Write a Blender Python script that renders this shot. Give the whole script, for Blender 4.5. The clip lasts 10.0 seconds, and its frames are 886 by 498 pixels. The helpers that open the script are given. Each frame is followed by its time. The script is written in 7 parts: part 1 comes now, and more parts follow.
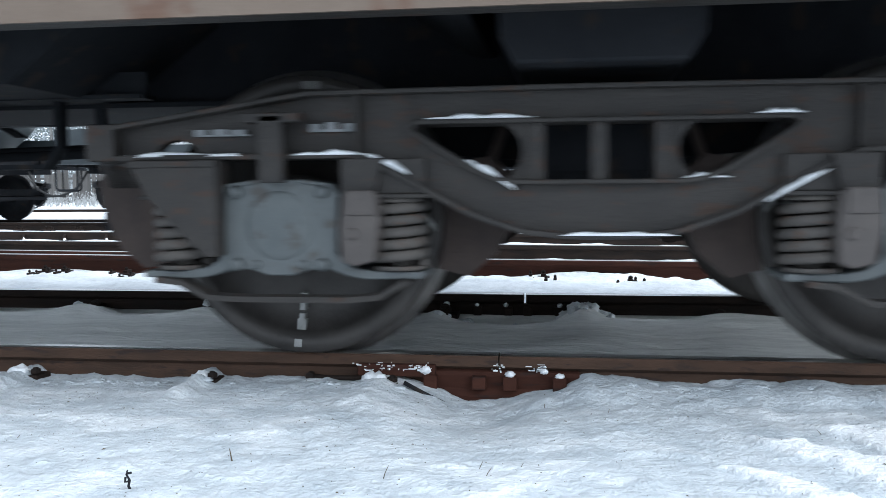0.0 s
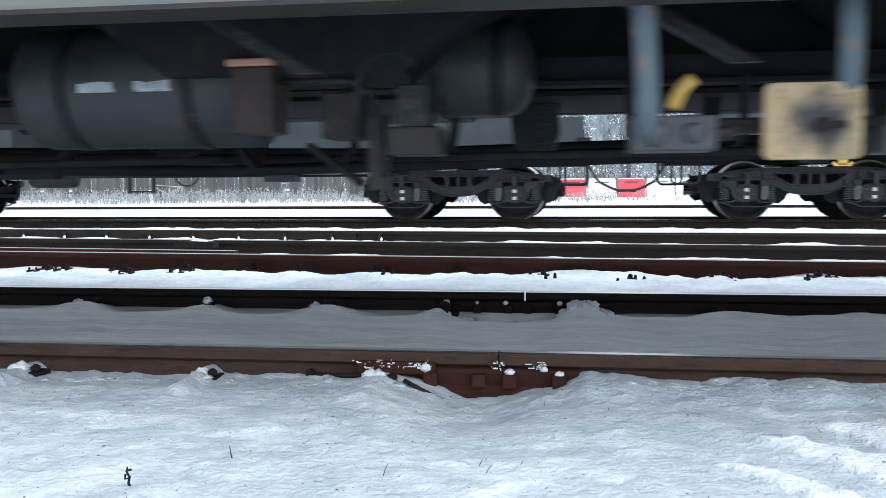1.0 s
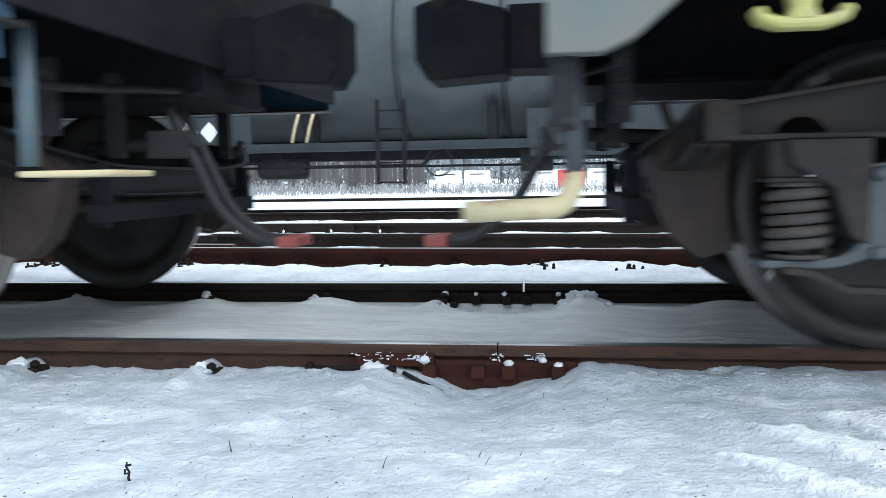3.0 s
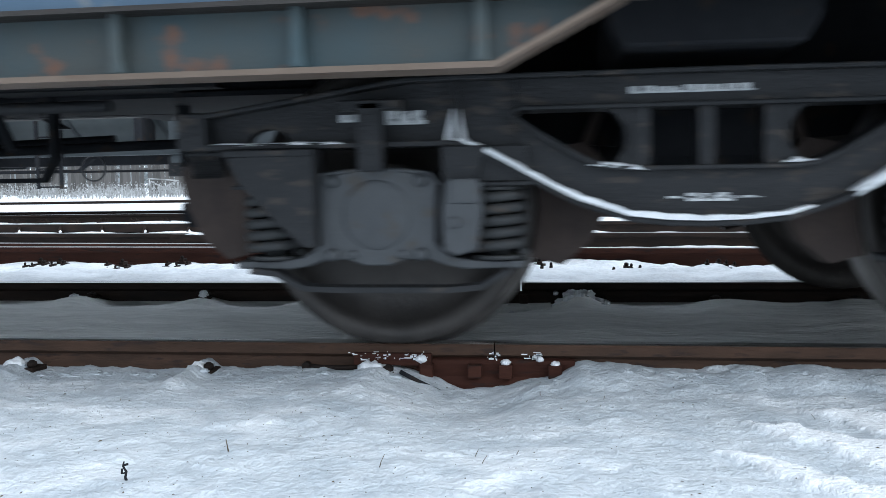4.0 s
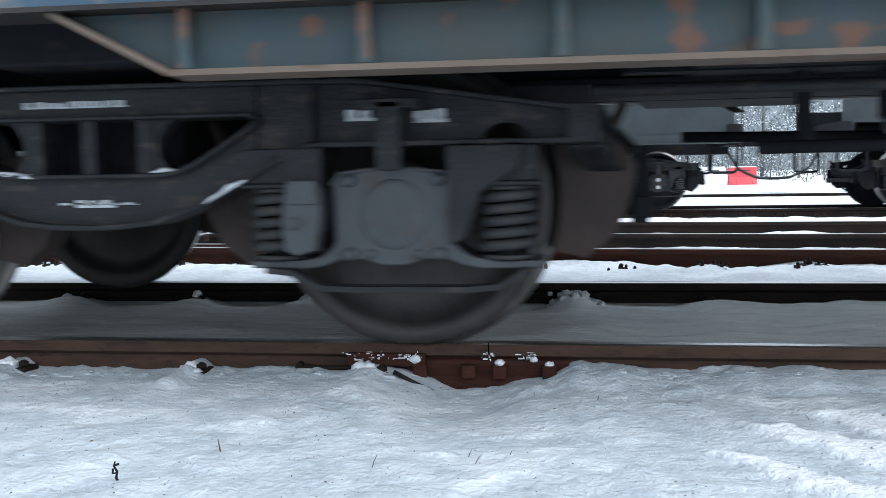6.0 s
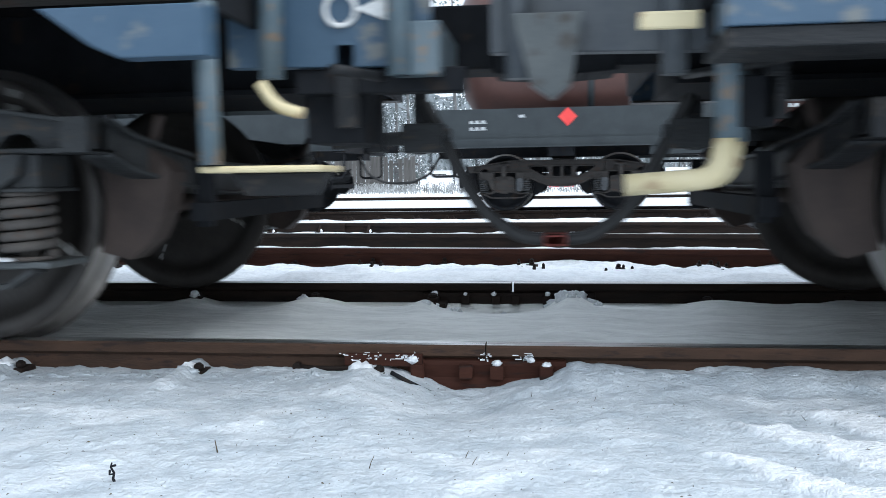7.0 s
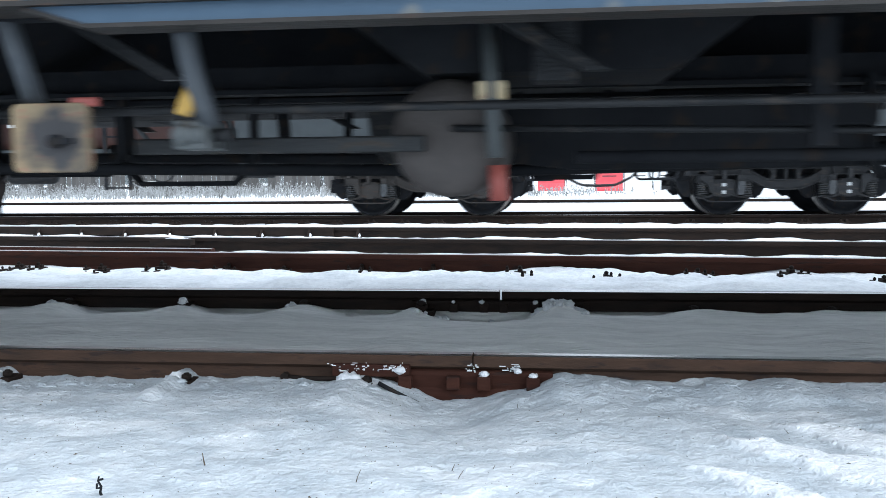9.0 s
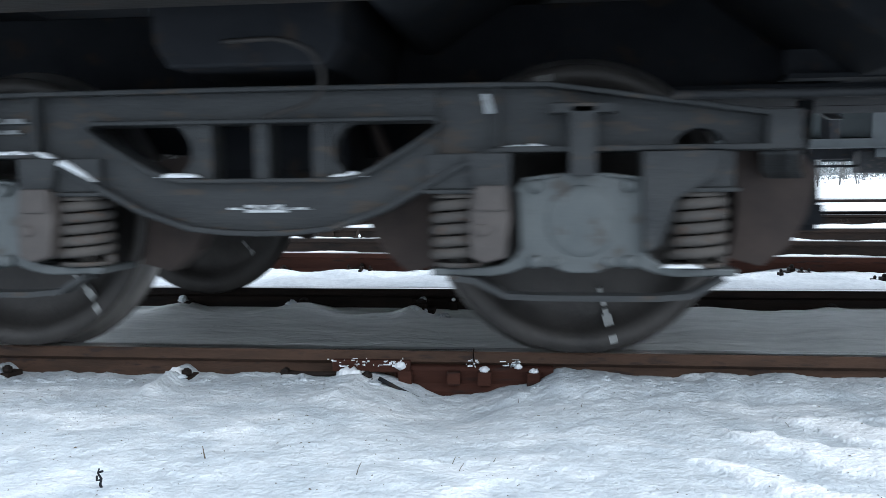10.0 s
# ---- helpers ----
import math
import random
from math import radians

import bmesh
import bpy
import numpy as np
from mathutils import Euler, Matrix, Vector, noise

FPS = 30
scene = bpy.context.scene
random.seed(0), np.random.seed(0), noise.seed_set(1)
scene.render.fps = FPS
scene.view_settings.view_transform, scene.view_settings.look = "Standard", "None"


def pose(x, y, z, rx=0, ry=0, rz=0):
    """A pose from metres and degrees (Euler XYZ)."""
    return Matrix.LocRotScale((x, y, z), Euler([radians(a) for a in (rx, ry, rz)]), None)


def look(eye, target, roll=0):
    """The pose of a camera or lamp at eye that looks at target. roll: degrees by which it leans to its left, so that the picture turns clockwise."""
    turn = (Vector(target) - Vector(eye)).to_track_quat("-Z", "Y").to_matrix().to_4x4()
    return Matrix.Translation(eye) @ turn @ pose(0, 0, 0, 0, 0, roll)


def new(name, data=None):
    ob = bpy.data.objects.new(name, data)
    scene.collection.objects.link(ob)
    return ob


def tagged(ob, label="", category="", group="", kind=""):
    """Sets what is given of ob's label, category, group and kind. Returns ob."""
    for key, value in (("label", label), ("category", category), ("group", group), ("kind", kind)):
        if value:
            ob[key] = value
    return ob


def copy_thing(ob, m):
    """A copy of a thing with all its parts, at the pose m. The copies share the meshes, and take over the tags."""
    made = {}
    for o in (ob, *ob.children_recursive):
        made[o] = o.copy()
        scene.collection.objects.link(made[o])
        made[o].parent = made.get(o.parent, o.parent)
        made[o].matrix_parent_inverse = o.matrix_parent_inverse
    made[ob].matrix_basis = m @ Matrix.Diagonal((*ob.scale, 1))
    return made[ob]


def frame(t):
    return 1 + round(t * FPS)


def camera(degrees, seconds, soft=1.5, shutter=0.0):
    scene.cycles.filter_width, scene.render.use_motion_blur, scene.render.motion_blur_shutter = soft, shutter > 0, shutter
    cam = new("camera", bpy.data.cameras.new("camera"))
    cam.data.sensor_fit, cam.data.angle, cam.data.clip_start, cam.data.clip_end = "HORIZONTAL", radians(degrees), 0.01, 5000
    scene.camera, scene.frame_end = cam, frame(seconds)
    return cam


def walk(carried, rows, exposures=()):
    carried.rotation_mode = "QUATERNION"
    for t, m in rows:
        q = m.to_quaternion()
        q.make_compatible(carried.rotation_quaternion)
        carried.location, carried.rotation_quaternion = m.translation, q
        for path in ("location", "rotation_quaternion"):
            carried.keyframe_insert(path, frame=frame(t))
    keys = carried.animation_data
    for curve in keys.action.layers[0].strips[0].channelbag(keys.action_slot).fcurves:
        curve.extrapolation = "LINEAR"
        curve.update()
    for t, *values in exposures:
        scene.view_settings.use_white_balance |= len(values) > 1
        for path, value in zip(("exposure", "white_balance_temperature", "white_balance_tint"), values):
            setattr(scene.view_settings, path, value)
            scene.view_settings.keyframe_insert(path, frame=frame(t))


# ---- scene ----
cam = camera(53.9, 10.0, soft=0.55, shutter=0.25)
PATH = [
    (0.0, pose(-0.0018, -0.0014, 0.5065, 86.146, 0.428, 8.027)),
    (0.5, pose(-0.0010, -0.0048, 0.5092, 86.088, 0.406, 8.053)),
    (1.0, pose(-0.0024, -0.0016, 0.5053, 86.017, 0.356, 8.018)),
    (1.5, pose(0.0016, 0.0011, 0.5031, 85.956, 0.429, 8.071)),
    (2.0, pose(0.0014, -0.0003, 0.5056, 85.803, 0.763, 7.985)),
    (2.5, pose(0.0001, 0.0018, 0.5068, 85.579, 0.883, 7.948)),
    (4.0, pose(0.0048, -0.0014, 0.5074, 85.391, 0.973, 7.776)),
    (4.5, pose(0.0049, -0.0008, 0.5080, 85.468, 0.965, 7.683)),
    (5.0, pose(0.0034, 0.0003, 0.5076, 85.437, 0.930, 7.607)),
    (6.5, pose(0.0096, 0.0073, 0.5011, 85.480, 0.802, 7.427)),
    (7.0, pose(0.0093, 0.0052, 0.5067, 85.427, 0.782, 7.340)),
    (7.5, pose(0.0074, 0.0021, 0.5099, 85.475, 0.791, 7.196)),
    (8.0, pose(0.0179, -0.0000, 0.5209, 85.407, 0.687, 7.071)),
    (8.5, pose(0.0226, -0.0073, 0.5297, 85.540, 0.474, 6.844)),
    (9.0, pose(0.0155, -0.0069, 0.5345, 85.591, 0.483, 6.657)),
    (9.5, pose(0.0228, -0.0016, 0.5193, 85.681, 0.487, 6.611)),
    (10.0, pose(0.0140, -0.0067, 0.5133, 85.728, 0.504, 6.652)),
]
walk(cam, PATH, [(0.0, 2.14, 5900, 7), (1.0, 2.08, 5900, 7), (2.0, 1.94, 5900, 7), (4.5, 1.98, 5900, 7), (5.0, 1.94, 5900, 7), (7.0, 1.94, 5900, 7), (8.0, 2.12, 5900, 7), (10.0, 2.06, 5900, 7)])

# ---- light ----
world = bpy.data.worlds.new("overcast_sky")
scene.world = world
world.use_nodes = True
_nt = world.node_tree
_sky = _nt.nodes.new("ShaderNodeTexSky")
_sky.sky_type, _sky.sun_disc = "NISHITA", False
_sky.sun_elevation, _sky.sun_rotation = radians(49), radians(118)
_sky.air_density, _sky.dust_density = 1.0, 4.0
_hsv = _nt.nodes.new("ShaderNodeHueSaturation")
_hsv.inputs["Saturation"].default_value = 0.35
_nt.links.new(_sky.outputs[0], _hsv.inputs["Color"])
_cloud = _nt.nodes.new("ShaderNodeMix")
_cloud.data_type = "RGBA"
_cloud.inputs[0].default_value = 0.85
_cloud.inputs[7].default_value = (2.05, 2.2, 2.36, 1)  # even cloud cover, down to the horizon
_nt.links.new(_hsv.outputs[0], _cloud.inputs[6])
_nt.links.new(_cloud.outputs[2], _nt.nodes["Background"].inputs[0])
_nt.nodes["Background"].inputs[1].default_value = 0.15
_sun = bpy.data.lights.new("sun", "SUN")
_sun.energy, _sun.angle, _sun.color = 0.5, radians(60), (1.0, 0.97, 0.93)
sun = new("sun", _sun)
sun.matrix_world = look((13, -7.0, 17), (0, 0, 0))


# ---- materials ----
def node_material(name):
    m = bpy.data.materials.new(name)
    m.use_nodes = True
    return m, m.node_tree, m.node_tree.nodes["Principled BSDF"]


def painted(name, base, second, scale=6.0, rough=0.6, metal=0.0, bump=0.15, fine=60.0, spots=None, amount=0.45, stretch=(1, 1, 1), per_object=False, gloss=0.5):
    """Two colours mixed by a large noise, a fine grain in the relief, and an optional third colour in spots."""
    m, nt, bsdf = node_material(name)
    co = nt.nodes.new("ShaderNodeTexCoord")
    mp = nt.nodes.new("ShaderNodeMapping")
    mp.inputs["Scale"].default_value = stretch
    nt.links.new(co.outputs["Object"], mp.inputs["Vector"])
    big = nt.nodes.new("ShaderNodeTexNoise")
    big.inputs["Scale"].default_value, big.inputs["Detail"].default_value, big.inputs["Roughness"].default_value = scale, 6, 0.65
    nt.links.new(mp.outputs[0], big.inputs["Vector"])
    ramp = nt.nodes.new("ShaderNodeValToRGB")
    ramp.color_ramp.elements[0].position, ramp.color_ramp.elements[1].position = amount - 0.12, amount + 0.18
    ramp.color_ramp.elements[0].color, ramp.color_ramp.elements[1].color = (*base, 1), (*second, 1)
    nt.links.new(big.outputs[0], ramp.inputs[0])
    out = ramp.outputs[0]
    grain = nt.nodes.new("ShaderNodeTexNoise")
    grain.inputs["Scale"].default_value, grain.inputs["Detail"].default_value = fine, 4
    nt.links.new(mp.outputs[0], grain.inputs["Vector"])
    if spots:
        thr = nt.nodes.new("ShaderNodeValToRGB")
        thr.color_ramp.elements[0].position, thr.color_ramp.elements[1].position = 0.58, 0.66
        mid = nt.nodes.new("ShaderNodeTexNoise")
        mid.inputs["Scale"].default_value, mid.inputs["Detail"].default_value = scale * 2.7, 8
        nt.links.new(mp.outputs[0], mid.inputs["Vector"])
        nt.links.new(mid.outputs[0], thr.inputs[0])
        mx = nt.nodes.new("ShaderNodeMix")
        mx.data_type = "RGBA"
        nt.links.new(thr.outputs[0], mx.inputs[0])
        nt.links.new(out, mx.inputs[6])
        mx.inputs[7].default_value = (*spots, 1)
        out = mx.outputs[2]
    if per_object:
        info = nt.nodes.new("ShaderNodeObjectInfo")
        hs = nt.nodes.new("ShaderNodeHueSaturation")
        mr = nt.nodes.new("ShaderNodeMapRange")
        mr.inputs[3].default_value, mr.inputs[4].default_value = 0.75, 1.25
        nt.links.new(info.outputs["Random"], mr.inputs[0])
        nt.links.new(mr.outputs[0], hs.inputs["Value"])
        nt.links.new(out, hs.inputs["Color"])
        out = hs.outputs[0]
    nt.links.new(out, bsdf.inputs["Base Color"])
    rr = nt.nodes.new("ShaderNodeMapRange")
    rr.inputs[3].default_value, rr.inputs[4].default_value = max(0.05, rough - 0.15), min(1.0, rough + 0.15)
    nt.links.new(big.outputs[0], rr.inputs[0])
    nt.links.new(rr.outputs[0], bsdf.inputs["Roughness"])
    bsdf.inputs["Metallic"].default_value = metal
    bsdf.inputs["Specular IOR Level"].default_value = gloss
    bp = nt.nodes.new("ShaderNodeBump")
    bp.inputs["Strength"].default_value, bp.inputs["Distance"].default_value = bump, 0.01
    nt.links.new(grain.outputs[0], bp.inputs["Height"])
    nt.links.new(bp.outputs[0], bsdf.inputs["Normal"])
    return m


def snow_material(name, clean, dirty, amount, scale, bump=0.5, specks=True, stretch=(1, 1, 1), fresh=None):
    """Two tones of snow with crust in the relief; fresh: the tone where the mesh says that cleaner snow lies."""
    m, nt, bsdf = node_material(name)
    co = nt.nodes.new("ShaderNodeTexCoord")
    mp = nt.nodes.new("ShaderNodeMapping")
    mp.inputs["Scale"].default_value = stretch
    nt.links.new(co.outputs["Object"], mp.inputs["Vector"])
    big = nt.nodes.new("ShaderNodeTexNoise")
    big.inputs["Scale"].default_value, big.inputs["Detail"].default_value = scale, 7
    nt.links.new(mp.outputs[0], big.inputs["Vector"])
    ramp = nt.nodes.new("ShaderNodeValToRGB")
    ramp.color_ramp.elements[0].position, ramp.color_ramp.elements[1].position = amount - 0.15, amount + 0.15
    ramp.color_ramp.elements[0].color, ramp.color_ramp.elements[1].color = (*dirty, 1), (*clean, 1)
    nt.links.new(big.outputs[0], ramp.inputs[0])
    out = ramp.outputs[0]
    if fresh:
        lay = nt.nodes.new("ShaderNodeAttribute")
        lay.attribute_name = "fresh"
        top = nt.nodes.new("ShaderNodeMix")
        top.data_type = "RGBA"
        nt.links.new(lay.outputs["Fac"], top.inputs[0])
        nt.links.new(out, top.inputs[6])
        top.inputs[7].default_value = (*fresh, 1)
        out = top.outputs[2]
    if specks:
        vo = nt.nodes.new("ShaderNodeTexVoronoi")
        vo.inputs["Scale"].default_value = 38
        nt.links.new(co.outputs["Object"], vo.inputs["Vector"])
        lt = nt.nodes.new("ShaderNodeMath")
        lt.operation = "LESS_THAN"
        lt.inputs[1].default_value = 0.085
        nt.links.new(vo.outputs["Distance"], lt.inputs[0])
        sel = nt.nodes.new("ShaderNodeSeparateColor")
        nt.links.new(vo.outputs["Color"], sel.inputs[0])
        gt = nt.nodes.new("ShaderNodeMath")
        gt.operation = "GREATER_THAN"
        gt.inputs[1].default_value = 0.90
        nt.links.new(sel.outputs[0], gt.inputs[0])
        mu = nt.nodes.new("ShaderNodeMath")
        mu.operation = "MULTIPLY"
        nt.links.new(lt.outputs[0], mu.inputs[0])
        nt.links.new(gt.outputs[0], mu.inputs[1])
        mx = nt.nodes.new("ShaderNodeMix")
        mx.data_type = "RGBA"
        nt.links.new(mu.outputs[0], mx.inputs[0])
        nt.links.new(out, mx.inputs[6])
        mx.inputs[7].default_value = (0.10, 0.09, 0.08, 1)
        out = mx.outputs[2]
    speck = nt.nodes.new("ShaderNodeTexNoise")
    speck.inputs["Scale"].default_value, speck.inputs["Detail"].default_value, speck.inputs["Roughness"].default_value = 26, 9, 0.75
    nt.links.new(mp.outputs[0], speck.inputs["Vector"])
    rng = nt.nodes.new("ShaderNodeMapRange")
    rng.inputs[1].default_value, rng.inputs[2].default_value, rng.inputs[3].default_value, rng.inputs[4].default_value = 0.36, 0.58, 0.87, 1.05
    nt.links.new(speck.outputs[0], rng.inputs[0])
    tint = nt.nodes.new("ShaderNodeHueSaturation")
    nt.links.new(rng.outputs[0], tint.inputs["Value"])
    nt.links.new(out, tint.inputs["Color"])
    out = tint.outputs[0]
    nt.links.new(out, bsdf.inputs["Base Color"])
    bsdf.inputs["Roughness"].default_value = 0.75
    bsdf.inputs["Specular IOR Level"].default_value = 0.3
    fine = nt.nodes.new("ShaderNodeTexNoise")
    fine.inputs["Scale"].default_value, fine.inputs["Detail"].default_value, fine.inputs["Roughness"].default_value = 60, 4, 0.6
    nt.links.new(mp.outputs[0], fine.inputs["Vector"])
    bp = nt.nodes.new("ShaderNodeBump")
    bp.inputs["Strength"].default_value, bp.inputs["Distance"].default_value = bump, 0.012
    nt.links.new(fine.outputs[0], bp.inputs["Height"])
    crust = nt.nodes.new("ShaderNodeTexNoise")
    crust.inputs["Scale"].default_value, crust.inputs["Detail"].default_value, crust.inputs["Roughness"].default_value = 13, 6, 0.6
    nt.links.new(mp.outputs[0], crust.inputs["Vector"])
    bp2 = nt.nodes.new("ShaderNodeBump")
    bp2.inputs["Strength"].default_value, bp2.inputs["Distance"].default_value = bump * 0.5, 0.03
    nt.links.new(crust.outputs[0], bp2.inputs["Height"])
    nt.links.new(bp.outputs[0], bp2.inputs["Normal"])
    nt.links.new(bp2.outputs[0], bsdf.inputs["Normal"])
    return m


# near tone darkened, tone between the rails lightened, to offset the train's shade
SNOW = snow_material("trodden_snow_darkened", (0.53, 0.57, 0.605), (0.42, 0.465, 0.505), 0.46, 9.0, 0.85, fresh=(0.72, 0.745, 0.77))
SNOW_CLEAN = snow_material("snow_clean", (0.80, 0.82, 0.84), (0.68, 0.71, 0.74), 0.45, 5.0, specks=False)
SNOW_SWEPT_LIGHTENED = snow_material("wind_swept_snow_lightened", (0.90, 0.905, 0.88), (0.74, 0.75, 0.73), 0.44, 6.0, 0.8, specks=False, stretch=(0.16, 1.0, 1.0))
RAIL_RUST = painted("rail_rust", (0.048, 0.029, 0.020), (0.080, 0.046, 0.031), 9, 0.75, 0.1, 0.25, 90, (0.036, 0.024, 0.02), stretch=(0.5, 2, 2), gloss=0.2)
RAIL_RED = painted("rail_red_rust", (0.034, 0.013, 0.009), (0.060, 0.024, 0.016), 7, 0.8, 0.1, 0.25, 70, (0.030, 0.017, 0.014), stretch=(0.4, 2, 2), gloss=0.15)
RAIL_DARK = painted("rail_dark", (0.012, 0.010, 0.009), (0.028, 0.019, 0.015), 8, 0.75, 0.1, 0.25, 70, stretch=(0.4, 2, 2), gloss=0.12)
RAIL_TOP = painted("rail_polished", (0.50, 0.49, 0.48), (0.62, 0.61, 0.60), 12, 0.30, 0.95, 0.05, 120, stretch=(0.1, 6, 1))
STEEL_BLACK = painted("grimy_black_steel", (0.0105, 0.0118, 0.0145), (0.020, 0.0212, 0.0240), 4, 0.8, 0.0, 0.15, 50, (0.028, 0.023, 0.020), gloss=0.12)
FRAME_GREY = painted("grey_painted_casting", (0.028, 0.030, 0.032), (0.045, 0.047, 0.048), 7, 0.55, 0.15, 0.3, 60, (0.056, 0.047, 0.040), stretch=(0.6, 1, 1.6), gloss=0.25)
FRAME_DARK = painted("dark_painted_casting", (0.014, 0.0152, 0.017), (0.026, 0.027, 0.029), 7, 0.5, 0.15, 0.3, 60, (0.046, 0.040, 0.036), stretch=(0.6, 1, 1.6), gloss=0.25)
FRAME_BROWN = painted("brown_dusty_casting", (0.028, 0.026, 0.025), (0.044, 0.040, 0.037), 7, 0.6, 0.15, 0.3, 60, (0.050, 0.034, 0.027), stretch=(0.6, 1, 1.6), gloss=0.25)
BOX_GREY = painted("greenish_grey_paint", (0.070, 0.079, 0.082), (0.098, 0.107, 0.108), 7, 0.5, 0.1, 0.2, 55, (0.06, 0.055, 0.05))
BOX_DARK = painted("slate_grey_paint", (0.040, 0.044, 0.049), (0.060, 0.065, 0.070), 7, 0.5, 0.1, 0.2, 55, (0.05, 0.045, 0.04))
SPRING = painted("dusty_spring_steel", (0.062, 0.058, 0.055), (0.098, 0.088, 0.080), 10, 0.8, 0.0, 0.15, 80, (0.085, 0.055, 0.04), gloss=0.2)
BRAKE_BROWN = painted("brown_brake_dust", (0.030, 0.021, 0.018), (0.055, 0.040, 0.034), 9, 0.85, 0.0, 0.25, 60)
WHEEL = painted("wheel_steel", (0.032, 0.029, 0.027), (0.058, 0.052, 0.048), 6, 0.55, 0.4, 0.15, 60)
TREAD = painted("wheel_tread_steel", (0.30, 0.29, 0.28), (0.42, 0.40, 0.38), 12, 0.4, 0.9, 0.05, 90)
WEDGE = painted("dusty_wedge_iron", (0.058, 0.050, 0.047), (0.088, 0.076, 0.070), 8, 0.7, 0.1, 0.2, 70)
LETTER_DIM = painted("nearly_gone_lettering", (0.13, 0.14, 0.145), (0.24, 0.25, 0.255), 25, 0.7, 0, 0.1, 90)
WHITE = painted("white_paint", (0.62, 0.63, 0.62), (0.75, 0.75, 0.74), 20, 0.6, 0, 0.1, 90, (0.4, 0.4, 0.39))
LETTER = painted("worn_white_lettering", (0.40, 0.42, 0.43), (0.55, 0.57, 0.58), 25, 0.7, 0, 0.1, 90, (0.15, 0.16, 0.17))
def worn_plate_material(name, dark, light, worn):
    """Ochre paint rubbed through to soot about the lever's hub."""
    m = painted(name, dark, light, 14, 0.7, 0, 0.15, 60, (0.30, 0.13, 0.09))
    nt = m.node_tree
    bsdf = nt.nodes["Principled BSDF"]
    old = bsdf.inputs["Base Color"].links[0].from_socket
    co = nt.nodes.new("ShaderNodeTexCoord")
    ln = nt.nodes.new("ShaderNodeVectorMath")
    ln.operation = "LENGTH"
    nt.links.new(co.outputs["Object"], ln.inputs[0])
    ns = nt.nodes.new("ShaderNodeTexNoise")
    ns.inputs["Scale"].default_value, ns.inputs["Detail"].default_value = 18, 5
    nt.links.new(co.outputs["Object"], ns.inputs["Vector"])
    ad = nt.nodes.new("ShaderNodeMath")
    ad.operation = "MULTIPLY_ADD"
    ad.inputs[1].default_value = 0.13
    nt.links.new(ns.outputs[0], ad.inputs[0])
    nt.links.new(ln.outputs["Value"], ad.inputs[2])
    mr = nt.nodes.new("ShaderNodeMapRange")
    mr.inputs[1].default_value, mr.inputs[2].default_value = worn, worn + 0.06
    nt.links.new(ad.outputs[0], mr.inputs[0])
    mx = nt.nodes.new("ShaderNodeMix")
    mx.data_type = "RGBA"
    mx.inputs[6].default_value = (0.045, 0.043, 0.045, 1)
    nt.links.new(mr.outputs[0], mx.inputs[0])
    nt.links.new(old, mx.inputs[7])
    nt.links.new(mx.outputs[2], bsdf.inputs["Base Color"])
    return m


WORN_PLATE = worn_plate_material("worn_ochre_plate", (0.36, 0.25, 0.13), (0.46, 0.36, 0.21), 0.105)
WORN_CREAM = worn_plate_material("worn_cream_plate", (0.46, 0.40, 0.27), (0.55, 0.50, 0.37), 0.10)
WORN_BROWN = worn_plate_material("worn_brown_plate", (0.24, 0.17, 0.10), (0.34, 0.26, 0.15), 0.125)
CHALK = painted("rubbed_chalk", (0.20, 0.20, 0.195), (0.30, 0.30, 0.29), 25, 0.8, 0, 0.1, 90)
TANK_DULL = painted("dull_slate_tank_paint", (0.019, 0.0225, 0.026), (0.034, 0.039, 0.043), 6, 0.55, 0.0, 0.2, 50, (0.05, 0.04, 0.035))
BLUE = painted("weathered_blue_paint", (0.036, 0.074, 0.122), (0.055, 0.097, 0.148), 4, 0.5, 0, 0.1, 60, (0.14, 0.15, 0.15))
BLUE_RUST = painted("rusting_blue_paint", (0.030, 0.056, 0.066), (0.050, 0.058, 0.056), 3.5, 0.65, 0, 0.2, 50, (0.13, 0.065, 0.04))
GREEN_GREY = painted("faded_grey_green_paint", (0.125, 0.155, 0.150), (0.175, 0.170, 0.145), 3, 0.6, 0, 0.15, 50, (0.20, 0.13, 0.09))
TAN = painted("dusty_rust_brown_paint", (0.105, 0.075, 0.054), (0.14, 0.105, 0.08), 3, 0.7, 0, 0.2, 50, (0.10, 0.055, 0.035))
PIPE_BLUE = painted("blue_grey_pipe_paint", (0.082, 0.122, 0.148), (0.118, 0.152, 0.172), 9, 0.5, 0, 0.1, 60, (0.2, 0.15, 0.11))
PIPE_GREY = painted("grey_pipe_paint", (0.055, 0.064, 0.077), (0.088, 0.097, 0.106), 9, 0.5, 0, 0.1, 60)
YELLOW = painted("yellow_paint", (0.46, 0.27, 0.045), (0.54, 0.34, 0.08), 8, 0.5, 0, 0.1, 60, (0.4, 0.27, 0.1))
STRAW = painted("straw_yellow_paint", (0.44, 0.34, 0.14), (0.52, 0.42, 0.20), 8, 0.5, 0, 0.1, 60, (0.34, 0.24, 0.1))
LEMON = painted("pale_yellow_paint", (0.40, 0.38, 0.10), (0.46, 0.43, 0.16), 8, 0.5, 0, 0.1, 60, (0.4, 0.36, 0.16))
CREAM = painted("cream_paint", (0.60, 0.50, 0.28), (0.66, 0.57, 0.36), 8, 0.55, 0, 0.1, 60, (0.45, 0.34, 0.2))
BOARD = painted("ochre_board", (0.55, 0.43, 0.25), (0.62, 0.53, 0.36), 7, 0.7, 0, 0.15, 60, (0.24, 0.13, 0.09))
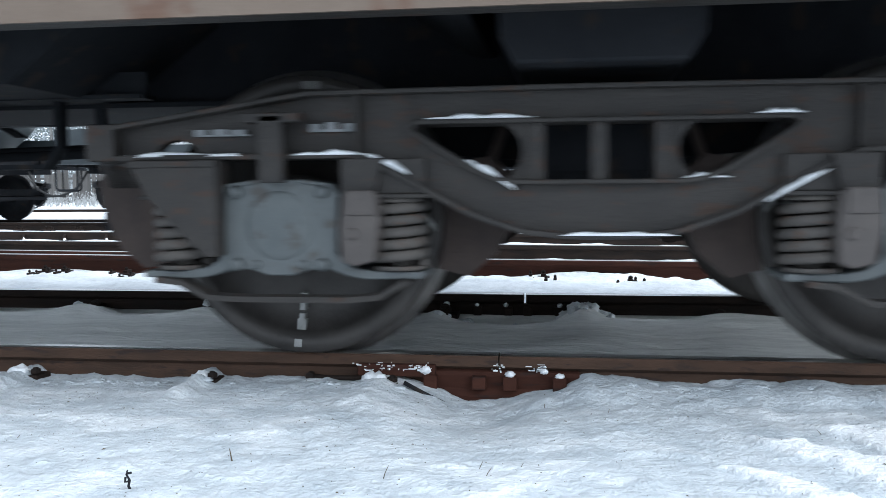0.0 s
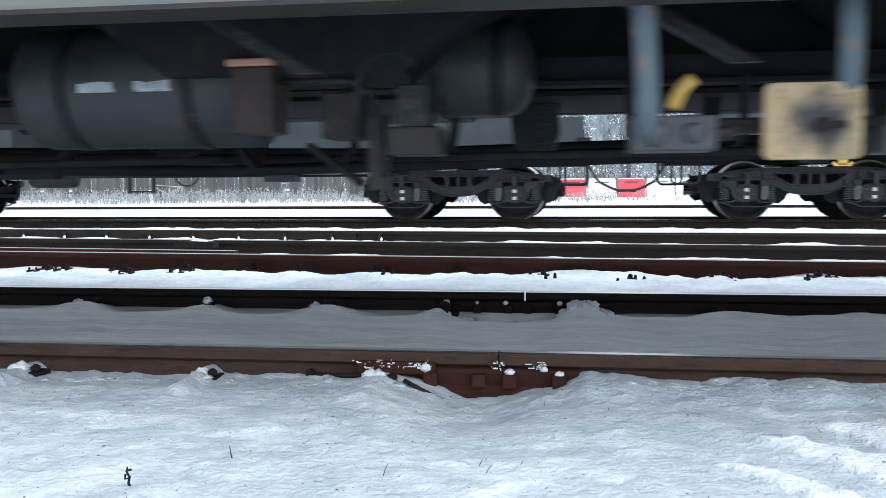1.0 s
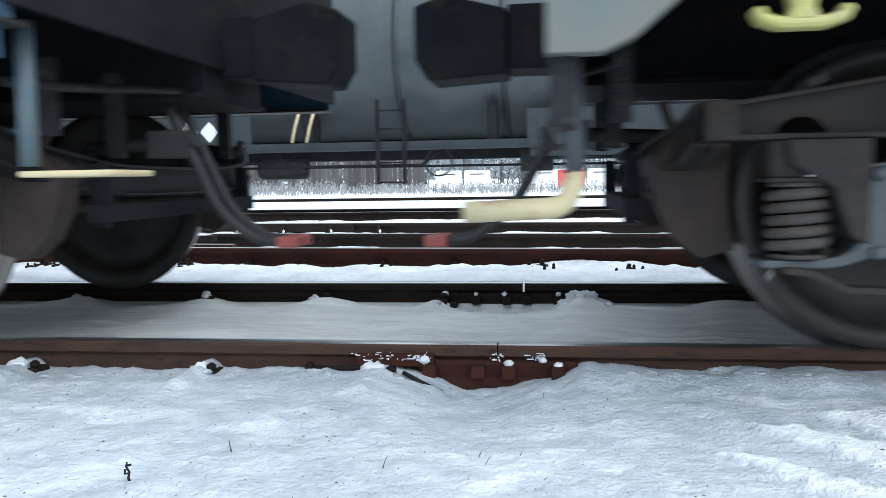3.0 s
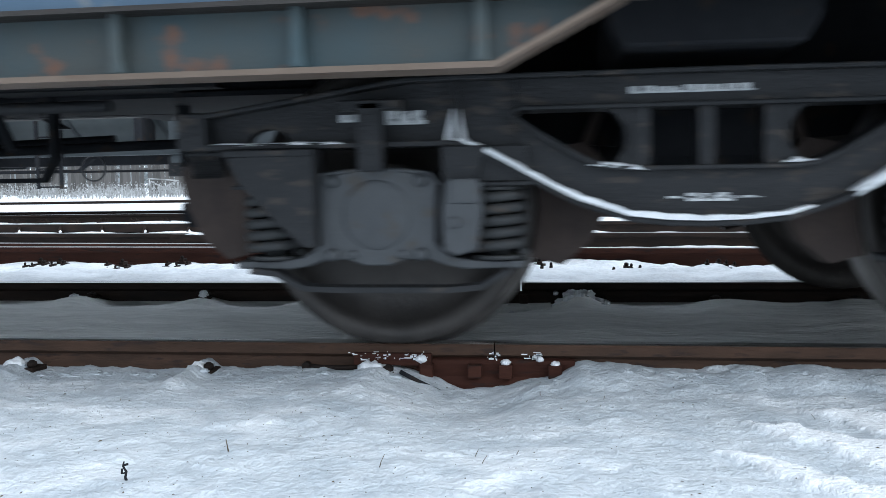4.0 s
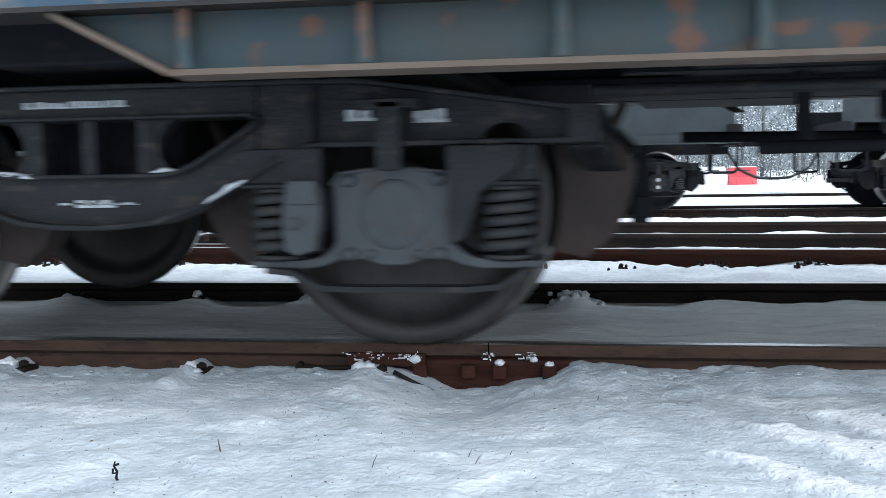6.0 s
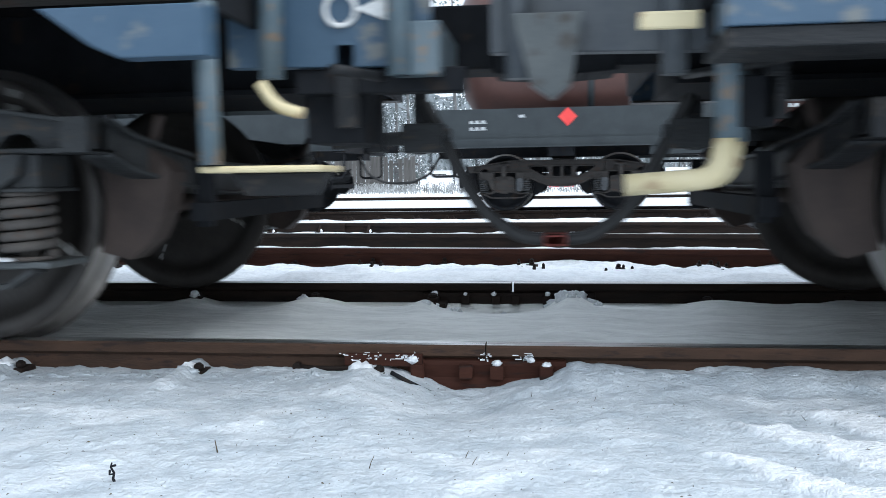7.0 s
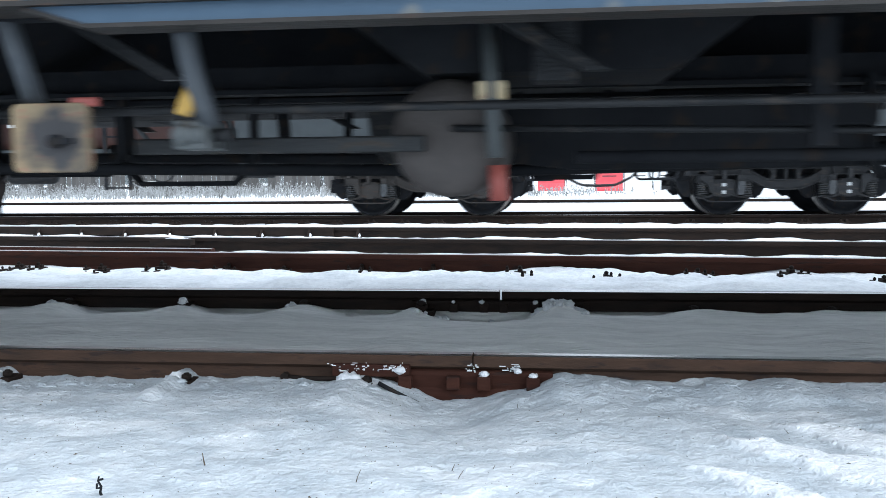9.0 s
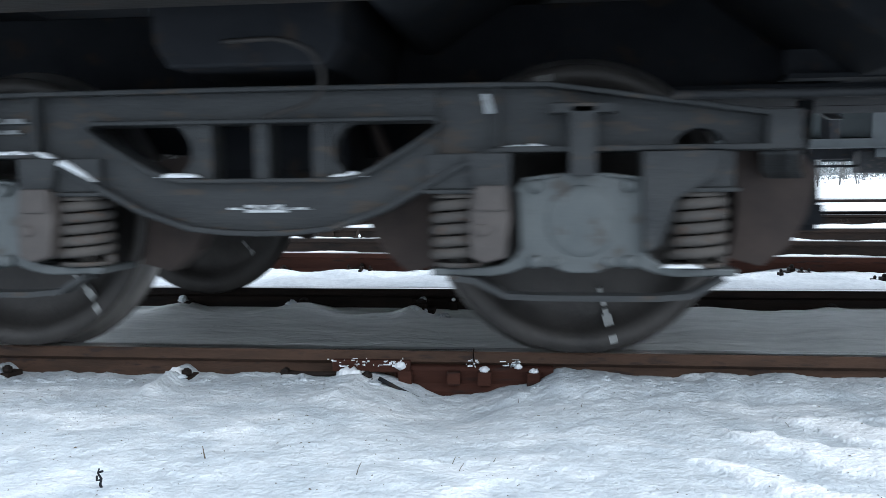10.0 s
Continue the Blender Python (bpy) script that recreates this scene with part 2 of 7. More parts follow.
SLOT_BLACK = painted("slot_black", (0.03, 0.03, 0.032), (0.06, 0.058, 0.055), 9, 0.8, 0, 0.1, 60)
RED = painted("faded_red_paint", (0.27, 0.055, 0.045), (0.34, 0.09, 0.07), 8, 0.55, 0, 0.1, 60, (0.3, 0.12, 0.09))
FADED_ORANGE = painted("faded_orange_paint", (0.38, 0.17, 0.11), (0.46, 0.25, 0.18), 9, 0.6, 0, 0.1, 60)
RED_SIGN = painted("red_sign_paint", (0.72, 0.05, 0.05), (0.78, 0.07, 0.06), 8, 0.5, 0, 0.05, 60)
ORANGE = painted("orange_sign_paint", (0.80, 0.22, 0.03), (0.82, 0.26, 0.04), 8, 0.5, 0, 0.05, 60)
RUBBER = painted("black_rubber", (0.016, 0.016, 0.017), (0.03, 0.03, 0.03), 12, 0.6, 0, 0.1, 60)
HANDWHEEL = painted("cream_white_enamel", (0.26, 0.27, 0.235), (0.34, 0.35, 0.31), 10, 0.45, 0, 0.05, 60, (0.36, 0.33, 0.25))
ENAMEL = painted("yellowed_enamel", (0.33, 0.30, 0.21), (0.41, 0.38, 0.28), 10, 0.45, 0, 0.05, 60, (0.30, 0.25, 0.17))
TANK_GREY = painted("slate_tank_paint", (0.045, 0.056, 0.060), (0.068, 0.080, 0.083), 2.5, 0.5, 0, 0.05, 40)
TANK_BROWN = painted("brown_tank_paint", (0.075, 0.032, 0.026), (0.105, 0.048, 0.038), 2.5, 0.55, 0, 0.05, 40)
FAR_SILL = painted("dark_slate_sill_paint", (0.019, 0.025, 0.029), (0.031, 0.039, 0.043), 3, 0.55, 0, 0.1, 40)
WOOD_GREY = painted("weathered_grey_timber", (0.06, 0.056, 0.052), (0.11, 0.105, 0.10), 3, 0.9, 0, 0.3, 20, stretch=(3, 3, 0.4), per_object=True)
FROST = painted("frosted_stalks", (0.10, 0.098, 0.09), (0.42, 0.43, 0.43), 2, 0.9, 0, 0.1, 30)
BARK = painted("dark_frosty_bark", (0.07, 0.068, 0.066), (0.17, 0.17, 0.17), 2, 0.95, 0, 0.3, 20)
NEEDLES = painted("snowy_pine_needles", (0.035, 0.05, 0.042), (0.12, 0.145, 0.14), 1.5, 0.9, 0, 0.1, 20)
TWIG = painted("dry_stalk", (0.06, 0.05, 0.035), (0.11, 0.09, 0.06), 30, 0.9, 0, 0.1, 90)
BARRIER_RED = painted("red_plastic", (0.55, 0.05, 0.07), (0.62, 0.08, 0.09), 2, 0.5, 0, 0.05, 20)
BARRIER_WHITE = painted("white_plastic", (0.70, 0.71, 0.72), (0.78, 0.79, 0.80), 2, 0.5, 0, 0.05, 20)


# ---- mesh helpers ----
def box(bm, x0, x1, y0, y1, z0, z1, mat=0):
    v = [bm.verts.new((x, y, z)) for x in (x0, x1) for y in (y0, y1) for z in (z0, z1)]
    for q in ((0, 1, 3, 2), (4, 6, 7, 5), (0, 4, 5, 1), (2, 3, 7, 6), (0, 2, 6, 4), (1, 5, 7, 3)):
        bm.faces.new([v[i] for i in q]).material_index = mat


def prism(bm, outline, y0, y1, mat=0):
    """A polygon in x and z, carried from y0 to y1."""
    a = [bm.verts.new((x, y0, z)) for x, z in outline]
    b = [bm.verts.new((x, y1, z)) for x, z in outline]
    n = len(outline)
    bm.faces.new(a).material_index = mat
    bm.faces.new(b[::-1]).material_index = mat
    for i in range(n):
        bm.faces.new((a[i], b[i], b[(i + 1) % n], a[(i + 1) % n])).material_index = mat


def prism_x(bm, outline, x0, x1, mat=0):
    """A polygon in y and z, carried from x0 to x1."""
    a = [bm.verts.new((x0, y, z)) for y, z in outline]
    b = [bm.verts.new((x1, y, z)) for y, z in outline]
    n = len(outline)
    bm.faces.new(a).material_index = mat
    bm.faces.new(b[::-1]).material_index = mat
    for i in range(n):
        bm.faces.new((a[i], b[i], b[(i + 1) % n], a[(i + 1) % n])).material_index = mat


def strip(bm, xs, upper, lower, y0, y1, mat=0):
    """A slab between two profiles over x."""
    for i in range(len(xs) - 1):
        prism(bm, [(xs[i], lower[i]), (xs[i + 1], lower[i + 1]), (xs[i + 1], upper[i + 1]), (xs[i], upper[i])], y0, y1, mat)


def ribbon(bm, pts, thick, y0, y1, mat=0, closed=False):
    """A flat bar of that thickness laid along a line in x and z."""
    n = len(pts)
    off = []
    for i in range(n):
        p0 = Vector(pts[i - 1] if closed or i else pts[i])
        p1 = Vector(pts[(i + 1) % n] if closed or i < n - 1 else pts[i])
        d = (p1 - p0).normalized()
        off.append(Vector((-d.y, d.x)) * thick / 2)
    for i in range(n if closed else n - 1):
        j = (i + 1) % n
        a, b = Vector(pts[i]), Vector(pts[j])
        prism(bm, [tuple(a - off[i]), tuple(b - off[j]), tuple(b + off[j]), tuple(a + off[i])], y0, y1, mat)


def tube(bm, pts, r, seg=10, mat=0, r_end=None, closed=False, smooth=True):
    """A round bar along a line of points."""
    pts = [Vector(p) for p in pts]
    n = len(pts)
    rings = []
    ref = Vector((0, 0, 1))
    for i, p in enumerate(pts):
        a = pts[i - 1] if (i or closed) else p
        b = pts[(i + 1) % n] if (i < n - 1 or closed) else p
        d = (b - a).normalized()
        if abs(d.dot(ref)) > 0.95:
            ref = Vector((0, 1, 0)) if abs(d.y) < 0.9 else Vector((1, 0, 0))
        u = d.cross(ref).normalized()
        w = d.cross(u)
        ref = u.cross(d)
        rr = r if r_end is None else r + (r_end - r) * i / max(1, n - 1)
        rings.append([bm.verts.new(p + rr * (math.cos(k * 2 * math.pi / seg) * u + math.sin(k * 2 * math.pi / seg) * w)) for k in range(seg)])
    for i in range(n if closed else n - 1):
        a, b = rings[i], rings[(i + 1) % n]
        for k in range(seg):
            f = bm.faces.new((a[k], a[(k + 1) % seg], b[(k + 1) % seg], b[k]))
            f.material_index, f.smooth = mat, smooth
    if not closed:
        bm.faces.new(rings[0][::-1]).material_index = mat
        bm.faces.new(rings[-1]).material_index = mat


def lathe_y(bm, profile, seg=48, centre=(0, 0, 0), mats=None, smooth=True):
    """Turns a closed profile of (radius, y) about the y axis."""
    rings = []
    for k in range(seg):
        a = 2 * math.pi * k / seg
        rings.append([bm.verts.new((centre[0] + r * math.cos(a), centre[1] + y, centre[2] + r * math.sin(a))) for r, y in profile])
    m = len(profile)
    for k in range(seg):
        a, b = rings[k], rings[(k + 1) % seg]
        for i in range(m):
            j = (i + 1) % m
            if profile[i][0] < 1e-6 and profile[j][0] < 1e-6:
                continue
            vs = []
            for v in (a[i], a[j], b[j], b[i]):
                vs.append(v)
            f = bm.faces.new(vs)
            f.smooth = smooth
            if mats:
                f.material_index = mats[i]


def lathe_x(bm, profile, seg=32, centre=(0, 0, 0), mat=0):
    """Turns an open profile of (x, radius) about an axis along x, ends closed."""
    rings = [[bm.verts.new((centre[0] + x, centre[1] + r * math.cos(2 * math.pi * k / seg), centre[2] + r * math.sin(2 * math.pi * k / seg))) for k in range(seg)] for x, r in profile]
    for a, b in zip(rings, rings[1:]):
        for k in range(seg):
            f = bm.faces.new((a[k], a[(k + 1) % seg], b[(k + 1) % seg], b[k]))
            f.smooth, f.material_index = True, mat
    bm.faces.new(rings[0][::-1]).material_index = mat
    bm.faces.new(rings[-1]).material_index = mat


def mesh_of(name, bm, *materials):
    bmesh.ops.remove_doubles(bm, verts=bm.verts, dist=1e-5)
    bmesh.ops.recalc_face_normals(bm, faces=bm.faces)
    me = bpy.data.meshes.new(name)
    bm.to_mesh(me)
    bm.free()
    for m in materials:
        me.materials.append(m)
    return me


def rounded(ob, width=0.004):
    mod = ob.modifiers.new("edge", "BEVEL")
    mod.width, mod.segments, mod.limit_method, mod.angle_limit = width, 2, "ANGLE", radians(40)
    return ob


def part(name, bm, material, parent=None, label="", bevel=0.0, at=None):
    """Links a bmesh, or a mesh, as one object under a thing or part."""
    mats = material if isinstance(material, (list, tuple)) else (material,)
    me = bm if isinstance(bm, bpy.types.Mesh) else mesh_of(name, bm, *mats)
    ob = new(name, me)
    ob.parent = parent
    if at is not None:
        ob.matrix_basis = at
    if label:
        tagged(ob, label)
    if bevel:
        rounded(ob, bevel)
    return ob


def thing(name, label, category, at=None, group="", kind=""):
    ob = new(name)
    ob.empty_display_size = 0.3
    if at is not None:
        ob.matrix_basis = at
    return tagged(ob, label, category, group, kind)


KEYED = []


# ---- the ground ----
TRACK_Y = 3.47          # centre line of the near track
FAR_Y, FAR_TURN = 14.66, -1.58  # centre line of the far track at x = 0, and its turn in degrees


def smooth_step(a, b, v):
    t = np.clip((v - a) / (b - a), 0, 1)
    return t * t * (3 - 2 * t)


def hump(x, c, w):
    return np.exp(-((x - c) / w) ** 2)


_rng = np.random.RandomState(4)
_WAVES = [(_rng.uniform(0, 2 * np.pi), _rng.uniform(0, 2 * np.pi), k) for k in np.geomspace(2.0, 95.0, 60)]


def ripple(x, y, low, high, falloff=1.0):
    """A sum of waves between two wave numbers, about 1 high."""
    out, total = np.zeros_like(x), 0.0
    for turn, phase, k in _WAVES:
        if low <= k <= high:
            w = k ** -falloff
            out += w * np.sin(k * (x * np.cos(turn) + y * np.sin(turn)) + phase + 1.5 * np.sin(0.6 * k * (y * np.cos(turn) - x * np.sin(turn)) + 2 * phase))
            total += w * w
    return out / np.sqrt(total + 1e-9)


def grain(x, y, size, octaves=3, rough=0.55, seed=0):
    """Irregular lumps of a given size, from -1 to 1: smoothed random values on a lattice."""
    out, amp, total = np.zeros_like(x), 1.0, 0.0
    for o in range(octaves):
        a = 0.6 + 1.1 * o
        u, v = (x * np.cos(a) + y * np.sin(a)) / size + 31.7 * o, (y * np.cos(a) - x * np.sin(a)) / size + 17.3 * o
        iu, iv = np.floor(u), np.floor(v)
        fu, fv = u - iu, v - iv
        fu, fv = fu * fu * (3 - 2 * fu), fv * fv * (3 - 2 * fv)

        def at(i, j):
            h = np.sin((iu + i) * 127.1 + (iv + j) * 311.7 + 74.7 * (o + seed)) * 43758.5453
            return 2 * (h - np.floor(h)) - 1

        out += amp * ((at(0, 0) * (1 - fu) + at(1, 0) * fu) * (1 - fv) + (at(0, 1) * (1 - fu) + at(1, 1) * fu) * fv)
        total += amp
        amp, size = amp * rough, size * 0.5
    return out / total


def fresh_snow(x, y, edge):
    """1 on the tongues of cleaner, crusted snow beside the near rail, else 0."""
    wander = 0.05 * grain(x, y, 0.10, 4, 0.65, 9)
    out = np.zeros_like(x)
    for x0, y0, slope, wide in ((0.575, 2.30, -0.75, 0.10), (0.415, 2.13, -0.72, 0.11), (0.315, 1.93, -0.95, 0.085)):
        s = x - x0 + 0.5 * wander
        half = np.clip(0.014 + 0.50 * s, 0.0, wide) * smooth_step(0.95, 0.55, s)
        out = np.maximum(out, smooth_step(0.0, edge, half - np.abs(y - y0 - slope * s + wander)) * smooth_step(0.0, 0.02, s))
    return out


def ground_height(x, y):
    # levels from the camera's side to the far bank
    base = np.interp(y, [-5, 1.0, 2.6, 2.8, 4.0, 4.4, 5.2, 6.2, 6.6, 8.0, 8.6, 10.0, 10.7, 11.2, 12.1, 13.0, 15.8, 17.0, 24.0, 25.0, 27.0, 30.0, 45.0, 90.0, 700.0],
                     [-0.10, -0.097, -0.091, -0.092, -0.088, -0.11, -0.075, -0.12, -0.14, -0.13, -0.14, -0.12, -0.10, -0.045, -0.055, -0.145, -0.14, -0.06, -0.06, -0.12, 0.02, 0.10, 0.15, 0.5, 0.5])
    z = base.copy()
    near = smooth_step(2.71, 2.67, y)
    edge = smooth_step(2.2, 2.52, y) * near
    # snow heaped along and cleared from the near rail
    line = 0.032 * hump(x, -1.75, 0.035) + 0.034 * hump(x, -1.135, 0.03) + 0.026 * hump(x, -0.56, 0.06)
    line += 0.014 * hump(x, 0.52, 0.05) + 0.012 * hump(x, 0.70, 0.08) - 0.004 * hump(x, -1.35, 0.25)
    lip = smooth_step(2.36, 2.55, y) * near * (0.036 * smooth_step(-0.04, 0.06, x) * smooth_step(0.29, 0.18, x) + 0.020 * smooth_step(0.2, 0.3, x))
    z += edge * line + lip - 0.052 * hump(x, -0.25, 0.16) * smooth_step(1.75, 2.45, y) * near
    # crusted slabs and footprints
    z += near * 0.012 * fresh_snow(x, y, 0.035)
    crust = grain(x, 1.2 * y, 0.14, 4, 0.6, 3)
    lumps = grain(x, 1.4 * y, 0.085, 2, 0.5, 21)
    z += near * (0.0025 * ripple(x, y, 2, 12, 0.8) + 0.006 * grain(x, 1.3 * y, 0.24, 3, 0.45, 1) + 0.0026 * grain(x, y, 0.05, 2, 0.6, 2) + 0.004 * smooth_step(0.26, 0.36, crust) - 0.003 * smooth_step(-0.25, -0.38, crust) + 0.006 * smooth_step(0.15, 0.7, lumps) ** 1.5)
    z += edge * 0.007 * grain(x + 2, y, 0.04, 2, 0.6, 5)
    # between the rails of the near track: swept smooth, heaped at the fastenings of its far rail
    mid = smooth_step(2.70, 2.78, y) * smooth_step(4.24, 4.18, y)
    back = smooth_step(3.75, 4.15, y) * mid
    heap = 0.038 * (hump(x, -2.43, 0.16) + hump(x, -1.78, 0.12) + hump(x, -1.17, 0.14) + hump(x, -0.62, 0.06)) - 0.016 * (hump(x, -2.1, 0.16) + hump(x, -1.47, 0.16) + hump(x, -0.9, 0.13)) - 0.06 * hump(x, -0.28, 0.24) + 0.055 * hump(x, 0.075, 0.07) + 0.02 * hump(x, 0.75, 0.2) + 0.02 * smooth_step(0.9, 1.5, x)
    z += back * heap + mid * (0.006 * ripple(x, 0.4 * y + 3, 4, 30, 0.8) + 0.016 * grain(0.3 * x, y, 0.08, 3, 0.6, 6) + 0.007 * grain(0.22 * x, 1.5 * y, 0.05, 2, 0.6, 15))
    # beyond
    far = smooth_step(4.32, 4.5, y)
    z += far * smooth_step(30, 5, y) * (0.010 * ripple(x + 7, y, 2, 14, 0.7) + 0.030 * grain(x, y + 5, 0.3, 3, 0.55, 7))
    z += smooth_step(5.2, 5.7, y) * smooth_step(6.5, 6.2, y) * (0.018 * ripple(x + 3, 2 * y, 3, 12, 0.8) + 0.035 * grain(0.5 * x, y, 0.22, 4, 0.6, 11) + 0.016 * grain(0.6 * x, y, 0.09, 3, 0.6, 12))
    z += smooth_step(26, 32, y) * (0.06 * ripple(x * 0.12, y * 0.12, 2, 12, 1.0) + 0.5 * smooth_step(-2, 14, x - 0.12 * y) * smooth_step(30, 60, y))
    return z


def build_ground():
    def spread(fine0, fine1, step, end0, end1, grow):
        v = list(np.arange(fine0, fine1, step))
        s, a = step, v[-1]
        while a < end1:
            s *= grow
            a += s
            v.append(a)
        s, a, low = step, v[0], []
        while a > end0:
            s *= grow
            a -= s
            low.append(a)
        return np.array(low[::-1] + v)

    xs = spread(-2.0, 1.5, 0.0125, -420, 420, 1.035)
    ys = np.concatenate([spread(1.35, 2.66, 0.0125, -60, 2.66, 1.08)[:-1], np.arange(2.68, 6.6, 0.03), np.arange(6.6, 14, 0.08)])
    s, a, more = 0.08, 14.0, []
    while a < 700:
        more.append(a)
        s *= 1.06
        a += s
    ys = np.concatenate([ys, more])
    X, Y = np.meshgrid(xs, ys)
    Z = ground_height(X, Y)
    nx, ny = len(xs), len(ys)
    co = np.stack([X, Y, Z], -1).reshape(-1, 3)
    i = np.arange(nx * ny).reshape(ny, nx)
    quads = np.stack([i[:-1, :-1], i[:-1, 1:], i[1:, 1:], i[1:, :-1]], -1).reshape(-1, 4)
    me = bpy.data.meshes.new("ground")
    me.vertices.add(len(co))
    me.vertices.foreach_set("co", co.ravel())
    me.loops.add(quads.size)
    me.loops.foreach_set("vertex_index", quads.ravel())
    me.polygons.add(len(quads))
    me.polygons.foreach_set("loop_start", np.arange(0, quads.size, 4))
    me.polygons.foreach_set("use_smooth", np.ones(len(quads), dtype=bool))
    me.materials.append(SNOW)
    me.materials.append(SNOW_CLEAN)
    me.materials.append(SNOW_SWEPT_LIGHTENED)
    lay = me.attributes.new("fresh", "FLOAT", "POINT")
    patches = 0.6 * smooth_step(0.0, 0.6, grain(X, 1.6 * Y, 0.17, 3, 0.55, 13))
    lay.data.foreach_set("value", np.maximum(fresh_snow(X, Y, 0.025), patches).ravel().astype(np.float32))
    # paler snow between the rails makes up for the shade under the train
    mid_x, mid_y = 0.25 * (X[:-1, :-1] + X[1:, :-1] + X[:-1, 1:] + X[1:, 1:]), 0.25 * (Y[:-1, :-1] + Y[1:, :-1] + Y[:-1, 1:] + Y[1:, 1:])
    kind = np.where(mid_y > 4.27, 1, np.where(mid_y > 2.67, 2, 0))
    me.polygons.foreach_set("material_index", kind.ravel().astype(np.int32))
    me.update()
    me.validate()
    return tagged(new("ground", me), "trodden snow with specks of dirt between the tracks", "snow", kind="structure")


ground = build_ground()

RAIL_PROFILE = [(-0.036, -0.010), (-0.031, -0.003), (-0.018, 0.0), (0.018, 0.0), (0.031, -0.003), (0.036, -0.010), (0.0365, -0.036), (0.012, -0.050), (0.009, -0.125),
                (0.022, -0.145), (0.070, -0.158), (0.075, -0.180), (-0.075, -0.180), (-0.070, -0.158), (-0.022, -0.145), (-0.009, -0.125), (-0.012, -0.050), (-0.0365, -0.036)]


def rail(y, x0, x1, material, label, turn=0.0, z=0.0, name="rail"):
    """One length of rail on its line; y is where that line crosses x = 0."""
    bm = bmesh.new()
    n = max(1, int((x1 - x0) / 4))
    rings = []
    for k in range(n + 1):
        x = x0 + (x1 - x0) * k / n
        rings.append([bm.verts.new((x, py, pz)) for py, pz in RAIL_PROFILE])
    m = len(RAIL_PROFILE)
    for a, b in zip(rings, rings[1:]):
        for i in range(m):
            f = bm.faces.new((a[i], a[(i + 1) % m], b[(i + 1) % m], b[i]))
            f.material_index = 1 if i in (1, 2, 3) else 0
    bm.faces.new(rings[0])
    bm.faces.new(rings[-1][::-1])
    ob = part(name, bm, (material, RAIL_TOP))
    ob.matrix_basis = pose(0, y, z, 0, 0, turn)
    return tagged(ob, label, "rail", kind="structure")


NEAR_RAIL, BACK_RAIL = TRACK_Y - 0.796, TRACK_Y + 0.796
JOINT_X, JOINT_BACK = -0.205, -0.200
rail(NEAR_RAIL, -14, JOINT_X - 0.002, RAIL_RUST, "brown rusty rail with a polished running edge")
rail(NEAR_RAIL, JOINT_X + 0.002, 14, RAIL_RUST, "brown rusty rail with a polished running edge")
rail(BACK_RAIL, -30, JOINT_BACK - 0.006, RAIL_DARK, "dark rail with snow along its head")
rail(BACK_RAIL, JOINT_BACK + 0.006, 30, RAIL_DARK, "dark rail with snow along its head")
rail(6.335, -60, 60, RAIL_RED, "red-brown rusty rail half sunk in snow", -5.2)
rail(6.60, -60, -2.74, RAIL_RED, "short red-brown check rail beside the running rail", -7.0)
rail(8.03, -60, 60, RAIL_DARK, "dark rusty rail half sunk in snow", -6.2)
rail(10.08, -60, 60, RAIL_DARK, "dark rail with bolted plates along its web", -5.0)
rail(FAR_Y - 0.796 / math.cos(radians(FAR_TURN)), -150, 150, RAIL_DARK, "dark polished rail under the far train", FAR_TURN)
rail(FAR_Y + 0.796 / math.cos(radians(FAR_TURN)), -150, 150, RAIL_DARK, "dark polished rail under the far train", FAR_TURN)
rail(25.2, -150, 150, RAIL_DARK, "dark rail in the snow before the frosted grass", -1.0)
rail(26.75, -150, 150, RAIL_DARK, "dark rail in the snow before the frosted grass", -1.0)


# ---- bogies ----
AXLE, WHEEL_R = 0.89, 0.432


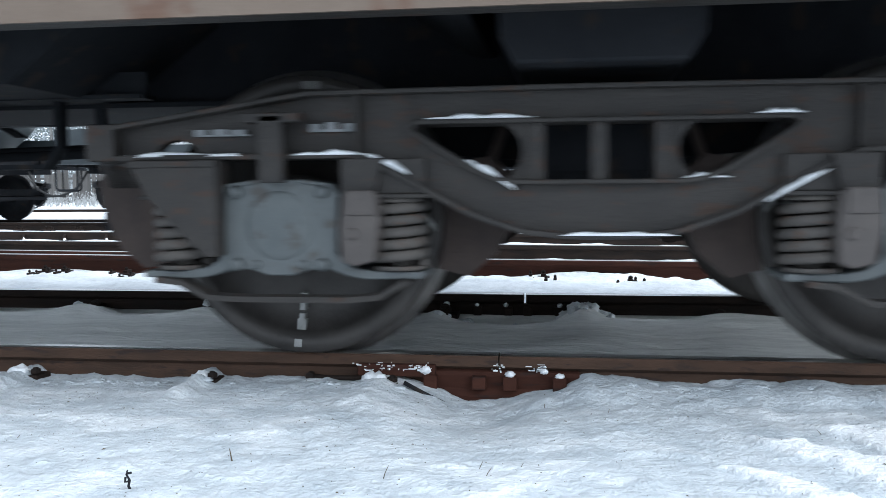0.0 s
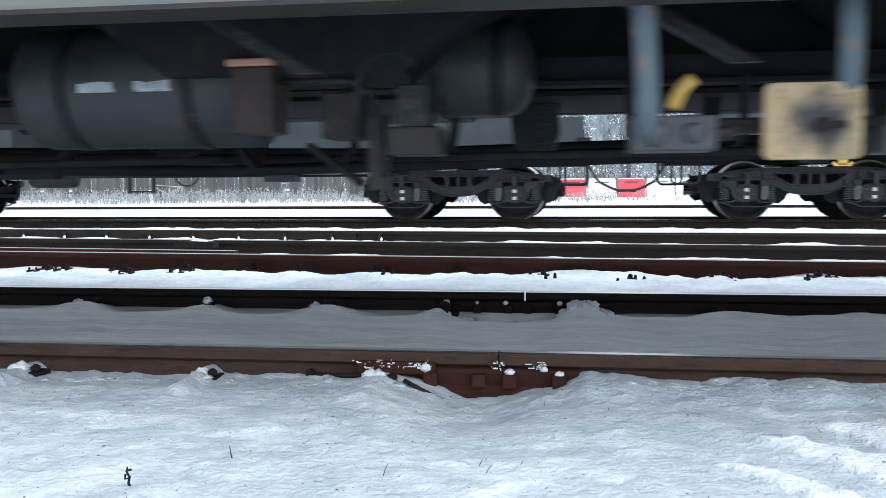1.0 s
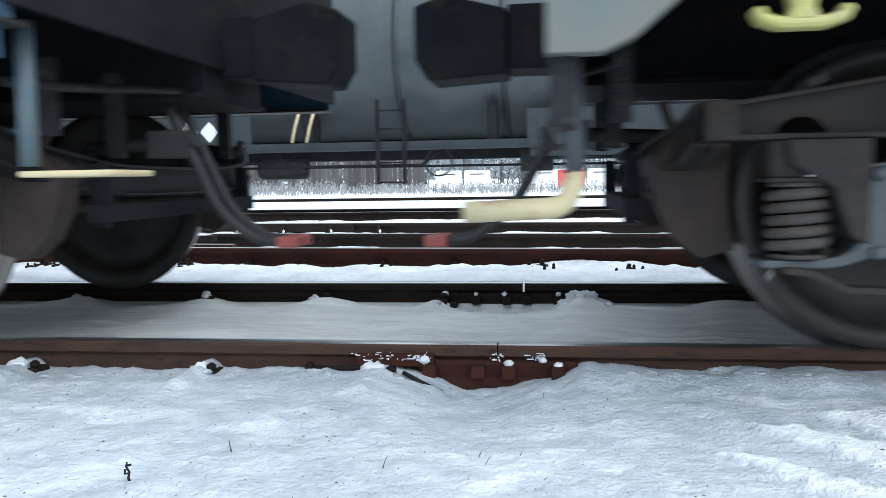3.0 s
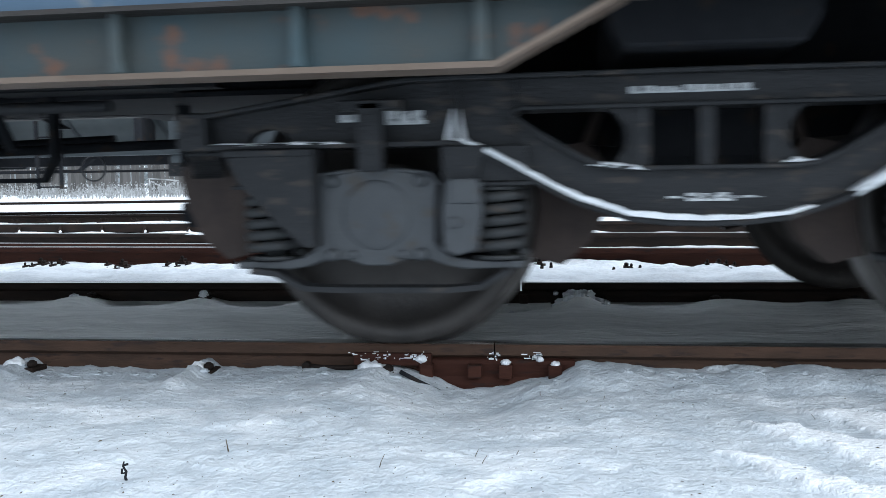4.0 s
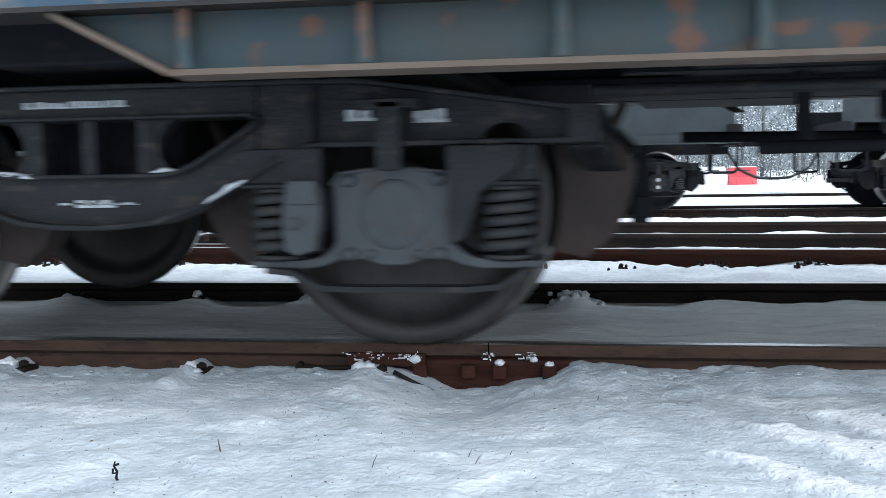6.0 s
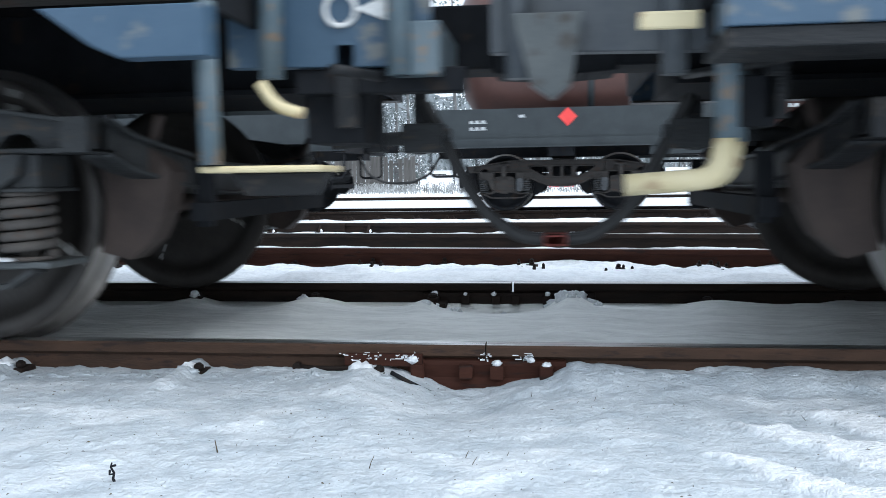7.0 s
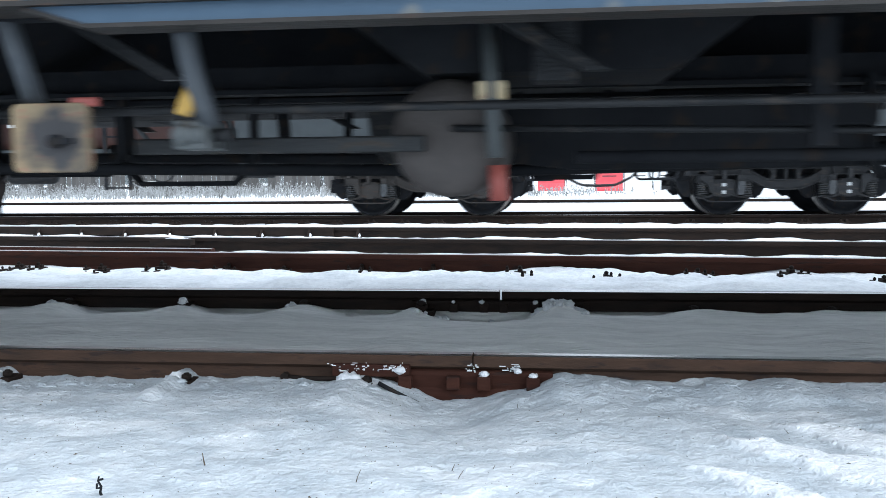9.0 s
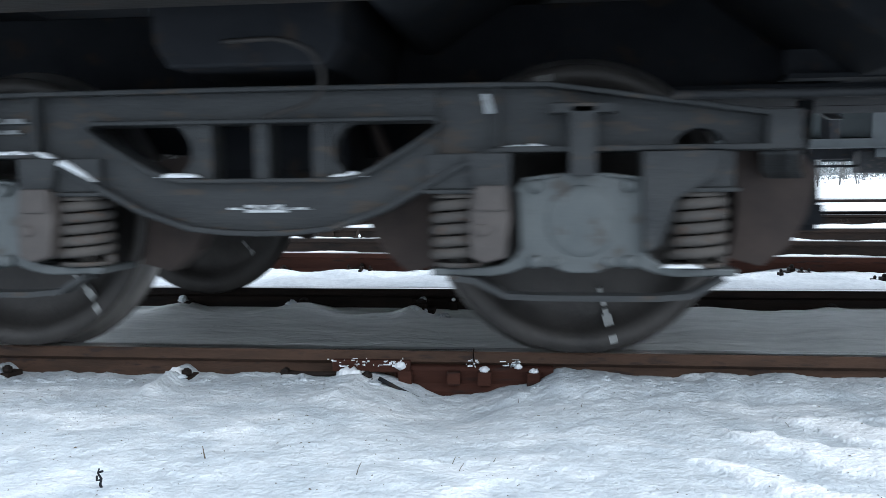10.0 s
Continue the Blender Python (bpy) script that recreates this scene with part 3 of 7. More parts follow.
def side_frame_mesh():
    bm = bmesh.new()
    half = [(0.0, 0.785), (0.66, 0.783), (0.80, 0.781), (1.33, 0.703), (1.43, 0.69)]
    xs = sorted([round(i * 0.05, 3) for i in range(30)] + [1.13, 1.14, 1.165, 1.18, 1.22, 1.235, 1.26, 1.27])
    top = [float(np.interp(x, [p[0] for p in half], [p[1] for p in half])) for x in xs]
    belly = [float(np.interp(x, [0, 0.1, 0.2, 0.34, 0.46, 0.58, 0.66, 1.45], [0.372, 0.375, 0.386, 0.432, 0.496, 0.562, 0.597, 0.597])) for x in xs]
    wtop, wlow = 0.690, [float(np.interp(x, [0, 0.22, 0.27, 0.33, 0.44, 0.50], [0.527, 0.527, 0.535, 0.560, 0.625, 0.672])) for x in xs]
    for s in (1, -1):
        sx = [s * x for x in xs]
        k = xs.index(0.5)
        strip(bm, sx[:k + 1], top[:k + 1], [wtop] * (k + 1), -0.04, 0.02)
        strip(bm, sx[:k + 1], wlow[:k + 1], belly[:k + 1], -0.04, 0.02)
        # the arm, with the arched opening over its flange
        arch = [0.597 + (0.058 * math.sqrt(max(0.0, 1 - ((x - 1.20) / 0.068) ** 2)) if abs(x - 1.2) < 0.068 else 0.0) if x > 1.0 else b for x, b in zip(xs, belly)]
        strip(bm, sx[k:], top[k:], arch[k:], -0.03, 0.02)
        ribbon(bm, [(s * x, z - 0.006) for x, z in half], 0.014, -0.085, 0.06)
        ribbon(bm, list(zip(sx, [b + 0.007 for b in belly])), 0.016, -0.085, 0.06)
        ribbon(bm, [(0, 0.527), (s * 0.22, 0.527), (s * 0.27, 0.534), (s * 0.33, 0.559), (s * 0.44, 0.624), (s * 0.50, 0.664), (s * 0.508, 0.680), (s * 0.49, 0.692), (0, 0.692)], 0.013, -0.075, 0.06)
        box(bm, *sorted((s * 0.145, s * 0.195)), -0.045, 0.05, 0.527, 0.692)
        # rounded inner ends of the outer openings
        prism(bm, [(s * 0.195, 0.53), (s * 0.27, 0.53), (s * 0.235, 0.548), (s * 0.213, 0.58), (s * 0.208, 0.61), (s * 0.213, 0.64), (s * 0.235, 0.672), (s * 0.27, 0.69), (s * 0.195, 0.69)], -0.04, 0.03)
        # end box, rib and spring seats under the arm
        box(bm, *sorted((s * 1.365, s * 1.45)), -0.088, 0.06, 0.597, 0.70)
        box(bm, *sorted((s * 0.655, s * 0.668)), -0.07, -0.02, 0.61, 0.775)
        for c in (AXLE - 0.335, AXLE + 0.31):
            box(bm, *sorted((s * (c - 0.085), s * (c + 0.085))), -0.07, 0.10, 0.497, 0.595)
            box(bm, *sorted((s * (c - 0.095), s * (c + 0.095))), -0.085, 0.12, 0.486, 0.498)
        # horn guides
        prism(bm, [(s * (AXLE + 0.155), 0.595), (s * (AXLE + 0.36), 0.595), (s * (AXLE + 0.345), 0.53), (s * (AXLE + 0.29), 0.497), (s * (AXLE + 0.245), 0.47), (s * (AXLE + 0.222), 0.40), (s * (AXLE + 0.20), 0.345), (s * (AXLE + 0.16), 0.325)], -0.102, 0.0)
        prism(bm, [(s * (AXLE - 0.19), 0.595), (s * (AXLE - 0.31), 0.595), (s * (AXLE - 0.275), 0.47), (s * (AXLE - 0.275), 0.34), (s * (AXLE - 0.20), 0.31)], -0.10, 0.06)
        # hanger over the axle
        box(bm, s * AXLE - 0.034, s * AXLE + 0.034, -0.125, -0.085, 0.53, 0.715)
        box(bm, s * AXLE - 0.085, s * AXLE + 0.085, -0.125, -0.055, 0.695, 0.722)
    box(bm, -0.022, 0.022, -0.05, 0.05, 0.527, 0.692)
    return bm


def axle_box_mesh():
    bm = bmesh.new()
    prism(bm, [(-0.172, 0.49), (-0.15, 0.528), (-0.06, 0.540), (0.06, 0.540), (0.15, 0.528), (0.172, 0.49), (0.166, 0.335), (0.182, 0.312), (0.215, 0.292), (0.27, 0.283), (0.41, 0.281), (0.41, 0.261), (0.25, 0.258), (0.20, 0.266), (0.14, 0.288), (0.08, 0.284), (0.035, 0.268), (-0.035, 0.268), (-0.08, 0.284), (-0.14, 0.288), (-0.20, 0.266), (-0.25, 0.258), (-0.41, 0.261), (-0.41, 0.281), (-0.27, 0.283), (-0.215, 0.292), (-0.182, 0.312), (-0.166, 0.335)], -0.075, 0.14)
    lathe_y(bm, [(0.0, -0.080), (0.080, -0.080), (0.094, -0.078), (0.102, -0.0735), (0.102, 0.0), (0.0, 0.0)], 32, (0, 0, 0.41))
    for x in (-0.125, 0.125):
        for z in (0.30, 0.505):
            lathe_y(bm, [(0.0, -0.098), (0.014, -0.096), (0.02, -0.088), (0.02, -0.07), (0.0, -0.07)], 8, (x, 0, z))
        lathe_y(bm, [(0.0, -0.088), (0.015, -0.086), (0.015, -0.07), (0.0, -0.07)], 6, (x * 0.55, 0, 0.300))
    ribbon(bm, [(0.06, 0.535), (0.15, 0.523), (0.176, 0.49)], 0.012, -0.085, -0.06)
    ribbon(bm, [(-0.06, 0.535), (-0.15, 0.523), (-0.176, 0.49)], 0.012, -0.085, -0.06)
    return bm


def tie_bar_mesh():
    bm = bmesh.new()
    ribbon(bm, [(-0.36, 0.258), (-0.29, 0.250), (-0.205, 0.208), (-0.10, 0.204), (0.20, 0.204), (0.29, 0.212), (0.37, 0.258)], 0.016, -0.065, 0.005)
    return bm


def spring_mesh():
    bm = bmesh.new()
    turns, per = 5.3, 16
    n = int(turns * per)
    pts = [(0.070 * math.cos(2 * math.pi * i / per), 0.070 * math.sin(2 * math.pi * i / per), 0.300 + (0.473 - 0.300) * i / n) for i in range(n + 1)]
    tube(bm, pts, 0.0150, 8)
    tube(bm, [(0, 0, 0.285), (0, 0, 0.488)], 0.034, 12)
    tube(bm, [(0, 0, 0.284), (0, 0, 0.296)], 0.072, 20)
    tube(bm, [(0, 0, 0.474), (0, 0, 0.487)], 0.074, 20)
    return bm


def damper_mesh():
    bm = bmesh.new()
    prism(bm, [(-0.05, 0.315), (-0.015, 0.30), (0.04, 0.315), (0.055, 0.42), (0.05, 0.50), (-0.045, 0.50), (-0.055, 0.40)], -0.118, 0.0)
    tube(bm, [(-0.02, -0.128, 0.39), (-0.02, -0.10, 0.39)], 0.017, 10)
    box(bm, -0.035, 0.045, -0.126, -0.10, 0.44, 0.508)
    return bm


def wheelset_mesh(marked=True):
    bm = bmesh.new()
    prof = [(0.075, 0.87), (0.125, 0.90), (0.125, 0.85), (0.17, 0.812), (0.30, 0.795), (0.368, 0.822), (0.376, 0.856), (0.427, 0.858), (0.431, 0.850), (0.4325, 0.770), (0.440, 0.752), (0.460, 0.744), (0.462, 0.735), (0.454, 0.728), (0.376, 0.728), (0.364, 0.765), (0.30, 0.768), (0.17, 0.755), (0.125, 0.71), (0.075, 0.71)]
    mats = [0] * len(prof)
    for i in (8, 9, 10):
        mats[i] = 1
    lathe_y(bm, prof, 56, mats=mats)
    lathe_y(bm, [(r, -y) for r, y in prof], 56, mats=mats)
    tube(bm, [(0, -1.03, 0), (0, 1.03, 0)], 0.078, 20)
    if marked:
        # chalked strokes at every quarter of the web and rim
        for q in range(4):
            c, d = ((0, -1), (1, 0), (0, 1), (-1, 0))[q]
            for s in (-1, 1):
                for r0, r1, w, y0, y1 in ((0.328, 0.362, 0.014, 0.766, 0.832), (0.310, 0.328, 0.008, 0.766, 0.832), (0.245, 0.300, 0.008, 0.764, 0.830), (0.388, 0.412, 0.012, 0.854, 0.8605)):
                    if c:
                        box(bm, *sorted((c * r0, c * r1)), *sorted((s * y0, s * y1)), -w, w, 2)
                    else:
                        box(bm, -w, w, *sorted((s * y0, s * y1)), *sorted((d * r0, d * r1)), 2)
    return bm


def bolster_mesh():
    bm = bmesh.new()
    prism_x(bm, [(-0.92, 0.56), (-0.88, 0.53), (-0.4, 0.40), (0.4, 0.40), (0.88, 0.53), (0.92, 0.56), (0.92, 0.69), (0.5, 0.76), (-0.5, 0.76), (-0.92, 0.69)], -0.21, 0.21)
    tube(bm, [(0, 0, 0.76), (0, 0, 0.82)], 0.19, 24)
    for y in (-0.74, 0.74):
        tube(bm, [(0, y, 0.745), (0, y, 0.80)], 0.06, 14)
    return bm


def brake_beam_mesh():
    bm = bmesh.new()
    tube(bm, [(0.02, -0.84, 0.44), (0.02, 0.84, 0.44)], 0.03, 10)
    for s in (-1, 1):
        prism(bm, [(-0.03, 0.33), (0.05, 0.265), (0.145, 0.29), (0.128, 0.37), (0.122, 0.44), (0.126, 0.52), (0.14, 0.60), (-0.02, 0.63), (-0.10, 0.54), (-0.075, 0.42)], s * 0.80 - 0.055, s * 0.80 + 0.055)
        tube(bm, [(0.03, s * 0.80, 0.5), (-0.06, s * 0.84, 0.72)], 0.016, 8)
    return bm


def end_transom_mesh():
    """The sagging flanged beam between the ends of the side frames; its ends curve back into them."""
    bm = bmesh.new()
    n = 20
    ys = [-1.03 + 2.06 * i / n for i in range(n + 1)]
    low = [0.585 - 0.125 * (1 - (y / 1.03) ** 4) for y in ys]
    back = [-0.11 * float(smooth_step(0.70, 1.03, abs(y))) for y in ys]
    for half, lift, tall in ((0.014, 0.0, 0.118), (0.052, 0.0, 0.014), (0.052, 0.104, 0.014)):
        for i in range(n):
            v = [bm.verts.new((x + back[k], ys[k], low[k] + z)) for k in (i, i + 1) for x in (-half, half) for z in (lift, lift + tall)]
            for q in ((0, 1, 3, 2), (4, 6, 7, 5), (0, 4, 5, 1), (2, 3, 7, 6), (0, 2, 6, 4), (1, 5, 7, 3)):
                bm.faces.new([v[j] for j in q])
    return bm


def brake_bar_mesh():
    bm = bmesh.new()
    box(bm, -0.03, 0.03, -0.72, 0.72, 0.38, 0.44)
    for s in (-1, 1):
        prism(bm, [(-0.03, 0.36), (0.02, 0.36), (0.03, 0.43), (0.02, 0.58), (-0.03, 0.58)], s * 0.66 - 0.02, s * 0.66 + 0.02)
    return bm


MESHES = {}


def shared(key, build, *materials):
    if key not in MESHES:
        MESHES[key] = mesh_of(key.split("/")[0], build(), *materials)
    return MESHES[key]


def ledge_snow_mesh(length, seed):
    bm = bmesh.new()
    rnd = random.Random(seed)
    n = 9
    rings = []
    for i in range(n + 1):
        x = length * i / n
        h = 0.014 * math.sin(math.pi * i / n) ** 0.5 * rnd.uniform(0.5, 1.2) + 0.001
        d = 0.022 * rnd.uniform(0.7, 1.2)
        rings.append([bm.verts.new((x, y, z)) for y, z in ((-d, 0), (-d * 0.8, h * 0.7), (0, h), (d, h * 0.8), (d, 0))])
    for a, b in zip(rings, rings[1:]):
        for k in range(5):
            f = bm.faces.new((a[k], a[(k + 1) % 5], b[(k + 1) % 5], b[k]))
            f.smooth = True
    bm.faces.new(rings[0])
    bm.faces.new(rings[-1][::-1])
    return bm


def belly_snow_mesh(x0, x1, seed):
    """A thin line of snow lying along the lower flange of a side frame."""
    bm = bmesh.new()
    rnd = random.Random(seed)
    n = max(6, int((x1 - x0) / 0.03))
    pts = []
    for i in range(n + 1):
        x = x0 + (x1 - x0) * i / n
        z = float(np.interp(abs(x), [0, 0.1, 0.2, 0.34, 0.46, 0.58, 0.66], [0.372, 0.375, 0.386, 0.432, 0.496, 0.562, 0.597])) + 0.0155
        pts.append((x, z, (0.012 + 0.006 * rnd.random()) * math.sin(math.pi * (i + 0.3) / (n + 0.6)) ** 0.4))
    low = [(x, z) for x, z, h in pts]
    top = [(x, z + h) for x, z, h in pts][::-1]
    prism(bm, low + top, -0.095, -0.04)
    return bm


def build_bogie(wagon, x, style, frame_mat, box_mat, speed, radius_phase=(0.0, 0.0), marked=True, squares=False, label="", guard=False):
    """A two-axle bogie under a wagon; its wheelsets are noted for keying. speed: 'near' or 'far'."""
    b = part("bogie", shared("bogie/" + style, bolster_mesh, STEEL_BLACK), None, wagon, label)
    b.matrix_basis = pose(x, 0, 0)
    for s in (-1, 1):
        turn = 0 if s < 0 else 180
        f = part("side_frame", shared("side_frame/" + style, side_frame_mesh, frame_mat), None, b, bevel=0.004)
        f.matrix_basis = pose(0, s * 1.045, 0, 0, 0, turn)
        for k, a in enumerate((-AXLE, AXLE)):
            ab = part("axle_box", shared("axle_box/" + style, axle_box_mesh, box_mat), None, b, bevel=0.006)
            ab.matrix_basis = pose(a, s * 1.025, 0, 0, 0, turn)
            tb = part("tie_bar", shared("tie_bar/" + style, tie_bar_mesh, frame_mat), None, b)
            tb.matrix_basis = pose(a, s * 1.07, 0, 0, 0, turn)
            for c in (-0.335, 0.31):
                sp = part("spring", shared("spring/" + style, spring_mesh, SPRING if style in ("near_brown", "near_grey") else FRAME_GREY), None, b)
                sp.matrix_basis = pose(a + c * (1 if a > 0 else -1), s * 1.045, 0)
            dm = part("damper", shared("damper/" + style, damper_mesh, WEDGE if style in ("near_brown", "near_grey") else BOX_DARK), None, b, bevel=0.006)
            dm.matrix_basis = pose(a - 0.245 * (1 if a > 0 else -1), s * 1.045, 0, 0, 0, turn if a * s > 0 else turn)
            if guard and a < 0 and s < 0:
                bm = bmesh.new()
                prism(bm, [(-0.41, 0.575), (-0.16, 0.59), (-0.16, 0.325), (-0.195, 0.325), (-0.30, 0.425), (-0.37, 0.50)], -0.128, -0.105)
                box(bm, -0.42, -0.16, -0.134, -0.02, 0.575, 0.595)
                gd = part("spring_guard", bm, frame_mat, b, bevel=0.004)
                gd.matrix_basis = pose(a, -1.035, 0)
            if squares and s < 0:
                for z in (0.345, 0.455):
                    bm = bmesh.new()
                    box(bm, -0.028, 0.028, -0.087, -0.078, z - 0.024, z + 0.024)
                    pt = part("white_mark", bm, LETTER, b, "square white paint mark")
                    pt.matrix_basis = pose(a, -1.025, 0)
    for k in (-1, 1):
        for s in (-1, 1):
            bm = bmesh.new()
            prism(bm, [(k * 0.20, 0.60), (k * 0.60, 0.63), (k * 0.62, 0.77), (k * 0.20, 0.78)], s * 0.60 - 0.02, s * 0.60 + 0.02)
            part("hanger_bracket", bm, STEEL_BLACK, b)
        e = part("end_transom", shared("end_transom/" + style, end_transom_mesh, STEEL_BLACK if style[0] == "f" else frame_mat), None, b, bevel=0.01)
        e.matrix_basis = pose(k * 1.53, 0, 0, 0, 0, 0 if k > 0 else 180)
        bb = part("brake_bar", shared("brake_bar/" + style, brake_bar_mesh, STEEL_BLACK), None, b)
        bb.matrix_basis = pose(k * 1.60, 0, 0)
    for k, a in enumerate((-AXLE, AXLE)):
        w = part("wheelset", shared("wheelset/%s%d" % (style, marked), lambda: wheelset_mesh(marked), WHEEL if style[0] == "n" else STEEL_BLACK, TREAD, CHALK), None, b)
        w.matrix_basis = pose(a, 0, WHEEL_R)
        KEYED.append((w, a, speed, radius_phase[k]))
        br = part("brake_beam", shared("brake_beam/" + style, brake_beam_mesh, BRAKE_BROWN if style[0] == "n" else STEEL_BLACK), None, b)
        br.matrix_basis = pose(a + (0.58 if a > 0 else -0.58), 0, 0, 0, 0, 180 if a > 0 else 0)
        br2 = part("brake_beam", shared("brake_beam/" + style, brake_beam_mesh, BRAKE_BROWN if style[0] == "n" else STEEL_BLACK), None, b)
        br2.matrix_basis = pose(a - (0.56 if a > 0 else -0.56), 0, -0.02, 0, 0, 0 if a > 0 else 180)
    return b


# ---- the near train: hopper wagons ----
NEAR_WAGONS, FAR_WAGONS = [], []


def side_sheet(length, s, low=0.905):
    """One side sheet with the flange at its lower edge."""
    bm = bmesh.new()
    h = length / 2
    prism_x(bm, [(s * 1.46, low + 0.012), (s * 1.52, low + 0.012), (s * 1.52, 2.9), (s * 1.46, 2.9)], -h, h)
    return bm


def sill_flange(length, s, low=0.905):
    bm = bmesh.new()
    h = length / 2
    box(bm, -h, h, *sorted((s * 1.40, s * 1.545)), low, low + 0.012)
    return bm


def hopper_wagon(u, base, length, side_mat, frame_mat, box_mat, style, label, phases, marked, squares=False, low=0.905):
    w = thing("hopper_wagon", label, "wagon", pose(u, TRACK_Y, 0), group="wagons of the near train")
    NEAR_WAGONS.append((w, u))
    for s in (-1, 1):
        part("side_sheet", side_sheet(length, s, low), side_mat, w)
        part("sill_flange", sill_flange(length, s, low), FRAME_BROWN, w)
    bm = bmesh.new()
    h = length / 2
    box(bm, -h + 0.02, h - 0.02, -1.455, 1.455, 1.42, 1.46)
    box(bm, -h - 0.02, -h, -1.5, 1.5, 0.95, 2.9)
    box(bm, h, h + 0.02, -1.5, 1.5, 0.95, 2.9)
    part("underfloor", bm, STEEL_BLACK, w)
    for c in (-base * 0.26, 0.0, base * 0.26):
        bm = bmesh.new()
        prism(bm, [(c - 1.15, 1.42), (c - 0.35, 0.84), (c + 0.35, 0.84), (c + 1.15, 1.42)], -1.0, 1.0)
        part("hopper_bay", bm, STEEL_BLACK, w)
    # slanting struts from the side sill to the bays
    for k in range(-2, 3):
        for s in (-1, 1):
            bm = bmesh.new()
            c = k * base * 0.13
            prism(bm, [(c - 0.20, 0.985), (c - 0.12, 0.985), (c + 0.16, 0.82), (c + 0.09, 0.82)], *sorted((s * 1.12, s * 1.16)))
            part("strut", bm, FRAME_DARK, w, bevel=0.004)
    bm = bmesh.new()
    box(bm, -h, h, -0.30, 0.30, 0.84, 1.15)
    box(bm, -h, h, -0.36, 0.36, 0.825, 0.845)
    part("centre_sill", bm, STEEL_BLACK, w, bevel=0.004)
    for s in (-1, 1):
        bm = bmesh.new()
        x0 = base / 2 - 1.55
        box(bm, -x0, x0, *sorted((s * 0.50, s * 0.59)), 0.835, 0.85)
        box(bm, -x0, x0, *sorted((s * 0.54, s * 0.555)), 0.85, 0.93)
        part("side_beam", bm, STEEL_BLACK, w)
        bm = bmesh.new()
        box(bm, -x0, x0, *sorted((s * 1.36, s * 1.40)), 0.945, 0.99)
        part("longitudinal_angle", bm, STEEL_BLACK, w)
    for s in (-1, 1):
        # body bolster over each bogie, with its curved gussets
        bm = bmesh.new()
        c = s * base / 2
        prism(bm, [(c - 0.30, 1.45), (c - 0.27, 1.15), (c - 0.26, 0.90), (c - 0.22, 0.83), (c + 0.22, 0.83), (c + 0.26, 0.90), (c + 0.27, 1.15), (c + 0.30, 1.45)], -1.20, 1.20)
        part("body_bolster", bm, STEEL_BLACK, w, bevel=0.01)
        # sloped end sheet past the bogie
        bm = bmesh.new()
        prism(bm, [(c - s * 1.15, 1.45), (c - s * 1.10, 1.45), (c - s * 0.35, 0.98), (c - s * 0.40, 0.98)], -1.35, 1.35)
        part("end_slope", bm, STEEL_BLACK, w)
    for i, s in enumerate((1, -1)):
        build_bogie(w, s * base / 2, style, frame_mat, box_mat, "near", phases[i], marked, guard=s > 0)
    return w


def pipe(w, name, pts, r, mat, label="", seg=12):
    """A bent pipe in the train's own coordinates (u along the train, y across the place, z up)."""
    bm = bmesh.new()
    u0 = w["u0"]
    tube(bm, smooth_line([(u - u0, y - TRACK_Y, z) for u, y, z in pts]), r, seg)
    return part(name, bm, mat, w, label)


def smooth_line(pts, n=5):
    """Rounds the corners of a line."""
    pts = [Vector(p) for p in pts]
    out = [pts[0]]
    for a, b, c in zip(pts, pts[1:], pts[2:]):
        d = min((b - a).length, (c - b).length, 0.16) / 2
        p, q = b + (a - b).normalized() * d, b + (c - b).normalized() * d
        for i in range(n + 1):
            t = i / n
            out.append((1 - t) ** 2 * p + 2 * t * (1 - t) * b + t * t * q)
    out.append(pts[-1])
    return out


def block(w, name, u0, u1, y0, y1, z0, z1, mat, label="", bevel=0.006):
    bm = bmesh.new()
    box(bm, u0 - w["u0"], u1 - w["u0"], y0 - TRACK_Y, y1 - TRACK_Y, z0, z1)
    ob = part(name, bm, mat, w, label, bevel=bevel)
    if name == "valve_box":
        # round covers on its face and a pipe union at its side
        for k, r in ((0.27, 0.38), (0.72, 0.30)):
            bm = bmesh.new()
            c = u0 + (u1 - u0) * k - w["u0"]
            q = r * (z1 - z0)
            lathe_y(bm, [(0.0, -0.016), (q * 0.8, -0.014), (q, -0.006), (q, 0.004), (0.0, 0.004)], 16, (c, y0 - TRACK_Y, (z0 + z1) / 2))
            part("valve_cover", bm, mat, ob)
        bm = bmesh.new()
        tube(bm, [(u1 - w["u0"] - 0.01, y0 - TRACK_Y + 0.05, (z0 + z1) / 2), (u1 - w["u0"] + 0.05, y0 - TRACK_Y + 0.05, (z0 + z1) / 2)], 0.018, 10)
        part("pipe_union", bm, FRAME_DARK, ob)
    return ob


def plate(w, name, outline, y0, y1, mat, label="", bevel=0.004):
    bm = bmesh.new()
    prism(bm, [(u - w["u0"], z) for u, z in outline], y0 - TRACK_Y, y1 - TRACK_Y)
    return part(name, bm, mat, w, label, bevel=bevel)


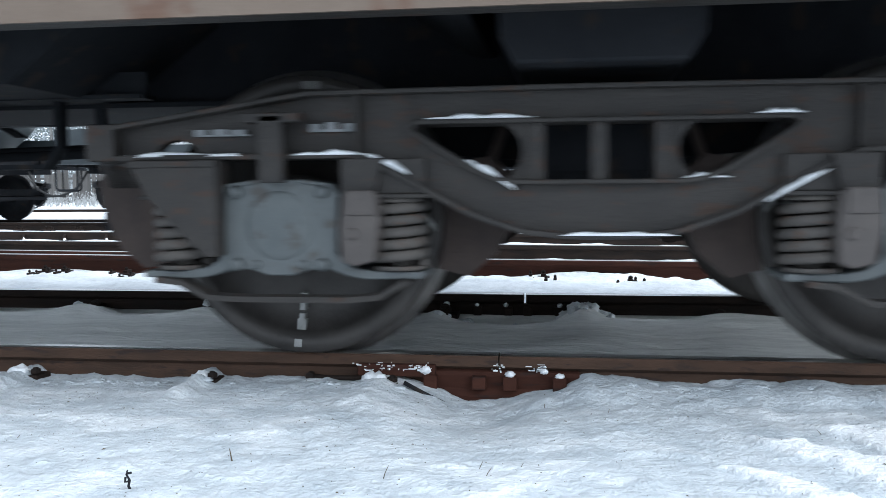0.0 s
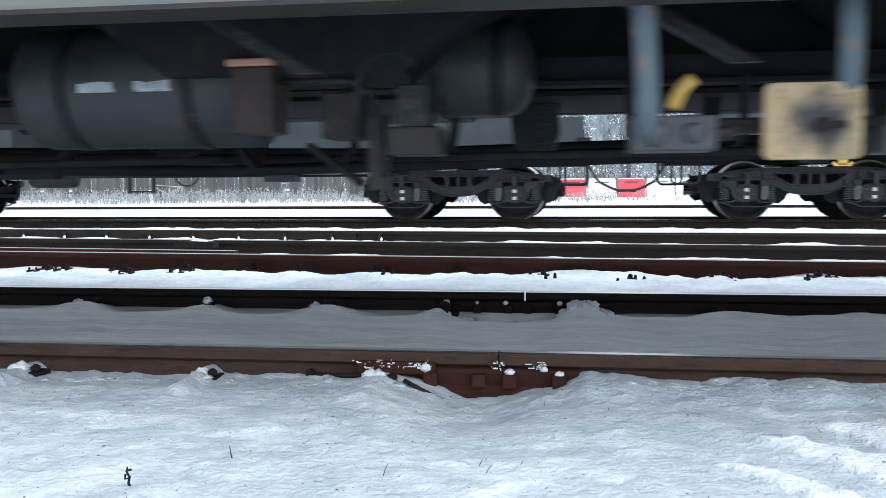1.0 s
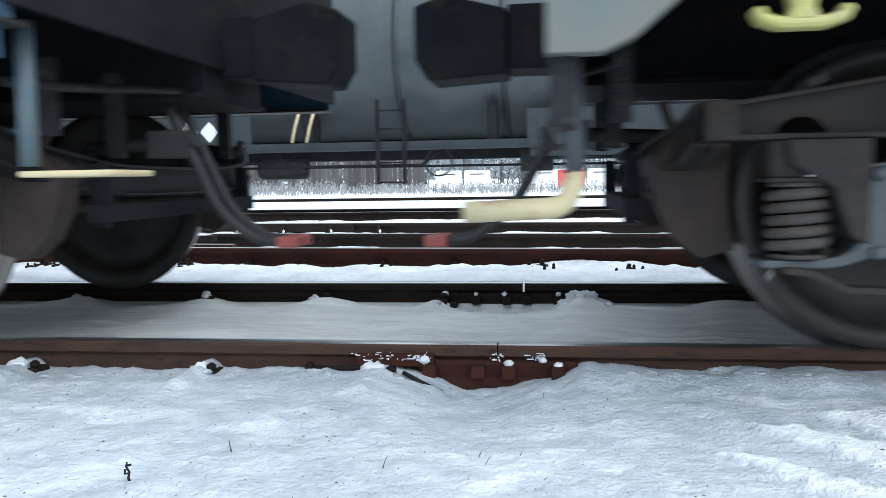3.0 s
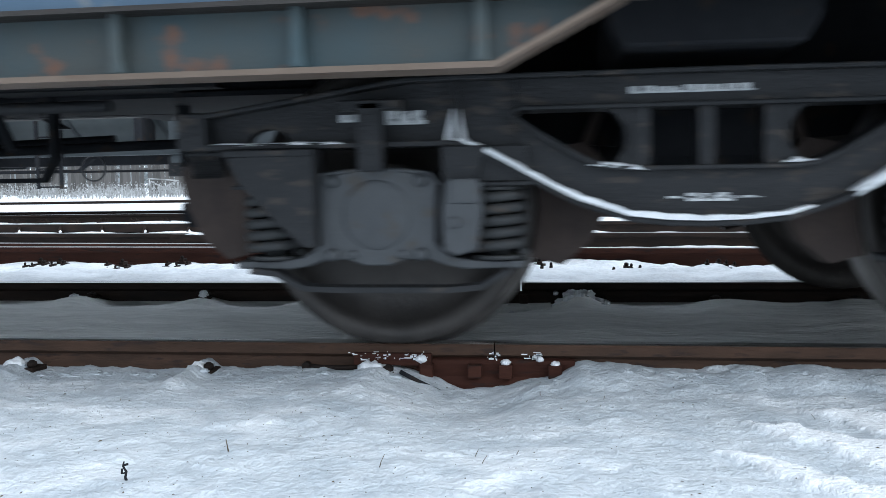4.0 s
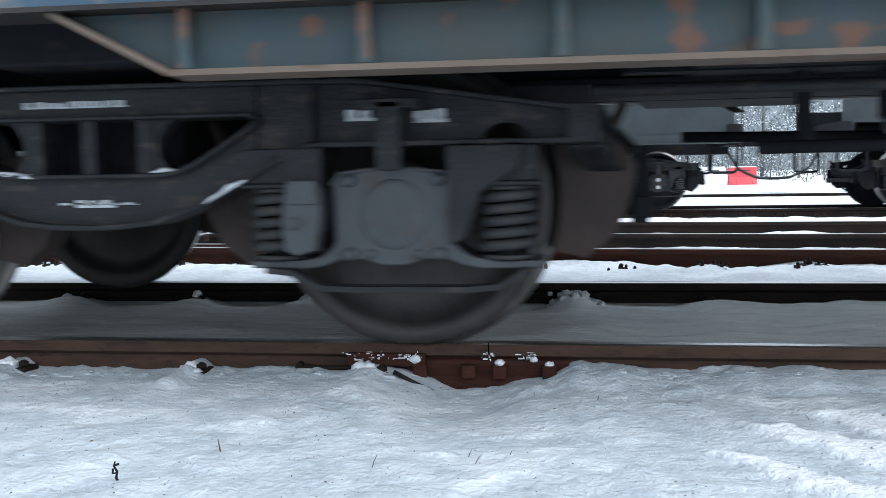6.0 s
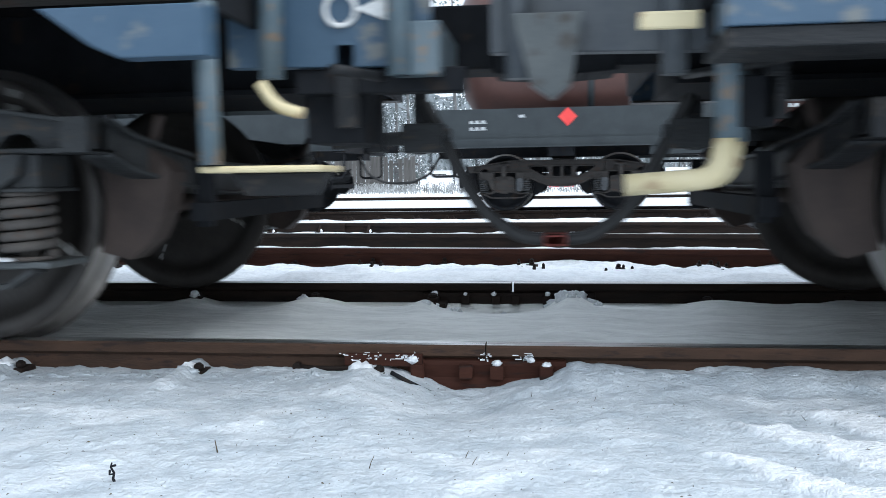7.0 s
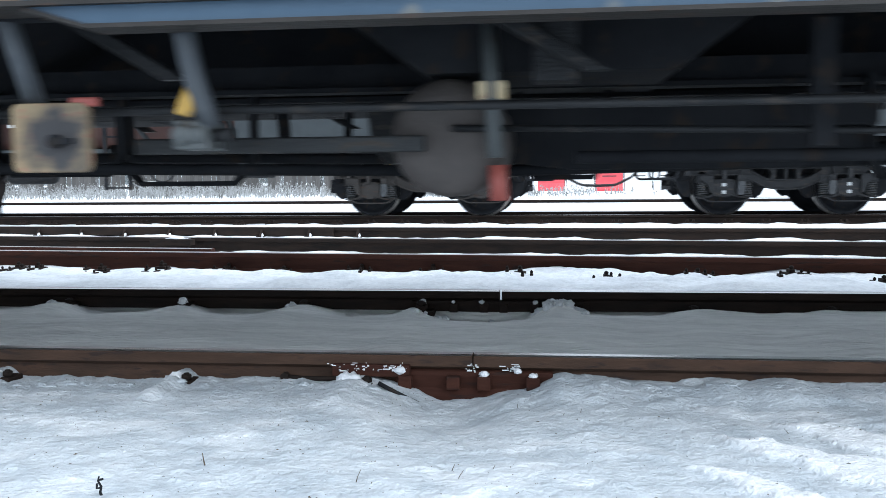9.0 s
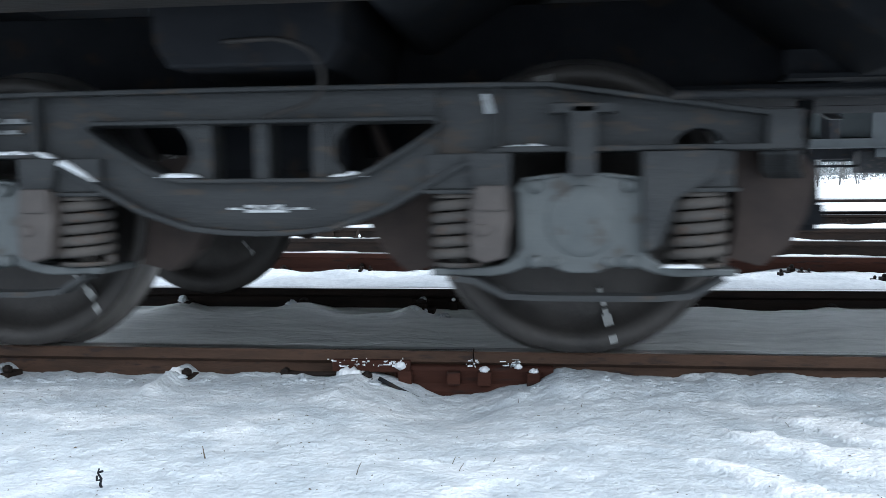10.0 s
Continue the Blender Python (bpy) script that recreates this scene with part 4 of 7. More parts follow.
def word(bm, x0, x1, z0, z1, n, y0, y1):
    """A row of plain bars, joined at their foot, where lettering cannot be read."""
    rnd = random.Random(int(abs(x0) * 977 + n))
    step = (x1 - x0) / n
    low = z0 + 0.25 * (z1 - z0)
    o = [(x0, z0), (x1, z0)]
    for i in reversed(range(n)):
        a, b = x0 + i * step, x0 + i * step + step * rnd.uniform(0.6, 0.85)
        top = z1 - rnd.uniform(0, 0.2) * (z1 - z0)
        if i < n - 1:
            o.append((b, low))
        elif b < x1 - 1e-4:
            o += [(x1, low), (b, low)]
        o += [(b, top), (a, top)]
        if i:
            o.append((a, low))
    prism(bm, o, y0, y1)


def air_tank(w, u0, u1, y, z, r, mat=TANK_DULL, label="", lettered=True, words=(-0.35, 0.07)):
    """A lying brake reservoir with domed ends, two straps and its faded lettering."""
    bm = bmesh.new()
    c = (u0 + u1) / 2 - w["u0"]
    h = (u1 - u0) / 2
    lathe_x(bm, [(-h, r * 0.35), (-h + 0.02, r * 0.72), (-h + 0.05, r * 0.93), (-h + 0.085, r), (h - 0.085, r), (h - 0.05, r * 0.93), (h - 0.02, r * 0.72), (h, r * 0.35)], 40, (c, y - TRACK_Y, z))
    t = part("air_tank", bm, mat, w, label or "slate-grey brake air tank")
    for k in (-0.5, 0.45):
        bm = bmesh.new()
        lathe_x(bm, [(k * h - 0.02, r + 0.004), (k * h + 0.02, r + 0.004)], 40, (c, y - TRACK_Y, z))
        box(bm, c + k * h - 0.02, c + k * h + 0.02, y - TRACK_Y - 0.02, y - TRACK_Y + 0.02, z + r, 1.0)
        part("strap", bm, FRAME_DARK, t)
    if lettered:
        zz = -0.03
        yy = y - TRACK_Y - math.sqrt(r * r - zz * zz) - 0.004
        for k in words:
            bm = bmesh.new()
            word(bm, c + k * h, c + k * h + 0.115, z + zz, z + zz + 0.034, 4, yy, yy + 0.012)
            part("lettering", bm, LETTER, t, "worn white stencilled mark")
    return t


def hand_wheel(w, u, y, z, r, mat=HANDWHEEL, turn=0.0):
    bm = bmesh.new()
    c = Vector((u - w["u0"], y - TRACK_Y, z))
    ring = [c + Vector((r * math.cos(a), 0, r * math.sin(a))) for a in [2 * math.pi * i / 48 for i in range(48)]]
    tube(bm, ring, 0.067 * r, 10, closed=True)
    hw = part("hand_wheel", bm, mat, w, "cream-white three-spoked hand brake wheel")
    for k in range(3):
        bm = bmesh.new()
        a = radians(turn + 120 * k)
        e = c + Vector((r * math.cos(a), 0, r * math.sin(a)))
        tube(bm, [c + Vector((0, 0.03, 0)), c + (e - c) * 0.25 + Vector((0, 0.012, 0)), e], 0.052 * r, 8)
        part("spoke", bm, mat, hw)
    bm = bmesh.new()
    lathe_y(bm, [(0.0, 0.0), (0.10 * r, 0.0), (0.12 * r, 0.01), (0.12 * r, 0.05), (0.0, 0.05)], 16, tuple(c))
    part("hub", bm, mat, hw)
    bm = bmesh.new()
    tube(bm, [c + Vector((0, 0.04, 0)), c + Vector((0, 0.5, 0))], 0.02, 10)
    part("shaft", bm, FRAME_DARK, hw)
    return hw


def sign_board(w, u0, u1, z0, z1, y, mat=None):
    """A rounded square changeover plate, rubbed black about its lever hub."""
    bm = bmesh.new()
    hx, hz = (u1 - u0) / 2, (z1 - z0) / 2
    r = 0.02
    outline = []
    for cx, cz, s in ((hx - r, hz - r, 0), (-hx + r, hz - r, 90), (-hx + r, -hz + r, 180), (hx - r, -hz + r, 270)):
        for k in range(5):
            t = radians(s + 22.5 * k)
            outline.append((cx + r * math.cos(t), cz + r * math.sin(t)))
    dx, dz = 0.02, -0.01
    prism(bm, [(x - dx, z - dz) for x, z in outline], 0.0, 0.03)
    bd = part("changeover_plate", bm, mat or WORN_PLATE, w, "ochre changeover plate worn black in the middle", bevel=0.004)
    bd.matrix_basis = pose((u0 + u1) / 2 - w["u0"] + dx, y - TRACK_Y, (z0 + z1) / 2 + dz)
    bm = bmesh.new()
    tube(bm, [(0, -0.02, 0), (0, 0.0, 0)], 0.018, 12)
    box(bm, -0.010, 0.05, -0.022, -0.012, -0.008, 0.008)
    part("lever_hub", bm, STEEL_BLACK, bd)
    return bd


def lifting_hook(w, u, y, z, mat, size=1.0):
    """The anchor-shaped rope hook under the sill end."""
    bm = bmesh.new()
    arc = [(-0.12, 0.045), (-0.105, 0.015), (-0.06, 0.0), (0.06, 0.0), (0.105, 0.015), (0.12, 0.045)]
    ribbon(bm, [(size * x, size * v) for x, v in arc], 0.034 * size, -0.03, 0.03)
    prism(bm, [(size * x, size * v) for x, v in ((-0.05, 0), (0.05, 0), (0.03, 0.04), (0.055, 0.16), (-0.055, 0.16), (-0.03, 0.04))], -0.03, 0.03)
    hook = part("rope_hook", bm, mat, w, bevel=0.01)
    hook.matrix_basis = pose(u - w["u0"], y - TRACK_Y, z)
    return hook


def end_panel(w, u_in, u_out, z, mat, label=""):
    """The deeper side sheet at a wagon's end: it slopes down from the sill."""
    s = 1 if u_out > u_in else -1
    o = [(u_in, 0.915), (u_in + s * 0.13, z + 0.03), (u_in + s * 0.20, z), (u_out, z), (u_out, 0.915)]
    return plate(w, "end_panel", o, 1.93, 2.0, mat, label)


def strut(w, u0, z0, u1, z1, y, mat, wide=0.05):
    bm = bmesh.new()
    ribbon(bm, [(u0 - w["u0"], z0), (u1 - w["u0"], z1)], wide, y - TRACK_Y, y - TRACK_Y + 0.05)
    return part("diagonal_brace", bm, mat, w, bevel=0.003)


def frame_marks(w, base, end, boxes, mat=LETTER, name="lettering", label="worn white marks that cannot be read"):
    """Rows of small bars on the near side frame of one bogie; boxes: x0, x1, z0, z1, tilt."""
    bog = [o for o in w.children if o.name.startswith("bogie")][0 if end > 0 else 1]
    for x0, x1, z0, z1, n in boxes:
        bm = bmesh.new()
        word(bm, x0, x1, z0, z1, n, -1.0885, -1.080)
        part(name, bm, mat, bog, label)


def frame_snow(w, end, spots):
    """Small drifts left on the ledges of one bogie's near side frame; spots: x, z, length, tilt, depth."""
    bog = [o for o in w.children if o.name.startswith("bogie")][0 if end > 0 else 1]
    for i, (x, z, length, tilt, y) in enumerate(spots):
        sn = part("clinging_snow", ledge_snow_mesh(length, i + int(10 * length)), SNOW_CLEAN, bog, "clump of snow on a ledge")
        sn.matrix_basis = pose(x, y, z, 0, -tilt, 0)


def coupler_end(w, u, s):
    """Draw gear, air hoses, end sheet and steps at an end; s is +1 at the leading end."""
    u0 = w["u0"]
    bm = bmesh.new()
    c = u - u0
    box(bm, *sorted((c - s * 0.5, c + s * 0.25)), -0.14, 0.14, 0.92, 1.16)
    prism(bm, [(c + s * 0.25, 0.90), (c + s * 0.55, 0.88), (c + s * 0.60, 0.96), (c + s * 0.60, 1.16), (c + s * 0.48, 1.20), (c + s * 0.25, 1.14)], -0.17, 0.12)
    part("coupler", bm, STEEL_BLACK, w, bevel=0.01)
    bm = bmesh.new()
    tube(bm, smooth_line([(c - s * 0.1, -1.2, 0.80), (c - s * 0.02, -1.0, 0.80), (c + s * 0.05, -0.25, 0.86), (c + s * 0.1, -0.1, 0.98)]), 0.015, 8)
    part("uncoupling_rod", bm, FRAME_DARK, w)
    for dy, z in ((-0.95, 0.66), (-0.55, 0.60), (0.45, 0.62)):
        bm = bmesh.new()
        box(bm, c - s * 0.12 - 0.03, c - s * 0.12 + 0.03, dy - 0.02, dy + 0.02, z, 0.90)
        part("hose_bracket", bm, FRAME_DARK, w, bevel=0.004)
    bm = bmesh.new()
    box(bm, *sorted((c - s * 0.05, c + s * 0.1)), -0.47, -0.37, 0.60, 0.70)
    tube(bm, [(c - s * 0.3, -0.42, 0.64), (c + s * 0.12, -0.42, 0.66)], 0.025, 10)
    part("angle_cock", bm, FRAME_GREY, w, bevel=0.006)
    for dy in (-0.42, -0.30):
        bm = bmesh.new()
        tube(bm, smooth_line([(c + s * 0.02, dy, 0.78), (c + s * 0.10, dy, 0.62), (c + s * 0.22, dy - 0.05, 0.40), (c + s * 0.36, dy - 0.06, 0.30), (c + s * 0.46, dy - 0.06, 0.295)]), 0.019, 10)
        hs = part("air_hose", bm, RUBBER, w)
        bm = bmesh.new()
        box(bm, *sorted((c + s * 0.44, c + s * 0.52)), dy - 0.09, dy - 0.03, 0.275, 0.315)
        part("hose_head", bm, RED, hs, "dull red hose coupling", bevel=0.008)


# wagon A
wagon_a = hopper_wagon(-4.345, 8.862, 12.47, (GREEN_GREY,), FRAME_BROWN, BOX_GREY, "near_brown", "grey-green hopper wagon with rust-stained sills, rolling on the track", ((4, 4), (3, 29)), True, low=0.92)
wagon_a["u0"] = -4.345
wagon_b = hopper_wagon(-18.182, 8.848, 12.51, (BLUE,), FRAME_DARK, BOX_DARK, "near_dark", "blue hopper wagon with rusting ribbed sides, rolling on the track", ((0, 0), (0, 0)), False)
wagon_b["u0"] = -18.182
wagon_c = hopper_wagon(-32.029, 8.836, 12.60, (BLUE,), FRAME_GREY, BOX_GREY, "near_grey", "blue hopper wagon with a dark underframe, rolling on the track", ((18, 57), (89, 24)), True, low=0.95)
wagon_c["u0"] = -32.029


def dress_a(w):
    air_tank(w, -5.293, -4.423, 2.72, 0.835, 0.195, label="slate-grey brake air tank with faded white marks")
    hand_wheel(w, -6.279, 1.950, 0.744, 0.176, ENAMEL, turn=15)
    block(w, "bracket", -6.322, -6.172, 2.07, 2.15, 0.79, 0.99, PIPE_BLUE)
    strut(w, -6.105, 0.72, -5.623, 0.58, 2.3, STEEL_BLACK, 0.024)
    sign_board(w, -3.053, -2.832, 0.568, 0.751, 2.176)
    pipe(w, "vent_pipe", [(-3.353, 2.076, 1.001), (-3.335, 2.126, 0.800), (-3.323, 2.196, 0.616)], 0.0289, PIPE_BLUE)
    pipe(w, "vent_pipe", [(-2.882, 2.114, 1.001), (-2.864, 2.164, 0.800), (-2.852, 2.234, 0.693)], 0.0289, PIPE_BLUE)
    pipe(w, "vent_pipe", [(-2.769, 2.076, 1.001), (-2.751, 2.126, 0.800), (-2.739, 2.196, 0.616)], 0.0289, PIPE_BLUE)
    pipe(w, "vent_pipe", [(-2.656, 2.076, 1.001), (-2.638, 2.126, 0.800), (-2.626, 2.196, 0.616)], 0.0289, PIPE_BLUE)
    block(w, "valve_box", -3.364, -3.162, 2.176, 2.330, 0.592, 0.678, BOX_DARK)
    block(w, "valve_box", -2.779, -2.606, 2.186, 2.330, 0.582, 0.650, BOX_DARK)
    block(w, "linkage_beam", -3.192, -2.542, 2.38, 2.44, 0.645, 0.685, FRAME_BROWN)
    pipe(w, "drain_stub", [(-2.664, 2.224, 0.582), (-2.655, 2.224, 0.500)], 0.0241, RED)
    pipe(w, "cock_handle", [(-3.268, 2.176, 0.693), (-3.249, 2.176, 0.741), (-3.220, 2.176, 0.765)], 0.0173, YELLOW, "yellow cock handle")
    air_tank(w, -4.024, -3.624, 2.85, 0.89, 0.155, lettered=False, label="small round brake tank")
    block(w, "rusty_box", -4.489, -4.365, 2.45, 2.6, 0.67, 0.86, BRAKE_BROWN)
    block(w, "orange_cap", -4.502, -4.361, 2.445, 2.6, 0.862, 0.885, FADED_ORANGE)
    # brake rigging between the tanks
    block(w, "brake_cylinder_box", -4.262, -4.142, 2.6, 2.8, 0.66, 0.80, FRAME_BROWN)
    pipe(w, "brake_pipe", [(-4.381, 2.5, 0.82), (-4.121, 2.5, 0.82), (-4.061, 2.5, 0.74), (-4.041, 2.5, 0.54)], 0.011, FRAME_DARK)
    pipe(w, "brake_pipe", [(-4.131, 2.48, 0.64), (-4.111, 2.48, 0.86), (-4.011, 2.48, 0.90), (-3.951, 2.48, 0.86)], 0.011, FRAME_DARK)
    pipe(w, "brake_rod", [(-4.636, 2.7, 0.60), (-6.526, 2.7, 0.58)], 0.012, STEEL_BLACK)
    pipe(w, "brake_rod", [(-1.995, 2.7, 0.62), (-4.164, 2.7, 0.60)], 0.012, STEEL_BLACK)
    block(w, "brake_lever", -4.099, -4.039, 2.52, 2.56, 0.50, 0.72, FRAME_BROWN)
    block(w, "valve", -3.996, -3.906, 2.44, 2.54, 0.68, 0.80, FRAME_DARK)
    block(w, "valve_foot", -4.026, -3.876, 2.44, 2.60, 0.60, 0.68, FRAME_BROWN)
    strut(w, -4.310, 0.64, -4.140, 0.52, 2.6, STEEL_BLACK, 0.022)
    strut(w, -1.946, 0.985, -2.138, 0.82, 2.3, FRAME_DARK)
    strut(w, -4.601, 1.02, -4.171, 0.85, 2.58, FRAME_BROWN, 0.06)
    # stirrup step over the trailing bogie
    pipe(w, "stirrup_step", [(-8.510, 2.0, 1.0), (-8.510, 2.0, 0.515), (-8.017, 2.0, 0.515), (-8.017, 2.0, 1.0)], 0.022, TAN, "dusty brown stirrup step")
    lifting_hook(w, -10.090, 1.97, 0.825, LEMON, 0.78)
    end_panel(w, -10.307, -10.627, 0.775, GREEN_GREY)
    block(w, "end_block", -10.621, -10.561, 1.98, 3.2, 0.62, 0.95, FRAME_DARK)
    pipe(w, "grab_rail", [(-10.572, 2.196, 0.828), (-10.563, 2.196, 0.520)], 0.0270, PIPE_GREY)
    pipe(w, "step_pipe", [(-10.561, 2.196, 0.524), (-10.580, 2.196, 0.433), (-10.840, 2.196, 0.423)], 0.0270, CREAM, "cream-painted foot pipe")
    # tan dust on the sill
    plate(w, "sill_strip", [(-8.419, 0.932), (-5.864, 0.932), (-5.864, 0.96), (-8.419, 0.97)], 1.942, 1.949, TAN, bevel=0.0)
    plate(w, "sill_strip", [(-1.6, 0.905), (1.9, 0.905), (1.9, 0.985), (-1.6, 0.985)], 1.912, 1.923, TAN, bevel=0.0)
    frame_marks(w, 9.4, 1, [(-1.14, -0.98, 0.664, 0.684, 3), (-0.80, -0.66, 0.672, 0.700, 3)], LETTER_DIM)
    frame_marks(w, 9.4, -1, [(-0.80, -0.66, 0.676, 0.700, 2)], TAN)
    frame_snow(w, 1, [(-1.40, 0.606, 0.44, 0, -1.11), (-0.84, 0.606, 0.2, 0, -1.115), (-0.64, 0.609, 0.14, -25, -1.115), (-0.36, 0.590, 0.16, -32, -1.10), (-0.10, 0.383, 0.3, 0, -1.118), (0.42, 0.47, 0.18, 28, -1.12), (-0.47, 0.70, 0.3, 0, -1.10), (0.22, 0.535, 0.12, 0, -1.09), (0.40, 0.70, 0.12, 0, -1.1)])
    frame_snow(w, -1, [(-1.20, 0.500, 0.06, 0, -1.12), (-0.66, 0.615, 0.18, -26, -1.115), (-0.29, 0.535, 0.14, 0, -1.10), (0.22, 0.535, 0.08, 0, -1.09)])


dress_a(wagon_a)


def dress_b(w):
    air_tank(w, -18.818, -17.998, 2.72, 0.70, 0.20, label="slate-grey brake air tank with faded white marks", words=(-0.66, -0.08))
    sign_board(w, -16.565, -16.334, 0.528, 0.723, 2.094, WORN_CREAM)
    # sunk side bays with rusty lower flange and ribs
    for a, b, c, d in ((-13.993, -14.279, -15.975, -16.356), (-22.447, -22.159, -20.455, -20.072)):
        s = 1 if a > d else -1
        plate(w, "side_bay", [(a, 0.91), (b, 0.765), (c, 0.765), (d, 0.91)], 2.0, 2.04, BLUE_RUST)
        bm = bmesh.new()
        ribbon(bm, [(a - w["u0"], 0.905), (b - w["u0"], 0.758), (c - w["u0"], 0.758), (d - w["u0"], 0.905)], 0.014, 1.94 - TRACK_Y, 2.06 - TRACK_Y)
        part("bay_flange", bm, TAN, w, "rust-brown flange under the side bay")
        for k in (0.02, 0.27, 0.53, 0.78, 0.97):
            u = b + (c - b) * k
            plate(w, "rib", [(u - 0.02, 0.766), (u + 0.02, 0.766), (u + 0.013, 0.80), (u + 0.013, 0.93), (u - 0.013, 0.93), (u - 0.013, 0.80)], 1.955, 2.0, BLUE_RUST)
    pipe(w, "vent_pipe", [(-17.096, 1.992, 0.982), (-17.078, 2.042, 0.800), (-17.066, 2.112, 0.575)], 0.0296, PIPE_GREY)
    pipe(w, "vent_pipe", [(-16.379, 2.011, 0.982), (-16.361, 2.061, 0.800), (-16.349, 2.131, 0.686)], 0.0278, PIPE_GREY)
    pipe(w, "drain_stub", [(-17.026, 2.121, 0.565), (-16.998, 2.121, 0.459)], 0.0250, RED)
    pipe(w, "cock_handle", [(-16.749, 2.094, 0.639), (-16.740, 2.094, 0.695), (-16.712, 2.094, 0.732)], 0.0185, YELLOW, "yellow cock handle")
    block(w, "valve_box", -16.852, -16.686, 2.103, 2.242, 0.565, 0.639, BOX_GREY)
    block(w, "valve_box", -17.119, -16.925, 2.112, 2.242, 0.570, 0.630, BOX_GREY)
    block(w, "linkage_beam", -16.999, -15.999, 2.42, 2.46, 0.60, 0.66, BOX_GREY)
    strut(w, -16.385, 0.915, -15.985, 0.775, 1.96, FRAME_GREY, 0.03)
    strut(w, -16.924, 0.92, -16.647, 0.74, 2.3, FRAME_DARK, 0.05)
    strut(w, -17.163, 0.93, -17.363, 0.72, 2.2, FRAME_DARK, 0.05)
    strut(w, -18.850, 0.88, -18.350, 0.74, 2.2, FRAME_DARK, 0.035)
    # round brake cylinder seen on its end
    bm = bmesh.new()
    lathe_y(bm, [(0.0, -1.12), (0.08, -1.12), (0.12, -1.112), (0.133, -1.09), (0.137, -0.75), (0.0, -0.75)], 40, (-17.530 - w["u0"], 0, 0.625))
    part("brake_cylinder", bm, BOX_GREY, w, "round grey-green brake cylinder")
    block(w, "cylinder_bracket", -17.689, -17.399, 2.35, 2.6, 0.755, 0.84, FRAME_DARK)
    block(w, "cylinder_bracket", -17.590, -17.460, 2.36, 2.5, 0.84, 0.98, PIPE_GREY)
    pipe(w, "red_lever", [(-17.691, 2.131, 0.741), (-17.691, 2.131, 0.612), (-17.723, 2.131, 0.589)], 0.0167, RED, "red release lever")
    pipe(w, "red_handle", [(-17.731, 2.131, 0.589), (-17.630, 2.131, 0.621)], 0.0176, RED)
    block(w, "lever_bracket", -17.704, -17.676, 2.131, 2.168, 0.732, 0.964, FRAME_DARK)
    pipe(w, "brake_lever", [(-17.678, 2.36, 0.56), (-17.673, 2.36, 0.39)], 0.02, STEEL_BLACK)
    pipe(w, "brake_rod", [(-17.530, 2.38, 0.445), (-16.980, 2.42, 0.53), (-16.030, 2.5, 0.56)], 0.010, STEEL_BLACK)
    pipe(w, "brake_rod", [(-18.886, 2.6, 0.60), (-20.703, 2.6, 0.58)], 0.018, STEEL_BLACK)
    pipe(w, "train_pipe", [(-15.355, 2.25, 0.72), (-21.182, 2.25, 0.72)], 0.016, FRAME_DARK)
    pipe(w, "vent_pipe", [(-17.062, 2.029, 0.964), (-17.044, 2.079, 0.800), (-17.032, 2.149, 0.602)], 0.0241, PIPE_GREY)
    lifting_hook(w, -23.741, 1.96, 0.820, STRAW, 0.9)
    lifting_hook(w, -12.709, 1.96, 0.820, STRAW, 0.9)
    end_panel(w, -23.834, -24.494, 0.82, BLUE)
    end_panel(w, -12.611, -11.951, 0.82, BLUE)
    plate(w, "end_lip", [(-23.951, 0.82), (-24.491, 0.82), (-24.491, 0.775), (-24.051, 0.775)], 1.94, 2.2, FRAME_DARK)
    block(w, "cream_reflector", -24.654, -24.515, 2.112, 2.131, 0.848, 0.890, CREAM)
    plate(w, "end_sheet", [(-24.430, 0.85), (-25.030, 0.86), (-25.030, 1.4), (-24.430, 1.4)], 2.5, 2.56, PIPE_GREY)
    for u in (-24.950, -24.530):
        pipe(w, "end_stanchion", [(u, 2.45, 1.3), (u, 2.45, 0.78)], 0.035, PIPE_GREY)
    plate(w, "buffer_guide", [(-24.965, 0.95), (-24.775, 0.95), (-24.805, 0.76), (-24.855, 0.72), (-24.915, 0.76)], 2.40, 2.50, BOX_GREY)
    block(w, "end_gear", -24.368, -24.248, 2.5, 2.7, 0.64, 0.78, STEEL_BLACK)
    for u, y in ((-24.422, 2.28), (-24.348, 2.55)):
        pipe(w, "grab_rail", [(u, y, 0.93), (u, y, 0.60)], 0.030, PIPE_BLUE)
        pipe(w, "step_pipe", [(u, y, 0.605), (u - 0.02, y, 0.50), (u - 0.25, y, 0.485)], 0.028, CREAM, "cream-painted foot pipe")
    pipe(w, "grab_rail", [(-12.025, 2.2, 0.95), (-12.025, 2.2, 0.56)], 0.026, PIPE_BLUE)
    block(w, "foot_board", -12.050, -11.780, 2.18, 2.42, 0.53, 0.548, CREAM)
    for e in (1, -1):
        frame_marks(w, 9.24, e, [(-0.20, 0.12, 0.724, 0.744, 9), (-0.99, -0.93, 0.668, 0.692, 2), (-0.86, -0.75, 0.658, 0.70, 3), (0.76, 0.84, 0.668, 0.70, 2), (0.95, 1.04, 0.66, 0.70, 3), (-0.10, 0.14, 0.445, 0.452, 5), (-0.05, 0.07, 0.437, 0.462, 3)])
        frame_snow(w, e, [(-0.66, 0.615, 0.22, -26, -1.115), (-0.31, 0.537, 0.16, -6, -1.10), (0.36, 0.445, 0.14, 28, -1.12), (-1.40, 0.607, 0.45, 0, -1.11), (0.19, 0.535, 0.09, 0, -1.09)])
    bog = [o for o in w.children if o.name.startswith("bogie")][0]
